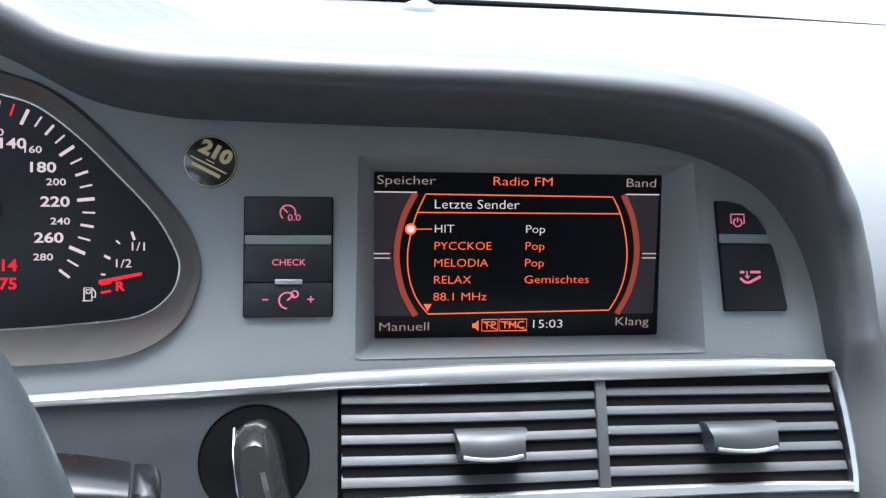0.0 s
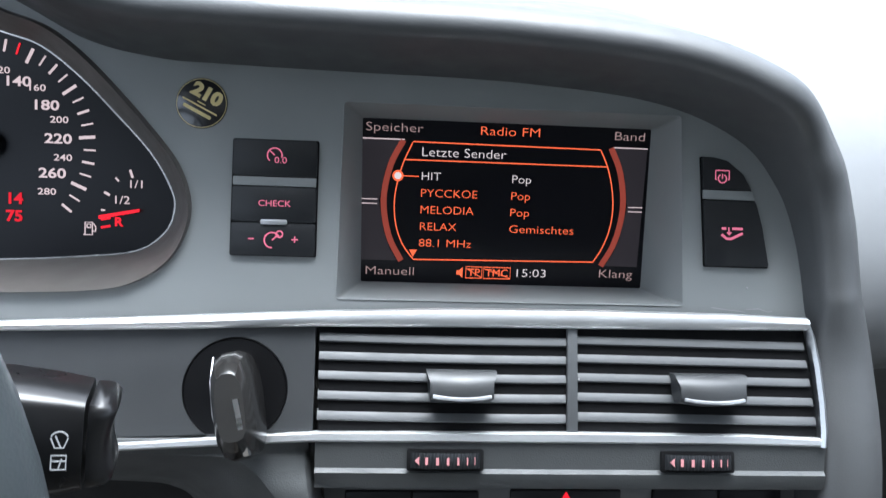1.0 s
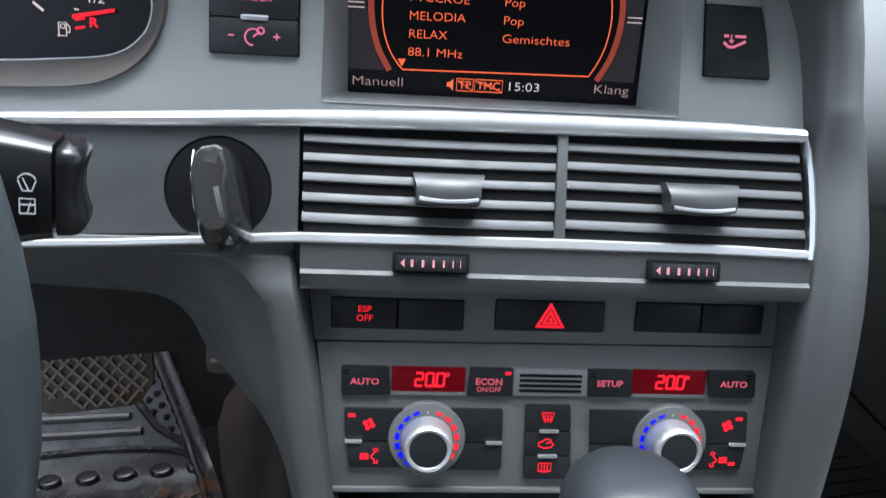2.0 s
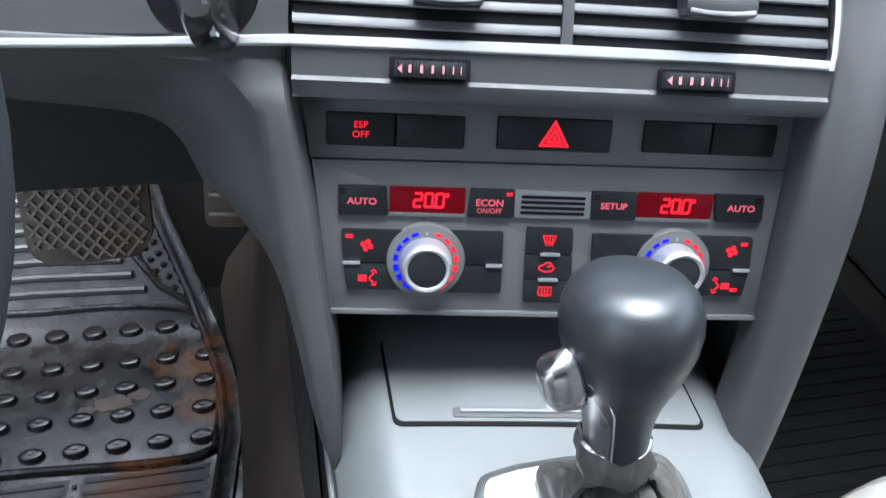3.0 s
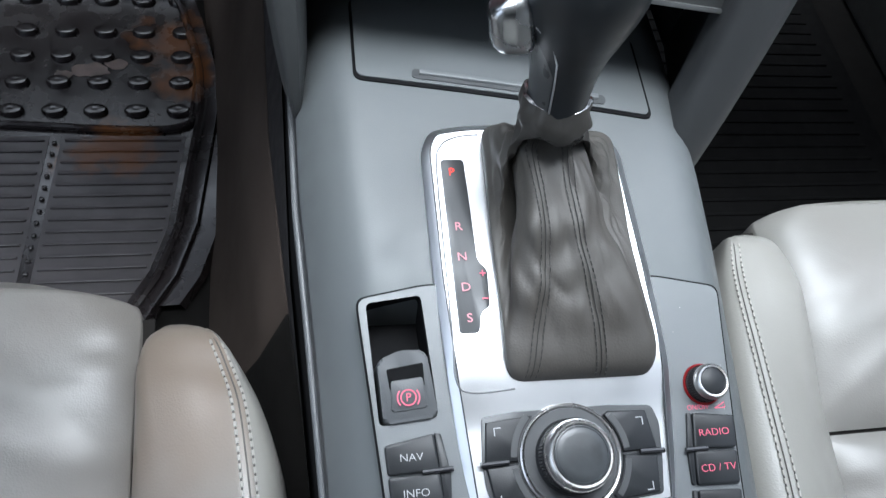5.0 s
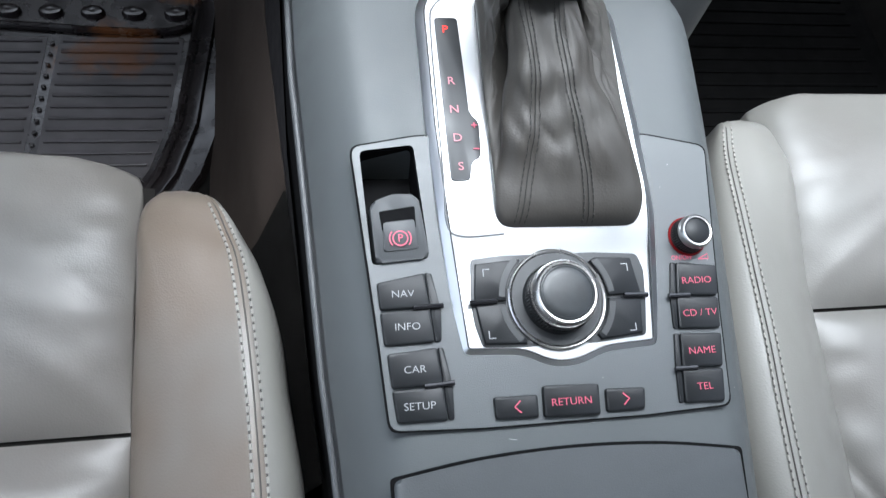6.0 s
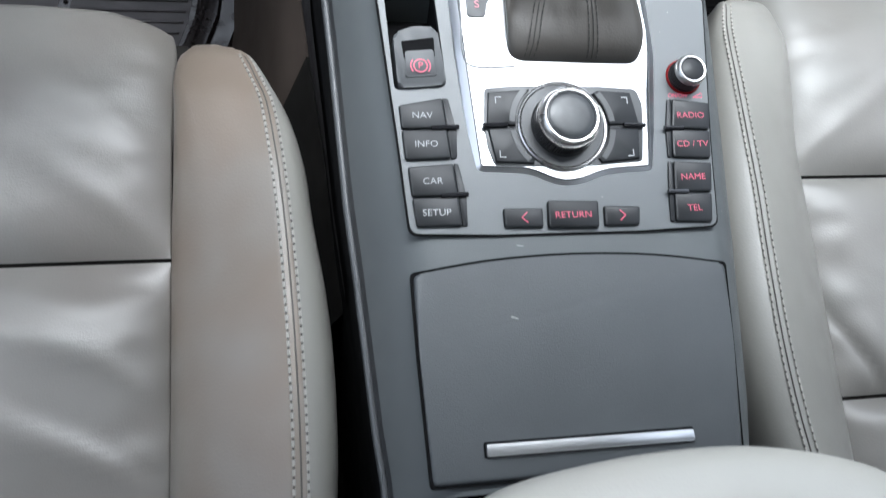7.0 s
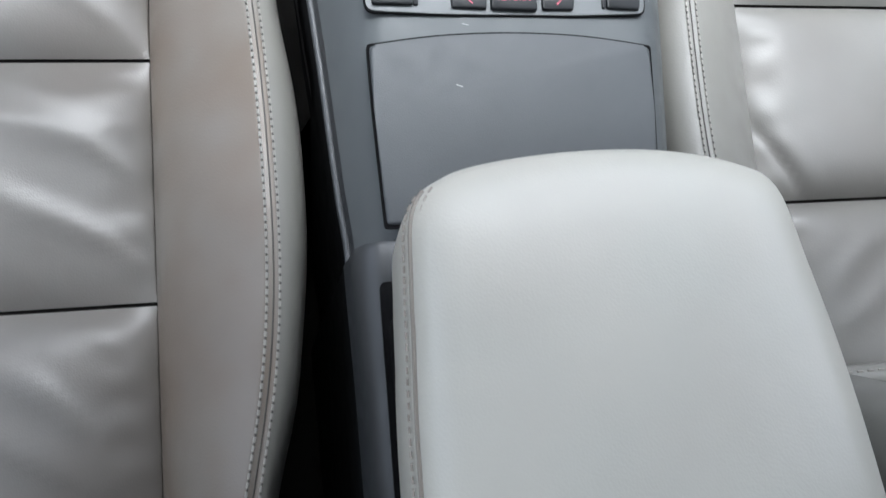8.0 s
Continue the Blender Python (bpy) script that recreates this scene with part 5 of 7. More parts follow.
def console():
    t = thing("centre_console", "metallic grey centre console between the front seats", "console")
    ys = [-0.126 + 0.0065 * i for i in range(91)]
    fx = [0, 0.2, 0.4, 0.55, 0.66, 0.72, 0.76, 0.785, 0.805, 0.83, 0.88, 0.92, 0.955, 0.98, 1.0]
    fs = [-f for f in reversed(fx[1:])] + fx
    rows = []
    for y in ys:
        r = []
        for f in fs:
            x = f * half(f, y)
            z = ctop(x, y)
            if abs(x) < lin([(0.0, 0.080), (0.05, 0.084), (0.14, 0.0935)], y)[0] and 0.006 < y < 0.139:
                z -= 0.034
            r.append((x, y, z))
        flank = [(0.0008, 0.004), (0.0012, 0.010), (0.0013, 0.020)]
        rows.append([(-half(-1, y) - a, y, r[0][2] - b) for a, b in reversed(flank)] + r + [(half(1, y) + a, y, r[-1][2] - b) for a, b in flank])
    part("painted_top", loft([r[3:-3] for r in rows]), CONS, t, angle=60)
    # rolled edge in a darker colour, standing for its shading
    part("edge_shade_band", loft([r[:4] for r in rows]), TRIM, t, "console edge band darkened for its shade", angle=60)
    part("edge_shade_band", loft([r[-4:] for r in rows]), TRIM, t, "console edge band darkened for its shade", angle=60)
    for s in (-1, 1):
        # a narrow ledge runs along the foot of the rolled edge
        prof = [(0.0008, 0.0125), (0.0016, 0.0116), (0.0034, 0.0116), (0.0043, 0.0122), (0.0047, 0.0134), (0.0047, 0.019)]
        part("edge_strip", loft([[(s * (half(s, y) + a), y, ctop(s * half(s, y), y) - b) for a, b in prof] for y in ys]), EDGE, t, "thin grey ledge along the console edge", 50)
        # the side below is black to stand for shade in the seat gap
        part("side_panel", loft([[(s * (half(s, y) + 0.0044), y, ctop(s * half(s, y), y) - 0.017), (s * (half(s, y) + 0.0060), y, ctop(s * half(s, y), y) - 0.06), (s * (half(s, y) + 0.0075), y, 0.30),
                                  (s * (half(s, y) + 0.010), y, 0.09)] for y in ys]), CAVE, t, "lower console side blackened for shade")
        # carpet on the tunnel, and above it a dark strip painted as underside shade
        hollow, pile = [], []
        for y in (0.0, 0.05, 0.115, 0.2, 0.35, 0.5, 0.65, 0.98):
            h = half(s, y)
            e = h + lin([(0.0, 0.006), (0.115, 0.008), (0.22, 0.012), (0.30, 0.019), (0.37, 0.022), (0.60, 0.026)], y)[0]
            hollow.append([(s * (h + 0.0085), y, 0.345), (s * (h + 0.0085 + (e - h - 0.0085) * 0.6), y, 0.32), (s * (e - 0.001), y, 0.298)])
            pile.append([(s * (e - 0.001), y, 0.299), (s * (e + 0.001), y, 0.2985), (s * (e + 0.024), y, 0.22), (s * 0.190, y, 0.130), (s * (0.210 + 0.1 * max(0, y - 0.55)), y, 0.079)])
        part("underside_shade_strip", loft(hollow), UNDERSHADE, t, "dark strip standing for shade under the console edge", 70)
        # taupe pile; the passenger side takes the blackened colour for its shade
        part("tunnel_carpet", loft(pile[3:] if s < 0 else pile), CARPET if s < 0 else CARPETD, t, "taupe carpeted tunnel side" if s < 0 else "carpeted tunnel side blackened for shade", 70)
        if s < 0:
            # rear stretch of the same carpet, its shade beside the seat painted in
            part("tunnel_carpet", loft(pile[:4]), CARPETD, t, "carpeted tunnel side blackened for shade", 70)
    # rear body beneath the armrest
    rear = [(-0.70, 0.30, 0.095), (-0.30, 0.372, 0.0955), (-0.20, 0.382, 0.0968), (-0.150, 0.391, 0.0985), (-0.131, 0.395, 0.0990), (-0.1275, 0.394, 0.0990)]
    rows = []
    for y, z, w in rear:
        q = [(-w - 0.004, z - 0.045), (-w - 0.002, z - 0.03), (-w, z - 0.012), (-w + 0.006, z - 0.003), (-w + 0.014, z), (-0.06, z), (0.06, z), (w - 0.014, z), (w - 0.006, z - 0.003), (w, z - 0.012), (w + 0.004, z - 0.045)]
        rows.append([(x, y, h) for x, h in q])
    part("rear_body", loft(rows, False), TRIM, t, angle=50)
    # rear sides, blackened likewise for the shaded gap
    for k in (-1, 1):
        part("rear_side", loft([[(k * (w + 0.003), y, z - 0.044), (k * (w + 0.010), y, 0.25), (k * (w + 0.02), y, 0.08)] for y, z, w in rear]), CAVE, t, "lower console side blackened for shade")
    part("rear_front", loft([[(x, -0.1275, h) for x, h in q], [(x, -0.1275, 0.3) for x, h in q]]), TRIM, t)
    for x in (-0.0835,):
        part("hinge_slot", prism(rpoly(rect(x - 0.004, -0.30, x + 0.006, -0.150), 0.004), -0.002, 0.0012, 0, shape=lambda a, b: lin([(-0.30, 0.372), (-0.20, 0.382), (-0.15, 0.391)], b)[0]), CAVE, t)
    # tray lid in front of the lever, turned with the stack
    tray = thing("tray_lid", "grey ashtray lid with a bright grip slot in the console", "lid")
    def tz(x, y):
        return ctop(x, y)
    corner = [(-0.0885, 0.335), (-0.0890, 0.2725), (0.0865, 0.2445), (0.0875, 0.307)]
    part("gap_line", holed(rpoly(corner, 0.006, 6), [], -0.002, 0.0010, tz, 0.012), CAVE, tray)
    inner = [(-0.0868, 0.337), (-0.0872, 0.2745), (0.0848, 0.2470), (0.0858, 0.309)]
    part("lid_plate", holed(rpoly(inner, 0.0052, 6), [], -0.001, 0.0018, tz, 0.012), CONS, tray, angle=50)
    part("grip_slot", holed(rpoly([(-0.056, 0.2718), (0.058, 0.2535), (0.0588, 0.2600), (-0.0552, 0.2785)], 0.003, 5), [], 0.001, 0.0024, tz, 0.012), TRIM, tray)
    part("grip_bar", tube([(-0.051 + 0.0105 * i, 0.2756 - 0.00168 * i, tz(-0.051 + 0.0105 * i, 0.2756 - 0.00168 * i) + 0.0026) for i in range(11)], 0.0020, 8, None, 0.7), PANEL, tray)


console()


# ---- gear gate and lever ----
def gz(x, y):
    """Height of the gate plate: follows the panel, then steps up."""
    a = cpl(x, y) + 0.0030
    b = 0.4475 + (y - 0.123) * math.tan(radians(5.5))
    k = max(0.0, min(1.0, (y - 0.070) / 0.045))
    return a + (b - a) * (k * k * (3 - 2 * k))


GATE = [Vector(p) for p in rpoly([(-0.0496, 0.0308), (-0.0548, 0.0986), (-0.0566, 0.15), (-0.0560, 0.222), (-0.0500, 0.2345), (-0.030, 0.2378), (-0.003, 0.2385), (0.030, 0.2378), (0.0510, 0.2340), (0.0590, 0.221),
                                   (0.0604, 0.15), (0.0598, 0.095), (0.0530, 0.0300), (0.0240, 0.0284), (0.0106, 0.0232), (-0.0005, 0.0222), (-0.0094, 0.0243), (-0.0193, 0.0293)], 0.006, 5)]


def inset(loop, d):
    """The same outline, drawn in by d."""
    k, out = len(loop), []
    c = sum(loop, Vector((0, 0))) / k
    for i, p in enumerate(loop):
        t = loop[(i + 1) % k] - loop[i - 1]
        n = Vector((-t.y, t.x)).normalized()
        out.append(p + (n if n.dot(c - p) > 0 else -n) * d)
    return out


BOOTHOLE = rpoly([(-0.0262, 0.0925), (0.0502, 0.0915), (0.0520, 0.2270), (-0.0225, 0.2310)], 0.009, 5)


def gear():
    t = thing("gear_gate", "bright aluminium gear gate frame around a dark letter strip", "gear gate")
    rim = inset(GATE, 0.0046)
    part("frame", holed([(p.x, p.y) for p in rim], [BOOTHOLE], -0.004, 0.0, gz, 0.007), ALU, t, angle=30)
    lip = inset(GATE, 0.0006)
    part("frame_bevel", loft([[(p.x, p.y, gz(p.x, p.y)) for p in rim], [(p.x, p.y, gz(p.x, p.y) - 0.0021) for p in lip], [(p.x, p.y, gz(p.x, p.y) - 0.0028) for p in GATE], [(p.x, p.y, gz(p.x, p.y) - 0.008) for p in GATE]], True), ALU, t, angle=30)
    part("rim_line", tube([(p.x, p.y, gz(p.x, p.y) + 0.0002) for p in rim] + [(rim[0].x, rim[0].y, gz(rim[0].x, rim[0].y) + 0.0002)], 0.0004, 6), TRIM, t)
    groove = smooth_loop([(-0.0225, 0.0895), (-0.044, 0.0890), (-0.0510, 0.0955), (-0.0505, 0.12), (-0.0490, 0.205), (-0.0455, 0.2225), (-0.0360, 0.2285), (-0.0235, 0.2300)], 5, False)
    part("inlay_line", tube([(p.x, p.y, gz(p.x, p.y) + 0.0001) for p in groove], 0.0005, 6), SOFT, t)
    st = rpoly([(-0.0470, 0.1170), (-0.0370, 0.1170), (-0.0350, 0.1275), (-0.0300, 0.1300), (-0.0290, 0.1500), (-0.0335, 0.1545), (-0.0338, 0.2140), (-0.0465, 0.2140)], 0.0022, 4)
    part("letter_strip", prism(st, -0.0005, 0.0008, 0.0003, shape=gz), TRIM, t, "dark strip with gear letters")
    for ch, y, m in (("P", 0.2058, PLIT), ("R", 0.1737, LETTER), ("N", 0.1568, LETTER), ("D", 0.1403, LETTER), ("S", 0.1241, LETTER)):
        text(ch, 0.0044, m, t, -0.0413, y, 0.0015, "CENTER", 1.1, shape=gz)
    lines("plus_sign", [[(-0.0335, 0.1475), (-0.0303, 0.1475)], [(-0.0319, 0.1459), (-0.0319, 0.1491)]], 0.0006, PINKC, t, 0.0015, shape=gz)
    lines("minus_sign", [[(-0.0338, 0.1340), (-0.0306, 0.1340)]], 0.0006, PINKC, t, 0.0015, shape=gz)
    # lever
    lv = thing("gear_lever", "black leather gear lever with a grey-brown stitched gaiter", "gear lever")
    ol = [Vector((p[0], p[1])) for p in BOOTHOLE]
    total = sum((ol[i - 1] - ol[i]).length for i in range(len(ol)))
    flat, i, run = [], 0, 0.0
    for j in range(168):
        want = total * j / 168
        while run + (ol[(i + 1) % len(ol)] - ol[i]).length < want:
            run += (ol[(i + 1) % len(ol)] - ol[i]).length
            i += 1
        flat.append(ol[i].lerp(ol[(i + 1) % len(ol)], (want - run) / max(1e-9, (ol[(i + 1) % len(ol)] - ol[i]).length)))
    base = [Vector((p.x, p.y, gz(p.x, p.y) + 0.0005)) for p in flat]
    k = len(base)
    foot, axis = Vector((0.0000, 0.2010, 0.5060)), (Vector((-0.006, 0.220, 0.5755)) - Vector((0, 0.201, 0.506))).normalized()
    side = Vector((1, 0, 0))
    fwd = axis.cross(side).normalized() * -1
    mid = sum(base, Vector()) / k
    rows = []
    levels = 60

    def near(ang, at, width):
        d = (ang - at + math.pi) % (2 * math.pi) - math.pi
        return math.exp(-(d / width) ** 2)
    for j in range(levels + 1):
        f = j / levels
        ring_ = []
        for i, b in enumerate(base):
            ang = math.atan2(b.y - mid.y, (b.x - mid.x) * 1.7)
            c = foot + (side * math.cos(ang) + fwd * math.sin(ang)) * 0.0172
            # the flanks hang low and rise steeply beside the lever
            fl = min(1.0, near(ang, -2.85, 0.48) + near(ang, 0.0, 0.50))
            p = b.lerp(c, f ** (1.15 - 0.35 * fl))
            p.z = b.z + (c.z - b.z) * f ** (1.1 + 1.3 * fl)
            env = math.sin(math.pi * f) * min(1.0, f / 0.2)
            # the slack skin bulges near the frame
            p.z += 0.009 * math.sin(math.pi * min(1.0, f * 1.15)) * (1 - 0.5 * f) * (1 - 0.75 * max(0.0, math.sin(ang)))
            out = Vector((math.cos(ang), math.sin(ang), 0))
            p += out * 0.0022 * math.sin(math.pi * min(1.0, f / 0.16))
            p.z += 0.0045 * (1 - math.exp(-f / 0.035)) * (1 - f)
            # soft wrinkles
            wr = noise.noise(Vector((math.cos(ang) * 1.9, math.sin(ang) * 1.9, f * 3.0 + 4))) * 0.006 + noise.noise(Vector((math.cos(ang) * 5, math.sin(ang) * 5, f * 8.0 + 7))) * 0.0024
            # deep pleats at both flanks, a raised band between them, a sag across it
            deep = -0.0095 * near(ang, -2.66, 0.20) * near(f, 0.42, 0.20) - 0.0075 * near(ang, -0.40, 0.24) * near(f, 0.58, 0.26) - 0.006 * near(ang, 1.0, 0.3) * env
            band = 0.0045 * near(ang, -1.58, 0.62) * env - 0.0034 * near(ang, -1.95, 0.5) * near(f, 0.47 + 0.10 * (ang + 1.75), 0.09) + 0.0046 * near(ang, -2.15, 0.22) * near(f, 0.56, 0.24) + 0.0030 * near(ang, -1.05, 0.2) * near(f, 0.5, 0.3)
            gather = -0.0022 * near(f, 0.93, 0.06) * (0.6 + 0.8 * math.sin(ang * 9 + 2 * math.sin(ang * 2)))
            # sharp creases that run slantwise over the skin
            slant = abs(noise.noise(Vector((math.cos(ang) * 2.6 + f * 2.2, math.sin(ang) * 2.6 - f * 1.5, f * 2.4 + 1.3))))
            crease = (-0.0012 * math.exp(-(slant * 8.0) ** 2) + 0.0006 * math.exp(-((slant - 0.18) * 8.0) ** 2)) * env * (1 - 0.7 * f)
            p += out * (wr * env + deep + gather + crease)
            p.z += wr * env * 0.7 + deep * 0.85 + band + crease * 0.9
            ring_.append(p)
        rows.append(ring_)
    skin = list(rows)
    # the collar turns up round the lever's neck and ends in a frayed lip
    for h, r in ((0.0015, 0.0172), (0.0040, 0.0178), (0.0080, 0.0177), (0.0120, 0.0168), (0.0150, 0.0155)):
        ring_ = []
        for b in base:
            ang = math.atan2(b.y - mid.y, (b.x - mid.x) * 1.7)
            w = noise.noise(Vector((math.cos(ang) * 2.4, math.sin(ang) * 2.4, h * 160))) * 0.0024
            ring_.append(foot + (side * math.cos(ang) + fwd * math.sin(ang)) * (r + w) + axis * (h + (0.0008 * math.sin(ang * 1.0 + 2.4) + 0.0005 * noise.noise(Vector((ang * 1.4, 2, 0)))) * h / 0.015))
        skin.append(ring_)
    lip = skin[-1]
    gaiter = part("gaiter", loft(skin, True), BOOT, lv, "grey-brown stitched leather gaiter", angle=70)
    part("collar_lip", loft([lip, [p + axis * 0.0007 + (foot - p).normalized() * 0.0006 for p in lip], [p.lerp(foot + axis * 0.0152, 0.10) + axis * 0.0008 for p in lip], [p.lerp(foot + axis * 0.0130, 0.22) - axis * 0.0025 for p in lip]], True), RING, gaiter, "satin metal ring at the top of the collar")
    # twin seams down the driver's side of the gaiter
    for target in (-0.0135, 0.0175):
        for dx in (-0.0026, 0.0026, 0.0):
            pts = []
            for r in rows[1:-1]:
                low = [(r[i], r[(i + 1) % k]) for i in range(k) if r[i].y < mid.y + 0.045]
                fr = rows.index(r) / levels
                wx = (target + dx) * (1 - fr) + (foot.x + target * 0.42 + dx * 0.8) * fr + 0.0028 * math.sin(fr * 6 + target * 60)
                hit = None
                for a, b in low:
                    if (a.x - wx) * (b.x - wx) <= 0 and abs(a.x - b.x) > 1e-7:
                        q = a.lerp(b, (wx - a.x) / (b.x - a.x))
                        if hit is None or q.y < hit.y:
                            hit = q
                if hit is not None:
                    pts.append(hit + Vector((0, -0.0004, 0.0005)))
            if len(pts) < 4:
                continue
            if dx == 0.0:
                part("seam", tube(pts, 0.00028, 6), BOOTSEAM, gaiter)
            else:
                sb = bmesh.new()
                acc = 0.0
                fine = smooth_loop(pts, 4, False)
                for a, b in zip(fine, fine[1:]):
                    length = (b - a).length
                    d = (b - a).normalized()
                    while acc < length:
                        tube([a + d * acc, a + d * (acc + 0.0011), a + d * (acc + 0.0022)], 0.00034, 5, sb)
                        acc += 0.0033
                    acc -= length
                part("stitch_line", sb, BOOTSEAM, gaiter)
    prof = [(0.0140, 0.004), (0.0142, 0.012), (0.0144, 0.020), (0.0156, 0.031), (0.0184, 0.042), (0.0222, 0.052), (0.0257, 0.062), (0.0280, 0.071), (0.0288, 0.079), (0.0281, 0.0865), (0.0258, 0.093), (0.0216, 0.0978), (0.0155, 0.1008), (0.0080, 0.1022), (0.0, 0.1025)]
    rows = []
    for r, h in prof:
        h *= 0.98
        lean = -0.004 * (h / 0.1) ** 2
        rows.append([(1.0 * r * math.cos(2 * math.pi * i / 48), r * 1.12 * math.sin(2 * math.pi * i / 48) + lean, h) for i in range(48)])
    knob = part("knob", loft(rows, True, True), KNOBL, lv, "black smooth leather knob", angle=70, m=Matrix.Translation(foot) @ Matrix((side, fwd * -1 if fwd.y < 0 else fwd, axis)).transposed().to_4x4())
    # silver release trigger on the driver's side
    rows = []
    for j in range(13):
        f = j / 12
        e = math.sqrt(max(0.08, 1 - abs(2 * f - 1) ** 5))
        xc, zc = -0.0275 - 0.0045 * f, 0.0420 + 0.0270 * f
        ring_ = []
        for i in range(20):
            a_ = 2 * math.pi * i / 20
            ca, sa = math.cos(a_), math.sin(a_)
            ring_.append((xc + 0.0098 * e * math.copysign(abs(ca) ** 0.6, ca), -0.007 + 0.0078 * e * math.copysign(abs(sa) ** 0.6, sa), zc + 0.0035 * ca * (f - 0.2)))
        rows.append(ring_)
    part("release_trigger", loft(rows, True, True), TRIGGER, knob, "silver release trigger", angle=70)
    part("grip_seam", tube([(-0.0215, -0.0150, 0.058), (-0.0150, -0.0195, 0.053), (-0.0105, -0.0185, 0.042), (-0.0085, -0.0150, 0.028), (-0.0080, -0.0140, 0.014)], 0.0005, 6), SILVER, knob)
    rows = []
    for j in range(12):
        h = 0.0125 + 0.0385 * j / 11
        r = lin([(0.012, 0.0142), (0.020, 0.0144), (0.031, 0.0156), (0.042, 0.0184), (0.052, 0.0222)], h)[0] + 0.0004
        a1 = -125 - 26 * max(0.0, (h - 0.034) / 0.017)
        rows.append([(r * math.cos(radians(a)), r * 1.12 * math.sin(radians(a)) - 0.4 * h * h, h) for a in (a1, a1 - 2, -150, -165, -185, -205) if a <= a1])
    n = min(len(r) for r in rows)
    part("neck_insert", loft([r[-n:] for r in rows]), INSERT, knob, "satin grey insert on the lever neck", angle=70)


gear()


# ---- control panel on the console ----
def control_panel():
    m = Matrix.Translation((0, 0, 0.42)) @ pose(0, 0, 0, 10.2)
    t = thing("control_panel", "grey console panel of black menu buttons round a rotary knob", "control panel", m)
    z = 0.0016
    outer = rpoly([(-0.0846, 0.0012), (-0.04, -0.0005), (0.04, -0.0005), (0.0848, 0.0012), (0.0880, 0.05), (0.0965, 0.1390), (0.062, 0.1462), (-0.062, 0.1462), (-0.0955, 0.1405), (-0.0880, 0.05)], 0.005, 4)
    hole = rpoly([(-0.0915, 0.1385), (-0.0885, 0.0790), (-0.0602, 0.0826), (-0.0640, 0.1415)], 0.003, 4)
    gap = [(p[0] * 1.010, 0.072 + (p[1] - 0.072) * 1.012) for p in outer]
    part("gap_line", holed(gap, [hole], -0.001, z - 0.0004), CAVE, t)
    part("plate", holed(outer, [hole], -0.002, z), PANEL, t)
    # parking brake recess and switch
    part("brake_recess", loft([[(p[0], p[1], z - 0.0002) for p in hole], [(p[0], p[1], -0.026) for p in hole]], True), CAVE, t)
    part("recess_floor", prism(hole, -0.027, -0.0255, 0), CAVE, t)
    sw = [(-0.0866, 0.0795), (-0.0604, 0.0815), (-0.0646, 0.1128), (-0.0770, 0.1133), (-0.0883, 0.1090)]
    lift = lambda a, b: 0.004 * math.sin((b - 0.08) * 40)
    bs = part("brake_switch", prism(rpoly(sw, 0.003, 4), -0.016, 0.0035, 0.002, shape=lift), VENT, t, "dark grey parking brake switch with a red symbol")
    part("finger_notch", prism(rpoly([(-0.0829, 0.0950), (-0.0664, 0.0960), (-0.0666, 0.1069), (-0.0842, 0.1045)], 0.001), 0.003, 0.0037, 0, shape=lift), CAVE, bs)
    part("finger_paddle", prism(rpoly([(-0.0826, 0.0850), (-0.0656, 0.0862), (-0.0672, 0.1002), (-0.0824, 0.0990)], 0.0012), 0.002, 0.0041, 0.0006, shape=lift), VENT, bs)
    bx, by = -0.0745, 0.0910
    sy = 0.0042 + 0.004 * math.sin(0.011 * 40)
    lines("brake_symbol", [[p[:2] for p in arc(bx, by, 0.0036, 0, 360, 18)], [p[:2] for p in arc(bx, by, 0.0052, 140, 220, 8)], [p[:2] for p in arc(bx, by, 0.0052, -40, 40, 8)]], 0.0006, PINKC, t, sy + 0.0004)
    text("P", 0.0036, PINKC, t, bx, by, sy + 0.0004)

    def key(pts, h=0.0040, label=""):
        return part("button", prism(rpoly(pts, 0.0016, 3), 0, z + h - 0.0016, 0.0010), DARK, t, label)
    # left keys
    key([(-0.0852, 0.0398), (-0.0612, 0.0404), (-0.0622, 0.0566), (-0.0862, 0.0560)])
    key([(-0.0862, 0.0568), (-0.0622, 0.0574), (-0.0636, 0.0742), (-0.0870, 0.0700)])
    key([(-0.0814, 0.0042), (-0.0578, 0.0040), (-0.0588, 0.0196), (-0.0830, 0.0192)])
    key([(-0.0830, 0.0200), (-0.0590, 0.0204), (-0.0602, 0.0378), (-0.0842, 0.0360)])
    for pts in ([(-0.0610, 0.0402), (-0.0578, 0.0410), (-0.0570, 0.0560), (-0.0602, 0.0740), (-0.0634, 0.0744)], [(-0.0576, 0.0040), (-0.0548, 0.0042), (-0.0546, 0.0205), (-0.0574, 0.0376), (-0.0600, 0.0380)]):
        part("key_flank", prism(rpoly(pts, 0.001, 3), 0, z + 0.0014, 0.0006), DARK, t)
    # right keys
    key([(0.0632, 0.0398), (0.0858, 0.0390), (0.0874, 0.0550), (0.0648, 0.0562)])
    key([(0.0648, 0.0570), (0.0876, 0.0558), (0.0898, 0.0716), (0.0676, 0.0742)])
    key([(0.0600, 0.0034), (0.0812, 0.0026), (0.0832, 0.0190), (0.0612, 0.0196)])
    key([(0.0614, 0.0204), (0.0834, 0.0198), (0.0856, 0.0366), (0.0632, 0.0376)])
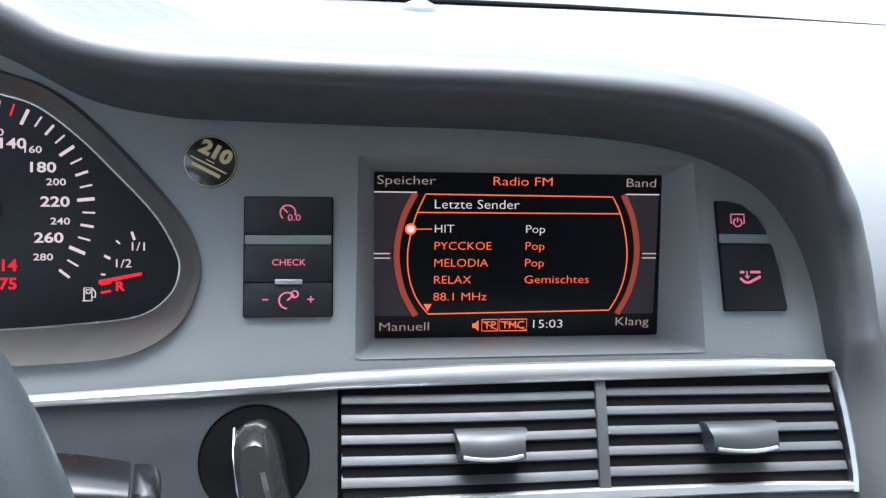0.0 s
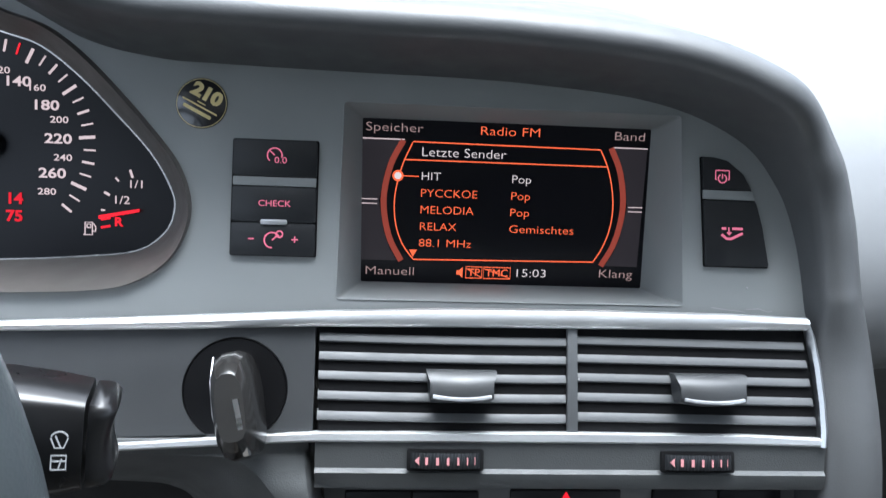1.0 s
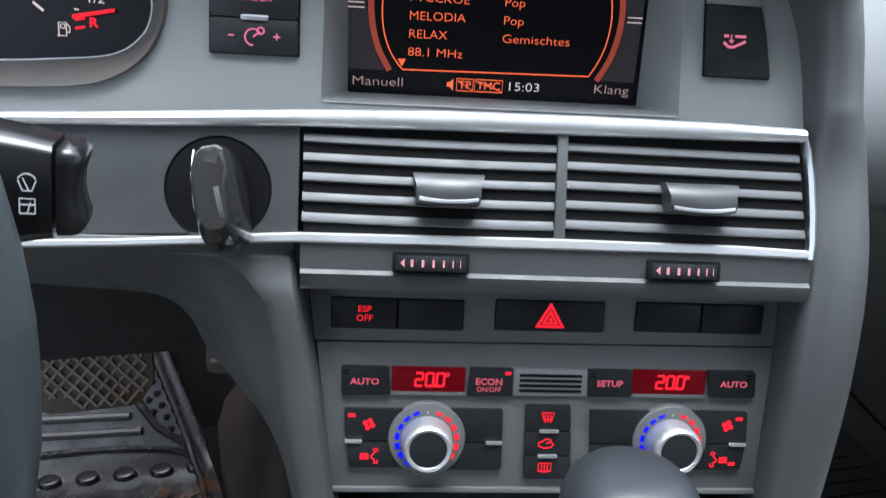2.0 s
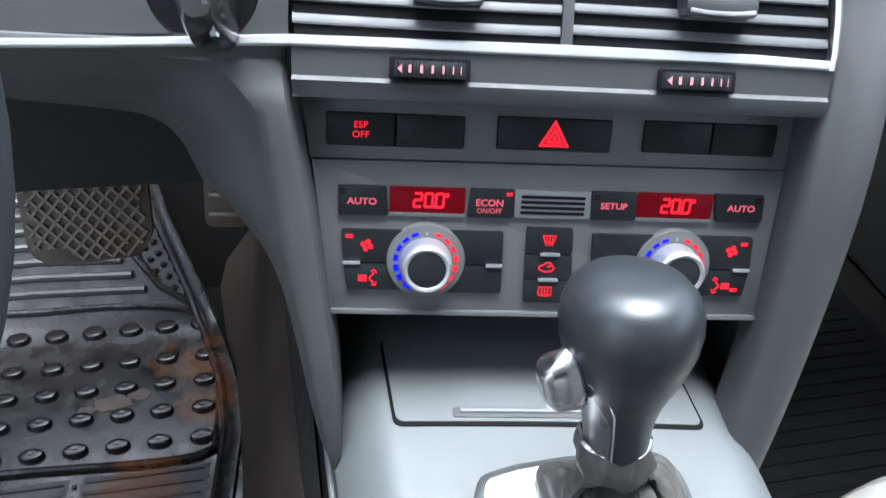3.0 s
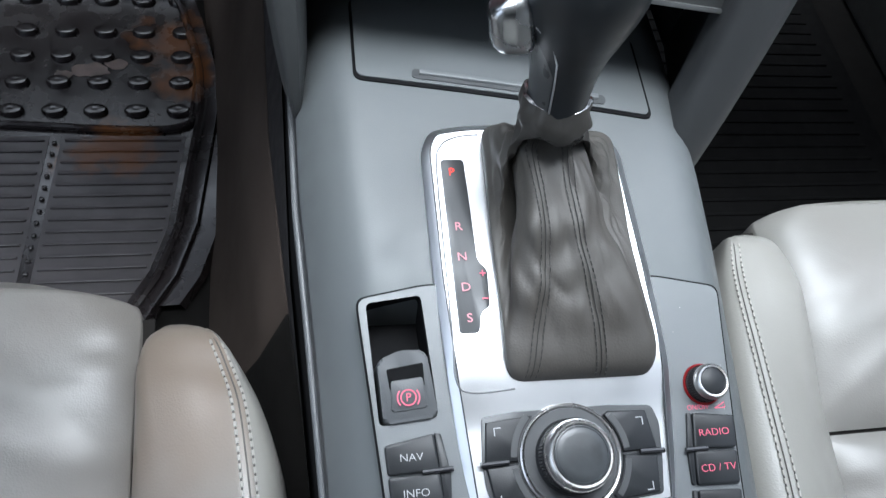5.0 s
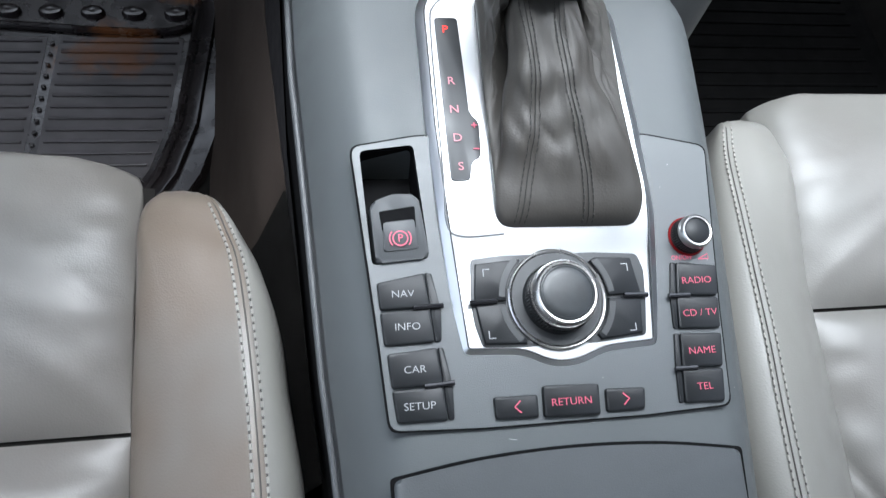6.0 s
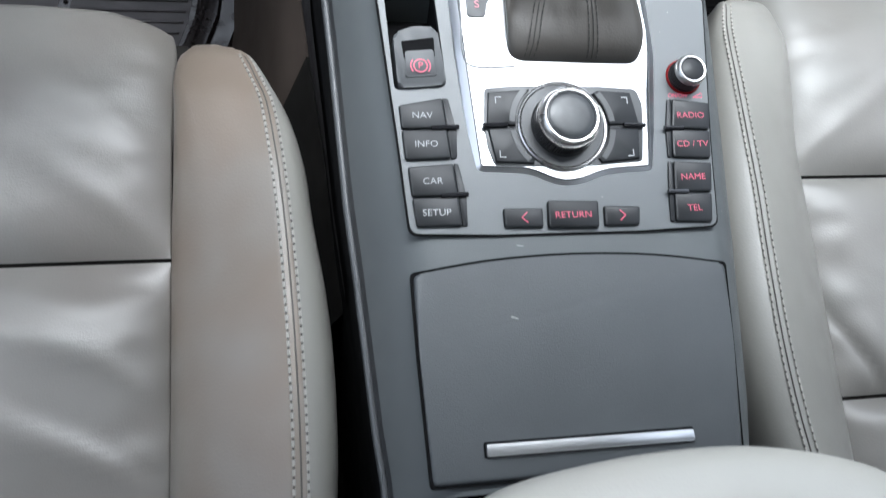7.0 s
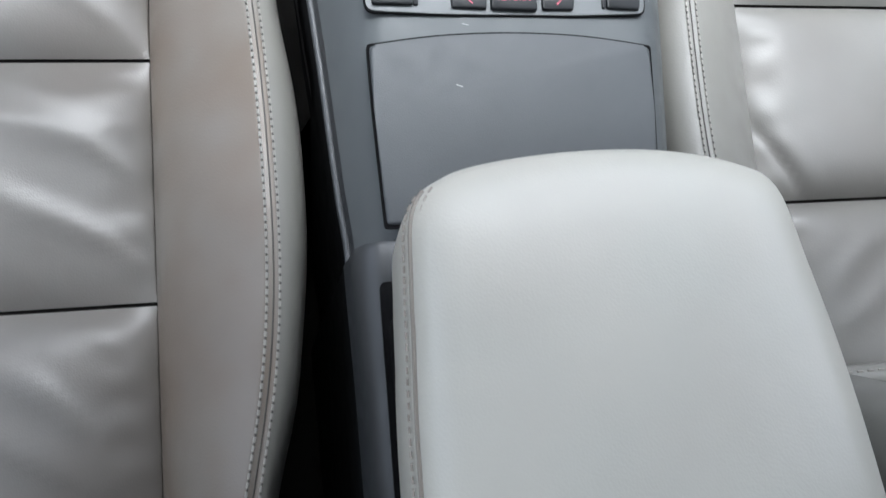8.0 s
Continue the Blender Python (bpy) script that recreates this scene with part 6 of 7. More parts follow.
    for pts in ([(0.0630, 0.0398), (0.0608, 0.0402), (0.0616, 0.0560), (0.0648, 0.0744), (0.0674, 0.0742)], [(0.0598, 0.0034), (0.0574, 0.0036), (0.0584, 0.0200), (0.0604, 0.0376), (0.0630, 0.0376)]):
        part("key_flank", prism(rpoly(pts, 0.001, 3), 0, z + 0.0014, 0.0006), DARK, t)
    for a, b in (((-0.0706, 0.0570), (-0.0560, 0.0576)), ((-0.0680, 0.0200), (-0.0538, 0.0208)), ((0.0600, 0.0566), (0.0716, 0.0566)), ((0.0572, 0.0200), (0.0690, 0.0200))):
        part("ridge_bar", tube([(a[0], a[1], z + 0.0026), (b[0], b[1], z + 0.0024)], 0.0013, 8), GLOSS, t)
    zt = z + 0.0026
    for body, x, y, mm in (("NAV", -0.0750, 0.0640, WHITEC), ("INFO", -0.0738, 0.0482, WHITEC), ("CAR", -0.0718, 0.0280, WHITEC), ("SETUP", -0.0708, 0.0112, WHITEC),
                           ("RADIO", 0.0768, 0.0640, PINKC), ("CD / TV", 0.0756, 0.0472, PINKC), ("NAME", 0.0732, 0.0282, PINKC), ("TEL", 0.0716, 0.0106, PINKC)):
        text(body, 0.0034, mm, t, x, y, zt, "CENTER", 1.10, bold=-0.00006)
    # lower row
    for pts, h in (([(-0.0355, 0.0026), (-0.0146, 0.0020), (-0.0142, 0.0126), (-0.0357, 0.0130)], 0.004), ([(-0.0122, 0.0018), (0.0158, 0.0010), (0.0166, 0.0158), (-0.0114, 0.0166)], 0.0046), ([(0.0192, 0.0020), (0.0388, 0.0020), (0.0402, 0.0124), (0.0198, 0.0132)], 0.004)):
        key(pts, h)
    text("RETURN", 0.0034, PINKC, t, 0.0018, 0.0082, z + 0.0032, "CENTER", 1.10, bold=-0.00006)
    lines("left_arrow", [[(-0.0232, 0.0104), (-0.0262, 0.0076), (-0.0232, 0.0048)]], 0.0006, PINKC, t, zt)
    lines("right_arrow", [[(0.0280, 0.0104), (0.0310, 0.0076), (0.0280, 0.0048)]], 0.0006, PINKC, t, zt)
    # volume knob
    vx, vy = 0.0770, 0.0880
    v = part("volume_knob", lathe([(0.0094, z), (0.0094, z + 0.0015), (0.0088, z + 0.002), (0.0087, z + 0.0070), (0.0090, z + 0.0078)], 40, cx=vx, cy=vy), DARK, t, "black knurled volume knob with a bright rim")
    part("bright_rim", lathe([(0.0089, z + 0.0076), (0.0091, z + 0.0090), (0.0087, z + 0.0108), (0.0078, z + 0.0117), (0.0069, z + 0.0116), (0.0064, z + 0.0108)], 40, cx=vx, cy=vy), RING, v)
    part("cap", lathe([(0.0066, z + 0.0104), (0.0064, z + 0.0113), (0.0050, z + 0.0119), (0.0, z + 0.0121)], 32, cx=vx, cy=vy), DARK, v)
    vb = bmesh.new()
    for i in range(44):
        a = 2 * math.pi * i / 44
        box(vx + 0.0089 * math.cos(a) - 0.00022, vy + 0.0089 * math.sin(a) - 0.00022, z + 0.0022, vx + 0.0089 * math.cos(a) + 0.00022, vy + 0.0089 * math.sin(a) + 0.00022, z + 0.0068, 0, vb)
    part("knurling", vb, TRIM, v)
    part("glow_ring", ring(vx, vy, 0.0093, 0.0105, z - 0.0005, z + 0.0010), DIMRED, v, "red glowing ring")
    text("ON/OFF", 0.0024, PINKC, t, 0.0722, 0.0768, z + 0.0001, "CENTER", 0.95)
    lines("volume_symbol", [[(0.0812, 0.0758), (0.0868, 0.0758), (0.0868, 0.0784), (0.0812, 0.0758)]], 0.0005, PINKC, t, z + 0.0001)
    # menu knob with its four keys, sunk in the bright frame
    k = part("menu_bed", prism(rpoly([(-0.0404, 0.0797), (-0.0155, 0.0820), (-0.006, 0.0862), (0.0045, 0.0880), (0.0148, 0.0862), (0.0233, 0.0810), (0.0462, 0.0796), (0.0489, 0.0710), (0.0475, 0.055), (0.0452, 0.0378), (0.0205, 0.0358), (-0.0164, 0.0356), (-0.0382, 0.0364), (-0.0412, 0.047), (-0.0422, 0.058)], 0.002, 3), 0, 0.0036, 0.0004), TRIM, t)
    cx, cy = 0.0012, 0.0582
    part("menu_cup", lathe([(0.0254, 0.003), (0.0252, 0.0048), (0.0245, 0.0053), (0.0235, 0.0050), (0.0228, 0.0040)], 64, cx=cx, cy=cy), RING, k, "bright ring round the knob")
    part("menu_dish", lathe([(0.0232, 0.0044), (0.0225, 0.0036), (0.0205, 0.0026), (0.0203, 0.001)], 64, cx=cx, cy=cy), TRIM, k)
    R = 0.0262

    def rim_y(a):
        return (cx + R * math.cos(radians(a)), cy + R * math.sin(radians(a)))
    menu_keys = (([(-0.0408, 0.0580), (-0.0387, 0.0768), (-0.0162, 0.0787)], 130, 180), ([(-0.0168, 0.0367), (-0.0375, 0.0377), (-0.0404, 0.0562)], 182, 228),
                 ([(0.0226, 0.0781), (0.0421, 0.0772), (0.0450, 0.0592)], 0, 44), ([(0.0446, 0.0562), (0.0430, 0.0390), (0.0212, 0.0367)], -46, -2))
    for pts, a0, a1 in menu_keys:
        loop = pts + [rim_y(a0 + (a1 - a0) * i / 7) for i in range(8)]
        key_ = part("menu_key", prism(loop, 0.002, 0.0052, 0.0007), DARK, k)
        inner = [rim_y(a0 + 4 + (a1 - a0 - 8) * i / 7) for i in range(8)]
        part("dished_band", strip([(cx + (x - cx) * 1.08, cy + (y - cy) * 1.08, 0.0052) for x, y in inner], 0.0030, 0.0002), TRIM, key_)
        s, q = (-1 if pts[0][0] < 0 else 1), (1 if a0 in (130, 0) else -1)
        mx, my = s * (0.0352 if s < 0 else 0.0395), (0.0740 if q > 0 else 0.0402)
        lines("corner_mark", [[(mx - s * 0.0032, my), (mx, my), (mx, my - q * 0.0036)]], 0.0005, WHITEC, key_, 0.0053)
    part("ridge_bar", tube([(-0.0435, 0.0577, 0.0056), (-0.0300, 0.0580, 0.0058)], 0.0014, 8), GLOSS, k)
    part("ridge_bar", tube([(0.0355, 0.0578, 0.0058), (0.0480, 0.0576, 0.0056)], 0.0014, 8), GLOSS, k)
    kx, ky = 0.0014, 0.0582
    kn = part("menu_knob", lathe([(0.0196, 0.002), (0.0194, 0.0036), (0.0180, 0.0044), (0.0172, 0.006), (0.0168, 0.0125), (0.0160, 0.0136)], 64, cx=kx, cy=ky), DARK, t, "black knurled rotary menu knob")
    part("bright_ring", lathe([(0.0166, 0.0130), (0.0167, 0.0145), (0.0163, 0.0168), (0.0156, 0.0184), (0.0147, 0.0191), (0.0138, 0.0190), (0.0132, 0.0182)], 60, cx=kx, cy=ky), RING, kn)
    part("cap", lathe([(0.0134, 0.0180), (0.0132, 0.0188), (0.0126, 0.0190), (0.0123, 0.0187), (0.0119, 0.0189), (0.0090, 0.0193), (0.0, 0.0194)], 48, cx=kx, cy=ky), SMUDGE, kn, "black cap smudged with fingerprints")
    kb = bmesh.new()
    for i in range(70):
        a = 2 * math.pi * i / 70
        x, y = kx + 0.0169 * math.cos(a), ky + 0.0169 * math.sin(a)
        own = bmesh.new()
        bmesh.ops.create_cube(own, size=1, matrix=pose(x, y, 0.0092, 0, 0, math.degrees(a)) @ Matrix.Diagonal((0.0008, 0.0009, 0.0064, 1)))
        merge(kb, own)
    part("knurling", kb, GLOSS, kn)
    # dust and crumbs that gather round the keys
    rng = random.Random(11)
    dust = bmesh.new()
    for i in range(26):
        x, y = rng.choice(((0.077, 0.088), (0.073, 0.055), (0.070, 0.020), (-0.072, 0.050), (0.02, 0.010), (0.082, 0.12)))
        x, y = x + rng.gauss(0, 0.011), y + rng.gauss(0, 0.013)
        if abs(x) < 0.058 and y > 0.022 or abs(x) > 0.092 or y > 0.136 or y < 0.002 or (x < -0.05 and y > 0.076):
            continue
        r = rng.uniform(0.00012, 0.00032)
        prism([(x + r * rng.uniform(0.6, 1.6) * math.cos(k * 1.26), y + r * rng.uniform(0.6, 1.2) * math.sin(k * 1.26)) for k in range(5)], z - 0.0002, z + 0.00012, 0, dust)
    part("dust", dust, SCUFF, t)
    for path in ([(-0.066, 0.0270), (-0.0645, 0.0262)], [(0.0845, 0.0720), (0.0868, 0.0700)], [(-0.030, -0.0065), (-0.0262, -0.0072)]):
        part("scuff", strip([(x, y, z + 0.0002) for x, y in path], 0.0003, 0.0001), SCUFF, t)
    # sliding cover behind the panel
    c = thing("storage_cover", "grey sliding storage cover with a bright pull bar", "cover", m)
    oc = smooth_loop([(-0.0850, -0.0205), (-0.045, -0.0150), (0.0, -0.0130), (0.045, -0.0150), (0.0850, -0.0207)], 4, False)
    lid = [(p.x, p.y) for p in oc] + [(0.0832, -0.06), (0.0793, -0.1225), (-0.0815, -0.1225), (-0.0842, -0.06)]
    part("gap_line", prism(rpoly([(x * 1.016, -0.068 + (y + 0.068) * 1.028) for x, y in lid], 0.002, 2), -0.001, 0.0019, 0), CAVE, c)
    part("cover_plate", prism(rpoly(lid, 0.003, 3), 0, 0.0036, 0.0022, seg=3), COVER, c)
    part("pull_bar", prism(rpoly([(-0.0550, -0.1104), (0.0525, -0.1108), (0.0522, -0.1052), (-0.0550, -0.1046)], 0.0008), 0.003, 0.0064, 0.0012), ALU, c, "bright metal pull bar")
    part("pull_gap", prism(rpoly([(-0.0560, -0.1112), (0.0535, -0.1116), (0.0532, -0.1040), (-0.0560, -0.1036)], 0.0012), 0.003, 0.0038, 0), CAVE, c)
    part("scuff_mark", prism(rpoly([(-0.0368, -0.0432), (-0.0330, -0.0446), (-0.0328, -0.0452), (-0.0366, -0.0440)], 0.0004), 0.0036, 0.00366, 0), SCUFF, c)


control_panel()


# ---- armrest ----
def armrest():
    t = thing("armrest", "pale grey leather armrest with a stitched edge seam", "armrest")
    out = smooth_loop([(-0.0885, -0.175), (-0.0855, -0.148), (-0.0740, -0.1335), (-0.050, -0.1262), (-0.010, -0.1220), (0.031, -0.1225), (0.068, -0.1300), (0.0870, -0.1425), (0.0930, -0.178), (0.0985, -0.225), (0.1010, -0.285), (0.1010, -0.40), (0.099, -0.52), (0.0, -0.53), (-0.092, -0.52), (-0.0935, -0.40), (-0.0930, -0.26), (-0.0900, -0.20)], 5)
    cx, cy = 0.005, -0.32
    def rowof(d, z):
        return [(cx + (p.x - cx) * (1 - d / 0.097), cy + (p.y - cy) * (1 - d / 0.2), z) for p in out]
    rows = [rowof(0.010, 0.428), rowof(0.004, 0.433), rowof(0.0, 0.445), rowof(-0.0006, 0.468), rowof(0.0002, 0.4875), rowof(0.0026, 0.4985), rowof(0.008, 0.5050), rowof(0.020, 0.5085), rowof(0.040, 0.5102), rowof(0.065, 0.5110), rowof(0.09, 0.5112)]
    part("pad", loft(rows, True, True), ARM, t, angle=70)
    edge = rowof(0.0016, 0.4955)
    n = len(edge)
    sel = [edge[i] for i in range(n) if edge[i][0] < -0.0760 and edge[i][1] > -0.50]
    sel.sort(key=lambda p: -p[1])
    part("seam", tube([(x, y, z + 0.0002) for x, y, z in sel], 0.0011, 6), ARMSIDE, t)
    def stitches(pts, name):
        b = bmesh.new()
        pts = [Vector(p) for p in pts]
        acc = 0.0
        for a, c in zip(pts, pts[1:]):
            length = (c - a).length
            d = (c - a).normalized()
            while acc < length:
                p = a + d * acc
                tube([p, p + d * 0.0028], 0.00055, 5, b)
                acc += 0.0046
            acc -= length
        part(name, b, ARMTHREAD, t)
    stitches([(x + 0.0032, y, z + 0.0044) for x, y, z in sel], "stitch_line")
    stitches([(x - 0.0022, y, z - 0.0060) for x, y, z in sel], "stitch_line")
    part("hinge_arm", box(-0.085, -0.50, 0.386, 0.09, -0.17, 0.430, 0.006), CAVE, t)


armrest()


# ---- seats ----
def seat(cx, s, dy, label):
    """s = 1: the inner side points to +x."""
    t = thing("front_seat", label, "seat", group="front seats")

    def W(lx, y, z):
        return (cx + s * lx, y + dy, z)

    def base(y):
        z = 0.326 + 0.19 * min(y - 0.033, 0.075) if y > 0.033 else 0.326 + 0.17 * (y - 0.033)
        f = max(0.0, (y - 0.125) / 0.08)
        return z - 0.010 * f ** 2 - (0.06 * (f - 1.05) ** 0.7 if f > 1.05 else 0)
    # cushion panels
    seams = [0.226, 0.033, -0.128, -0.29]
    for i in range(3):
        y1, y0 = seams[i] - 0.0012, seams[i + 1] + 0.0012
        rows = []
        nu, nv = 44, 60
        for a in range(nu + 1):
            v = -1 + 2 * a / nu
            y = y0 + (y1 - y0) * (v + 1) / 2
            r = []
            for b in range(nv + 1):
                u = -1 + 2 * b / nv
                uu = math.copysign(1 - (1 - abs(u)) ** 1.5, u)
                vv = math.copysign(1 - (1 - abs(v)) ** 1.5, v)
                yy = (y0 + y1) / 2 + (y1 - y0) / 2 * vv
                pil = (1 - abs(uu) ** 7) * (1 - abs(vv) ** (3.5 if cx < 0 and i else 7))
                if i == 0 and v > 0:
                    pil = (1 - abs(uu) ** 10)
                wr = noise.noise(Vector((uu * 1.3 + yy * 7 + cx * 9, yy * 9 - uu * 1.2, 1.7 + i))) * (0.0066 if cx < 0 and i else 0.0045)
                # slanting folds on the worn seat, one long crease on the other
                slant = yy + 0.11 * uu
                fold = abs(noise.noise(Vector((slant * 17, (0.155 * uu - yy * 0.6) * 5, 3.3 * i + 0.6))))
                if cx < 0:
                    wr += 0.0060 * math.exp(-(fold * 4.5) ** 2) * (0.2 + abs(uu) ** 1.5) * (0.4 if i == 0 else 1.0)
                elif i != 1:
                    wr += 0.0020 * math.exp(-(fold * 5.0) ** 2) * (0.5 + abs(uu))
                else:
                    dist = ((-0.1555 * uu + cx - 0.264) * 0.064 + (yy + dy + 0.081) * 0.037) / 0.0739
                    wr += (-0.0070 * math.exp(-(dist / 0.0030) ** 2) + 0.0028 * math.exp(-((dist - 0.011) / 0.009) ** 2)) * (1.0 if uu > 0.2 else 0.0)
                # small tucks run into the seam by the bolster
                tuck = (0.0034 if cx < 0 and i else 0.0022) * math.sin(yy * 210 + 3 * noise.noise(Vector((yy * 20, cx, 0)))) * max(0.0, abs(uu) - 0.78) / 0.22 * (1 - abs(vv) ** 4)
                if i == 0 and cx > 0:
                    tuck *= 0.3
                x = 0.1555 * uu
                z = base(yy) - 0.009 + 0.0165 * pil + (wr + tuck) * pil
                if i == 0:
                    edge = max(0.0, (yy - 0.175) / 0.051)
                    x *= 1 - 0.085 * edge ** 2
                    yy -= 0.030 * edge ** 3 * abs(uu) ** 4
                r.append(W(x, yy, z))
            first, final = r[0], r[-1]
            rows.append([(first[0], first[1] - 0.001, first[2] - 0.045), (first[0], first[1], first[2] - 0.012)] + r + [(final[0], final[1], final[2] - 0.012), (final[0], final[1] - 0.001, final[2] - 0.045)])
        if i == 0:
            last = rows[-1]
            rows.append([(p[0], p[1] + 0.006, p[2] - 0.020) for p in last])
            rows.append([(p[0], p[1] + 0.004, p[2] - 0.05) for p in last])
            rows.append([(p[0], p[1] - 0.02, 0.16) for p in last])
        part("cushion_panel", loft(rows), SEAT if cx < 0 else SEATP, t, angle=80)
    part("seam_bed", loft([[W(-0.162, y, base(y) - 0.0115), W(0.162, y, base(y) - 0.0115)] for y in (0.19, 0.1, 0.033, -0.05, -0.128, -0.29)]), SEATDARK, t)
    # bolsters; the table gives the ridge line: y, outer edge, stitch line, height
    line = [(0.184, 0.192, 0.186, 0.318), (0.179, 0.206, 0.196, 0.342), (0.167, 0.2155, 0.2035, 0.353), (0.148, 0.2235, 0.2085, 0.356), (0.125, 0.2305, 0.2145, 0.3615), (0.085, 0.2385, 0.2195, 0.366), (0.045, 0.2455, 0.2235, 0.368), (0.0, 0.2515, 0.2265, 0.368),
            (-0.045, 0.2545, 0.2285, 0.366), (-0.10, 0.2540, 0.2295, 0.363), (-0.15, 0.2490, 0.2280, 0.359), (-0.20, 0.2420, 0.2225, 0.354), (-0.25, 0.2290, 0.2130, 0.349), (-0.30, 0.218, 0.204, 0.344)]
    for q in (1, -1):
        rows, st1, st2, mid = [], [], [], []
        for y, xo, xs, zr in line:
            if cx < 0 and y < 0.05:
                xo -= 0.003
            if cx > 0:
                k = lin([(-0.12, 0.001), (0.0, -0.005), (0.14, -0.0085)], y)[0]
                xo, xs = xo + k, xs + k
            b = min(base(y) - 0.012, zr - 0.012)
            w = xs - 0.157
            # the inner face starts at the seam
            sec = [(0.1555, b), (0.157, b + 0.010), (0.157 + w * 0.12, b + 0.018 + (zr - b) * 0.12), (0.157 + w * 0.4, b + (zr - b) * 0.66), (0.157 + w * 0.7, b + (zr - b) * 0.88), (xs - 0.0045, zr - 0.0008), (xs - 0.0012, zr + 0.0003), (xs + 0.0019, zr - 0.0010), (xs + 0.0050, zr + 0.0003), (xs + 0.0080, zr - 0.0008)]
            # towards the front the roll becomes a flat-topped nose
            fk = max(0.0, min(1.0, (y - 0.05) / 0.10))
            fk = fk * fk * (3 - 2 * fk)
            xi = lin([(0.10, 0.1555), (0.13, 0.1515), (0.155, 0.1500), (0.170, 0.1525), (0.184, 0.162)], y)[0] + (0.0065 if cx < 0 else 0.0)
            nose = [(xi, b), (xi, b + (zr - b) * 0.5), (xi + 0.0018, zr - 0.009), (xi + 0.0085, zr - 0.0022), (xi + (xs - xi) * 0.62, zr + 0.0004)]
            sec = [(x + (u - x) * fk, z + (v - z) * fk) for (x, z), (u, v) in zip(sec, nose)] + sec[5:]
            d = xo - xs - 0.0075
            sec += [(xs + 0.0075 + d * 0.5, zr - 0.005), (xs + 0.0075 + d * 0.85, zr - 0.014), (xo, zr - 0.030), (xo + 0.001, zr - 0.06), (xo - 0.004, zr - 0.11), (xo - 0.03, 0.14)]
            # the tip narrows and rounds down
            tip = max(0.0, (y - 0.138) / 0.048)
            mx = 0.172
            sec = [(mx + (x - mx) * (1 - 0.22 * tip ** 2), z - 0.004 * tip ** 2 * (1.0 if x < xs - 0.006 else 0.5)) for x, z in sec]
            away = max(0.0, min(1.0, (y - 0.10) / 0.08))

            def back(x):
                return y - away * 0.016 * (max(0.0, x - 0.170) / 0.045) ** 2
            rows.append([W(q * x, back(x), max(z, 0.12)) for x, z in sec])
            for run, dx, dz in ((st1, -0.0018, 0.0005), (st2, 0.0056, 0.0004), (mid, 0.0019, -0.0004)):
                xr = mx + (xs + dx - mx) * (1 - 0.22 * tip ** 2)
                run.append(W(q * xr, back(xr), zr + dz - 0.003 * tip ** 2))
        first = rows[0]
        c = sum((Vector(p) for p in first), Vector()) / len(first)
        rows.insert(0, [(p[0] + (c.x - p[0]) * 0.5, p[1] + 0.004, p[2] - 0.02) for p in first])
        cols = [smooth_loop([r[j] for r in rows], 3, False) for j in range(len(rows[0]))]
        rows = [[tuple(cc[j]) for cc in cols] for j in range(len(cols[0]))]
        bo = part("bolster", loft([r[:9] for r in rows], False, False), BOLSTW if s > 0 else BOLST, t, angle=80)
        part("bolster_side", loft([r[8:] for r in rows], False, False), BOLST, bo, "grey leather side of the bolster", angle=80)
        part("welt", tube(smooth_loop(mid[1:], 3, False), 0.00045, 6), GROOVE, bo)
        for st in (st1, st2):
            b = bmesh.new()
            holes = bmesh.new()
            pts = smooth_loop(st[2:], 4, False)
            acc = 0.0
            for a, c2 in zip(pts, pts[1:]):
                length = (c2 - a).length
                d = (c2 - a).normalized()
                while acc < length:
                    p = a + d * acc
                    tube([p + d * 0.0002, p + d * 0.0017, p + d * 0.0032], 0.0009, 6, b)
                    tube([p + d * 0.0034, p + d * 0.0048], 0.0005, 5, holes)
                    acc += 0.0048
                acc -= length
            part("stitch_line", b, THREAD, bo)
            part("needle_hole_line", holes, GROOVE, bo)
    # frame under the cushion, backrest and headrest
    part("seat_base", box(cx - 0.215, -0.30 + dy, 0.10, cx + 0.215, 0.15 + dy, 0.235, 0.02), SEATDARK, t)
    rows = []
    for z, y, w in ((0.30, -0.318, 0.22), (0.34, -0.330, 0.23), (0.45, -0.362, 0.24), (0.65, -0.42, 0.235), (0.85, -0.48, 0.20), (0.92, -0.505, 0.15)):
        rows.append([W(w * a, y + (0.022 if cx > 0 else 0.0) + b * 0.06 - (0.03 if abs(a) < 0.6 and b > 0 else 0), z) for a, b in ((-1, 0), (-0.95, 0.6), (-0.8, 0.8), (-0.6, 0.5), (0, 0.35), (0.6, 0.5), (0.8, 0.8), (0.95, 0.6), (1, 0), (0.9, -1.2), (0, -1.5), (-0.9, -1.2))])
    back = part("backrest", loft(rows, True, True), BOLST, t, angle=70)
    if cx > 0:
        b = bmesh.new()
        for j in range(44):
            x = -0.19 + j * 0.0085
            tube([W(x, -0.2660, 0.3185), W(x + 0.0045, -0.2660, 0.3185)], 0.0008, 5, b)
        part("stitch_line", b, THREAD, back)
        part("edge_roll", tube([W(-0.20 + 0.02 * j, -0.270, 0.309) for j in range(21)], 0.010, 10), BOLST, back, "stitched lower roll of the backrest")
    part("headrest", box(cx - 0.12, -0.61 + dy, 0.95, cx + 0.12, -0.52 + dy, 1.10, 0.03, None, 3), BOLST, t)


seat(-0.3745, 1, 0.0, "worn stone-grey leather driver's seat with stitched bolsters")
seat(0.3785, -1, 0.050, "smooth stone-grey leather passenger seat with stitched bolsters")


# ---- footwell: mats and pedals ----
def mat_z(y):
    return 0.088 + max(0.0, y - 0.735) * 0.62


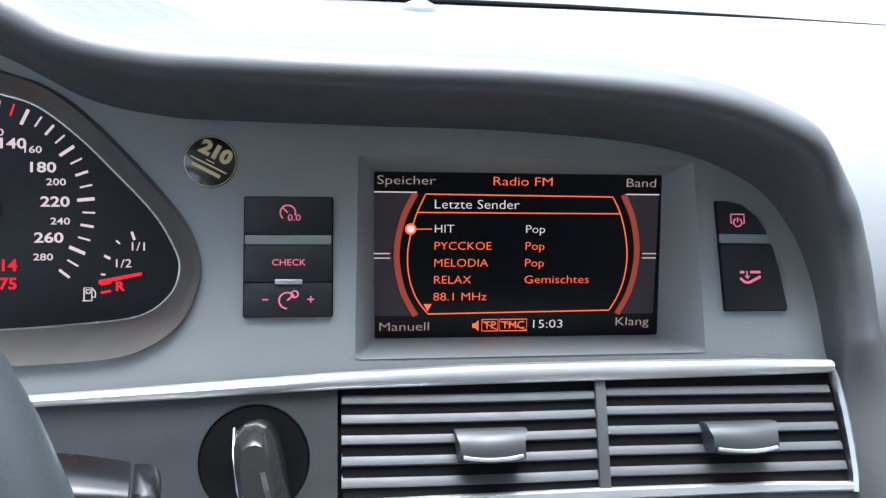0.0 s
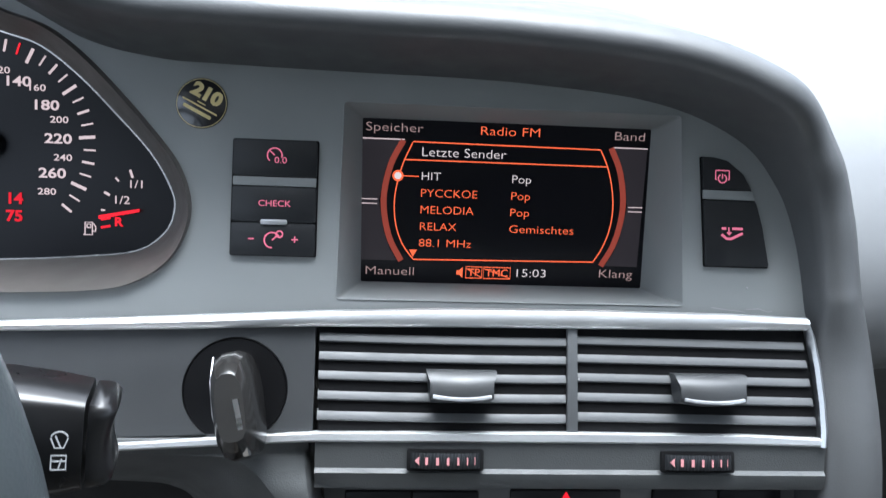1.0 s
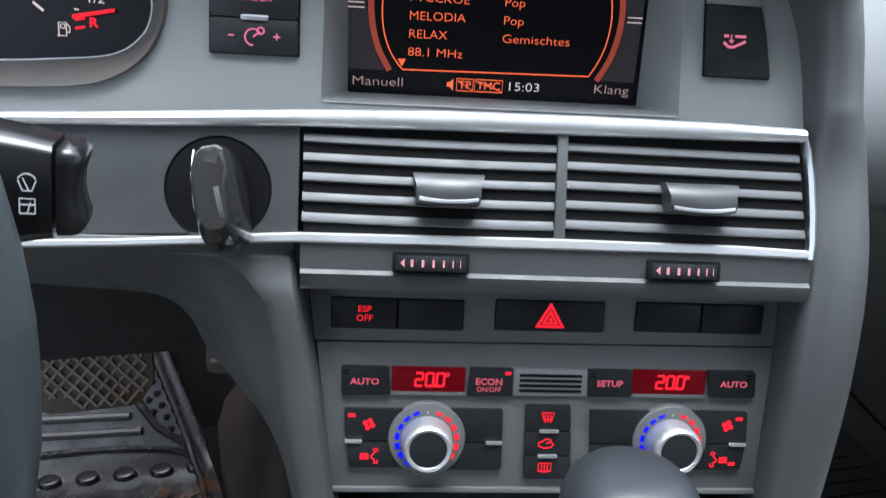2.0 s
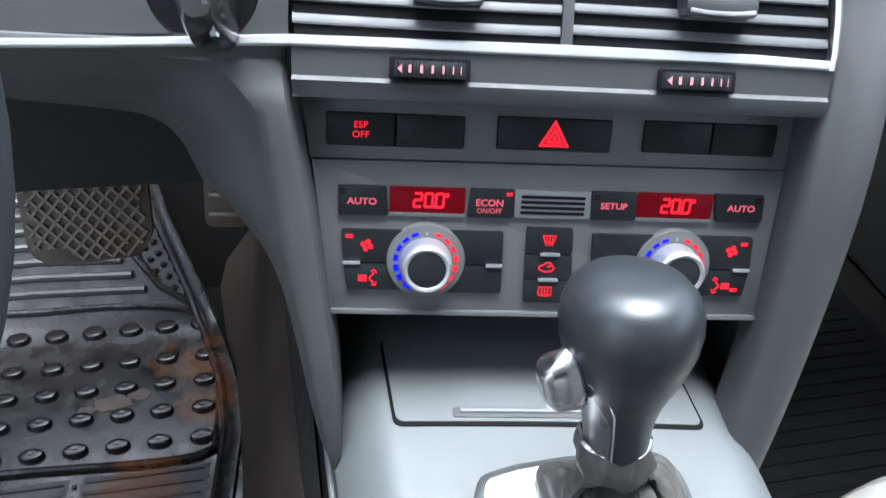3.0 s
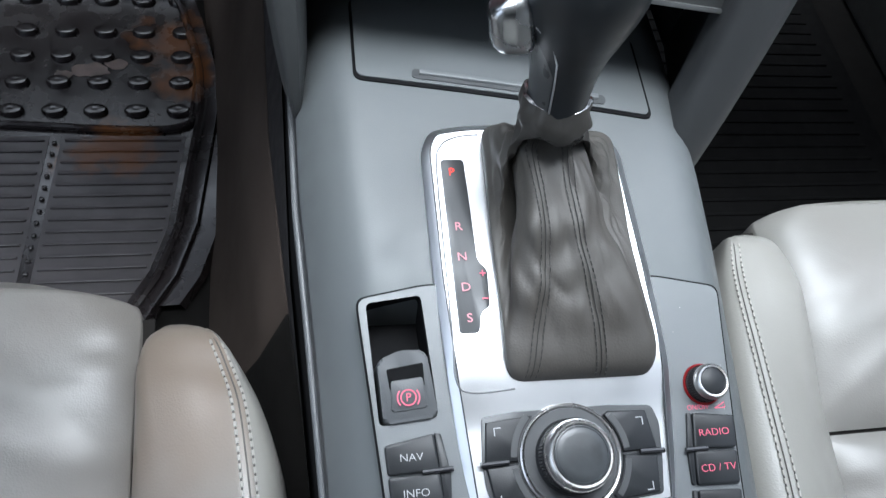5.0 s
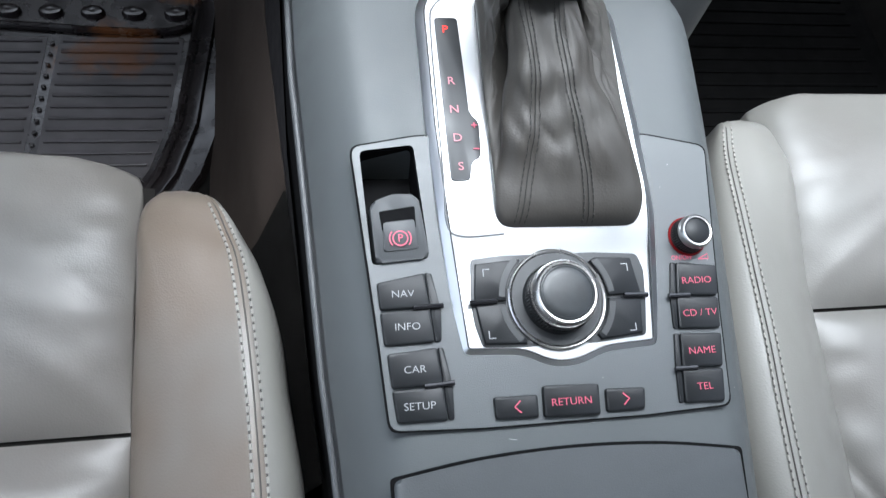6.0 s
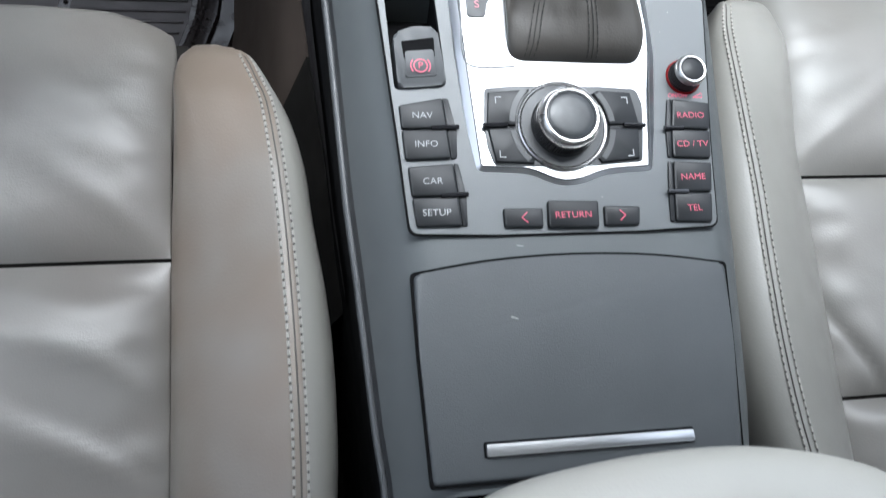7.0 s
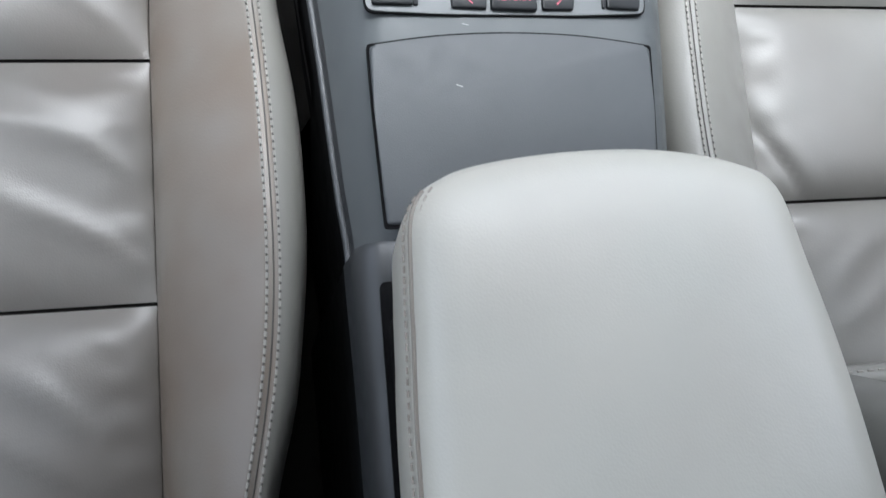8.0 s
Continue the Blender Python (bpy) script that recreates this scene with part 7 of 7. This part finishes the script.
def floor_mat():
    t = thing("floor_mat", "glossy black ribbed rubber mat with round studs and painted brown reflections", "floor mat")
    ys = [0.16 + 0.03 * i for i in range(28)]
    def right(y):
        return lin([(0.16, -0.275), (0.29, -0.272), (0.33, -0.243), (0.40, -0.222), (0.55, -0.205), (0.62, -0.210), (0.70, -0.230), (0.76, -0.250), (0.85, -0.290), (1.0, -0.34)], y)[0]

    def left(y):
        return lin([(0.749, -0.263), (0.773, -0.303), (0.807, -0.332), (0.849, -0.341), (0.95, -0.362)], y)[0]
    part("sheet", loft([[(-0.66, y, mat_z(y) - 0.004), (-0.66, y, mat_z(y)), (-0.5, y, mat_z(y)), (right(y) - 0.02, y, mat_z(y)), (right(y) - 0.012, y, mat_z(y) + 0.008), (right(y), y, mat_z(y) + 0.010), (right(y) + 0.004, y, mat_z(y) - 0.004)] for y in ys]), RUBBER, t)
    part("raised_rim", tube([(right(y) - 0.018, y, mat_z(y) + 0.006) for y in ys], 0.005, 8), RUBBER, t)
    # outer skirt of the mat towards the tunnel
    part("skirt", loft([[(right(y) + 0.002, y, 0.092), (right(y) + 0.022, y, 0.094), (right(y) + 0.026, y, 0.082)] for y in ys if 0.3 < y < 0.64]), RUBBER, t)
    pad = smooth_loop([(-0.242, 0.530), (-0.232, 0.555), (-0.231, 0.66), (-0.240, 0.715), (-0.268, 0.742), (-0.34, 0.753), (-0.44, 0.755), (-0.62, 0.75), (-0.64, 0.64), (-0.62, 0.535), (-0.44, 0.533), (-0.30, 0.525)], 5)
    part("pad_rim", tube([(p.x, p.y, mat_z(p.y) + 0.003) for p in pad] + [(pad[0].x, pad[0].y, mat_z(pad[0].y) + 0.003)], 0.0042, 8), RUBBER, t)
    for r, y in enumerate((0.724, 0.671, 0.632, 0.593, 0.552)):
        for c in range(9):
            x = -0.254 - 0.0425 * c + (0.0 if r == 0 else -0.012 * 0 + 0.004)
            if r and c == 0:
                x += 0.002
            st = bmesh.new()
            hx, hy = (0.0145, 0.0105) if r == 0 else (0.0135, 0.0085)
            rows = [[(hx * k * math.cos(2 * math.pi * i / 14), hy * k * math.sin(2 * math.pi * i / 14), h) for i in range(14)] for k, h in ((1.0, -0.002), (0.96, 0.0035), (0.8, 0.006), (0.45, 0.0066), (0.15, 0.0062))]
            part("stud", loft(rows, True, True, st), RUBBER, t, m=Matrix.Translation((x, y, mat_z(y))))
    # ribs behind the pad, in two fields with a row of pips between
    fields = [[(-0.60, y, mat_z(y) + 0.0006), (-0.372 - 0.006 + (0.512 - y) * -0.05, y, mat_z(y) + 0.0006)] for y in (0.518, 0.4, 0.3, 0.2)], [[(-0.372 + 0.006 + (0.512 - y) * -0.05, y, mat_z(y) + 0.0006), (right(y) - 0.030, y, mat_z(y) + 0.0006)] for y in (0.518, 0.46, 0.4, 0.35, 0.3, 0.2)]
    for rows in fields:
        part("ribbed_field", loft(rows), RUBBERD, t, "ribbed field greyed by a painted sky sheen")
    y = 0.512
    while y > 0.2:
        xr = right(y) - 0.034
        part("rib", box(-0.372 + 0.010 + (0.512 - y) * -0.05, y - 0.0016, mat_z(y) - 0.001, xr, y + 0.0016, mat_z(y) + 0.0026, 0.0009), RUBBERD, t)
        part("rib", box(-0.60, y - 0.0016, mat_z(y) - 0.001, -0.372 - 0.010 + (0.512 - y) * -0.05, y + 0.0016, mat_z(y) + 0.0026, 0.0009), RUBBERD, t)
        px = -0.372 + (0.512 - y) * -0.05
        part("pip", box(px - 0.0022, y - 0.0062, mat_z(y) - 0.001, px + 0.0022, y - 0.0018, mat_z(y) + 0.003, 0.001), RUBBER, t)
        y -= 0.0142
    # broad ribs on the toe slope and the studded heel patch
    for j in range(9):
        y = 0.775 + 0.0175 * j
        part("toe_rib", tube([(-0.62, y, mat_z(y)), (-0.45, y + 0.002, mat_z(y) + 0.001), (left(y) - 0.018, y - 0.003, mat_z(y) - 0.001)], 0.0055, 8), RUBBERD, t)
    for j in range(12):
        for i in range(5):
            y = 0.765 + 0.0135 * j + (0.0065 if i % 2 else 0)
            x = right(y) - 0.020 - 0.0125 * i
            if x > left(y) + 0.008:
                part("pip", lathe([(0.0040, -0.002), (0.0036, 0.003), (0.002, 0.0045)], 8), RUBBER, t, m=Matrix.Translation((x, y, mat_z(y))))
    part("patch_rim", tube([(left(y), y, mat_z(y) + 0.002) for y in (0.752, 0.762, 0.773, 0.79, 0.807, 0.83, 0.86, 0.90, 0.95)], 0.0050, 8), RUBBER, t)
    # brown reflections on the rubber, laid on as flat coloured patches
    rng = random.Random(3)
    for x, y, r in ((-0.345, 0.612, 0.024), (-0.32, 0.622, 0.014), (-0.375, 0.606, 0.012)):
        pts = [(x + r * rng.uniform(0.55, 1.1) * math.cos(a * math.pi / 7), y + r * 0.6 * rng.uniform(0.5, 1.1) * math.sin(a * math.pi / 7)) for a in range(14)]
        part("brown_gleam_patch", prism(rpoly(pts, r * 0.2, 3), mat_z(y) - 0.001, mat_z(y) + 0.0006, 0.0), BROWNGLEAM, t)
    # passenger mat, coloured near black to stand for footwell shade
    p = thing("floor_mat", "ribbed rubber mat blackened for the passenger footwell's shade", "floor mat")
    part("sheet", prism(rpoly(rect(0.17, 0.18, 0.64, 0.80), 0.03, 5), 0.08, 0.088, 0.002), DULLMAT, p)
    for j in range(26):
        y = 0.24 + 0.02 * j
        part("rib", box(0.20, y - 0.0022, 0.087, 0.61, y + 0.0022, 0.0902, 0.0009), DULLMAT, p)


floor_mat()


def pedals():
    b = thing("brake_pedal", "wide brake pedal with a worn crosshatched pad", "pedal", Matrix.Translation((-0.330, 0.655, 0.318)) @ pose(0, 0, 0, 62, 0, 0))
    part("pad", prism(rpoly([(-0.056, -0.030), (-0.040, -0.042), (0.045, -0.040), (0.060, -0.018), (0.060, 0.042), (-0.058, 0.042)], 0.01, 4), -0.008, 0.004, 0.002), PEDAL, b)
    for s in (-1, 1):
        for i in range(-7, 8):
            c = i * 0.0135
            pts = []
            for f in range(13):
                y = -0.038 + 0.0062 * f
                x = c + s * y * 0.9
                if -0.054 < x < 0.056 and (y > -0.026 or -0.036 + (abs(y) - 0.026) * 2 < x < 0.042):
                    pts.append((x, y, 0.003))
            if len(pts) > 1:
                part("rib", strip([pts[0], pts[-1]], 0.0026, 0.0035), PEDALRIB, b)
    part("arm", tube([(0.03, 0.0, -0.008), (0.03, 0.08, -0.02), (0.03, 0.26, -0.10)], 0.010, 8), CAVE, b)
    a = thing("accelerator_pedal", "slim accelerator pedal with a worn brown pad", "pedal", Matrix.Translation((-0.196, 0.670, 0.330)) @ pose(0, 0, 0, 62, 0, -8))
    part("pad", prism(rpoly([(-0.022, -0.035), (0.022, -0.035), (0.024, 0.10), (-0.024, 0.10)], 0.008, 4), -0.008, 0.004, 0.002), PEDAL, a)
    for i in range(6):
        part("rib", box(-0.018, -0.024 + 0.02 * i, 0.003, 0.018, -0.019 + 0.02 * i, 0.006, 0.001), PEDALRIB, a)
    part("arm", tube([(0, 0.05, -0.008), (0, 0.2, -0.06)], 0.009, 8), CAVE, a)


pedals()
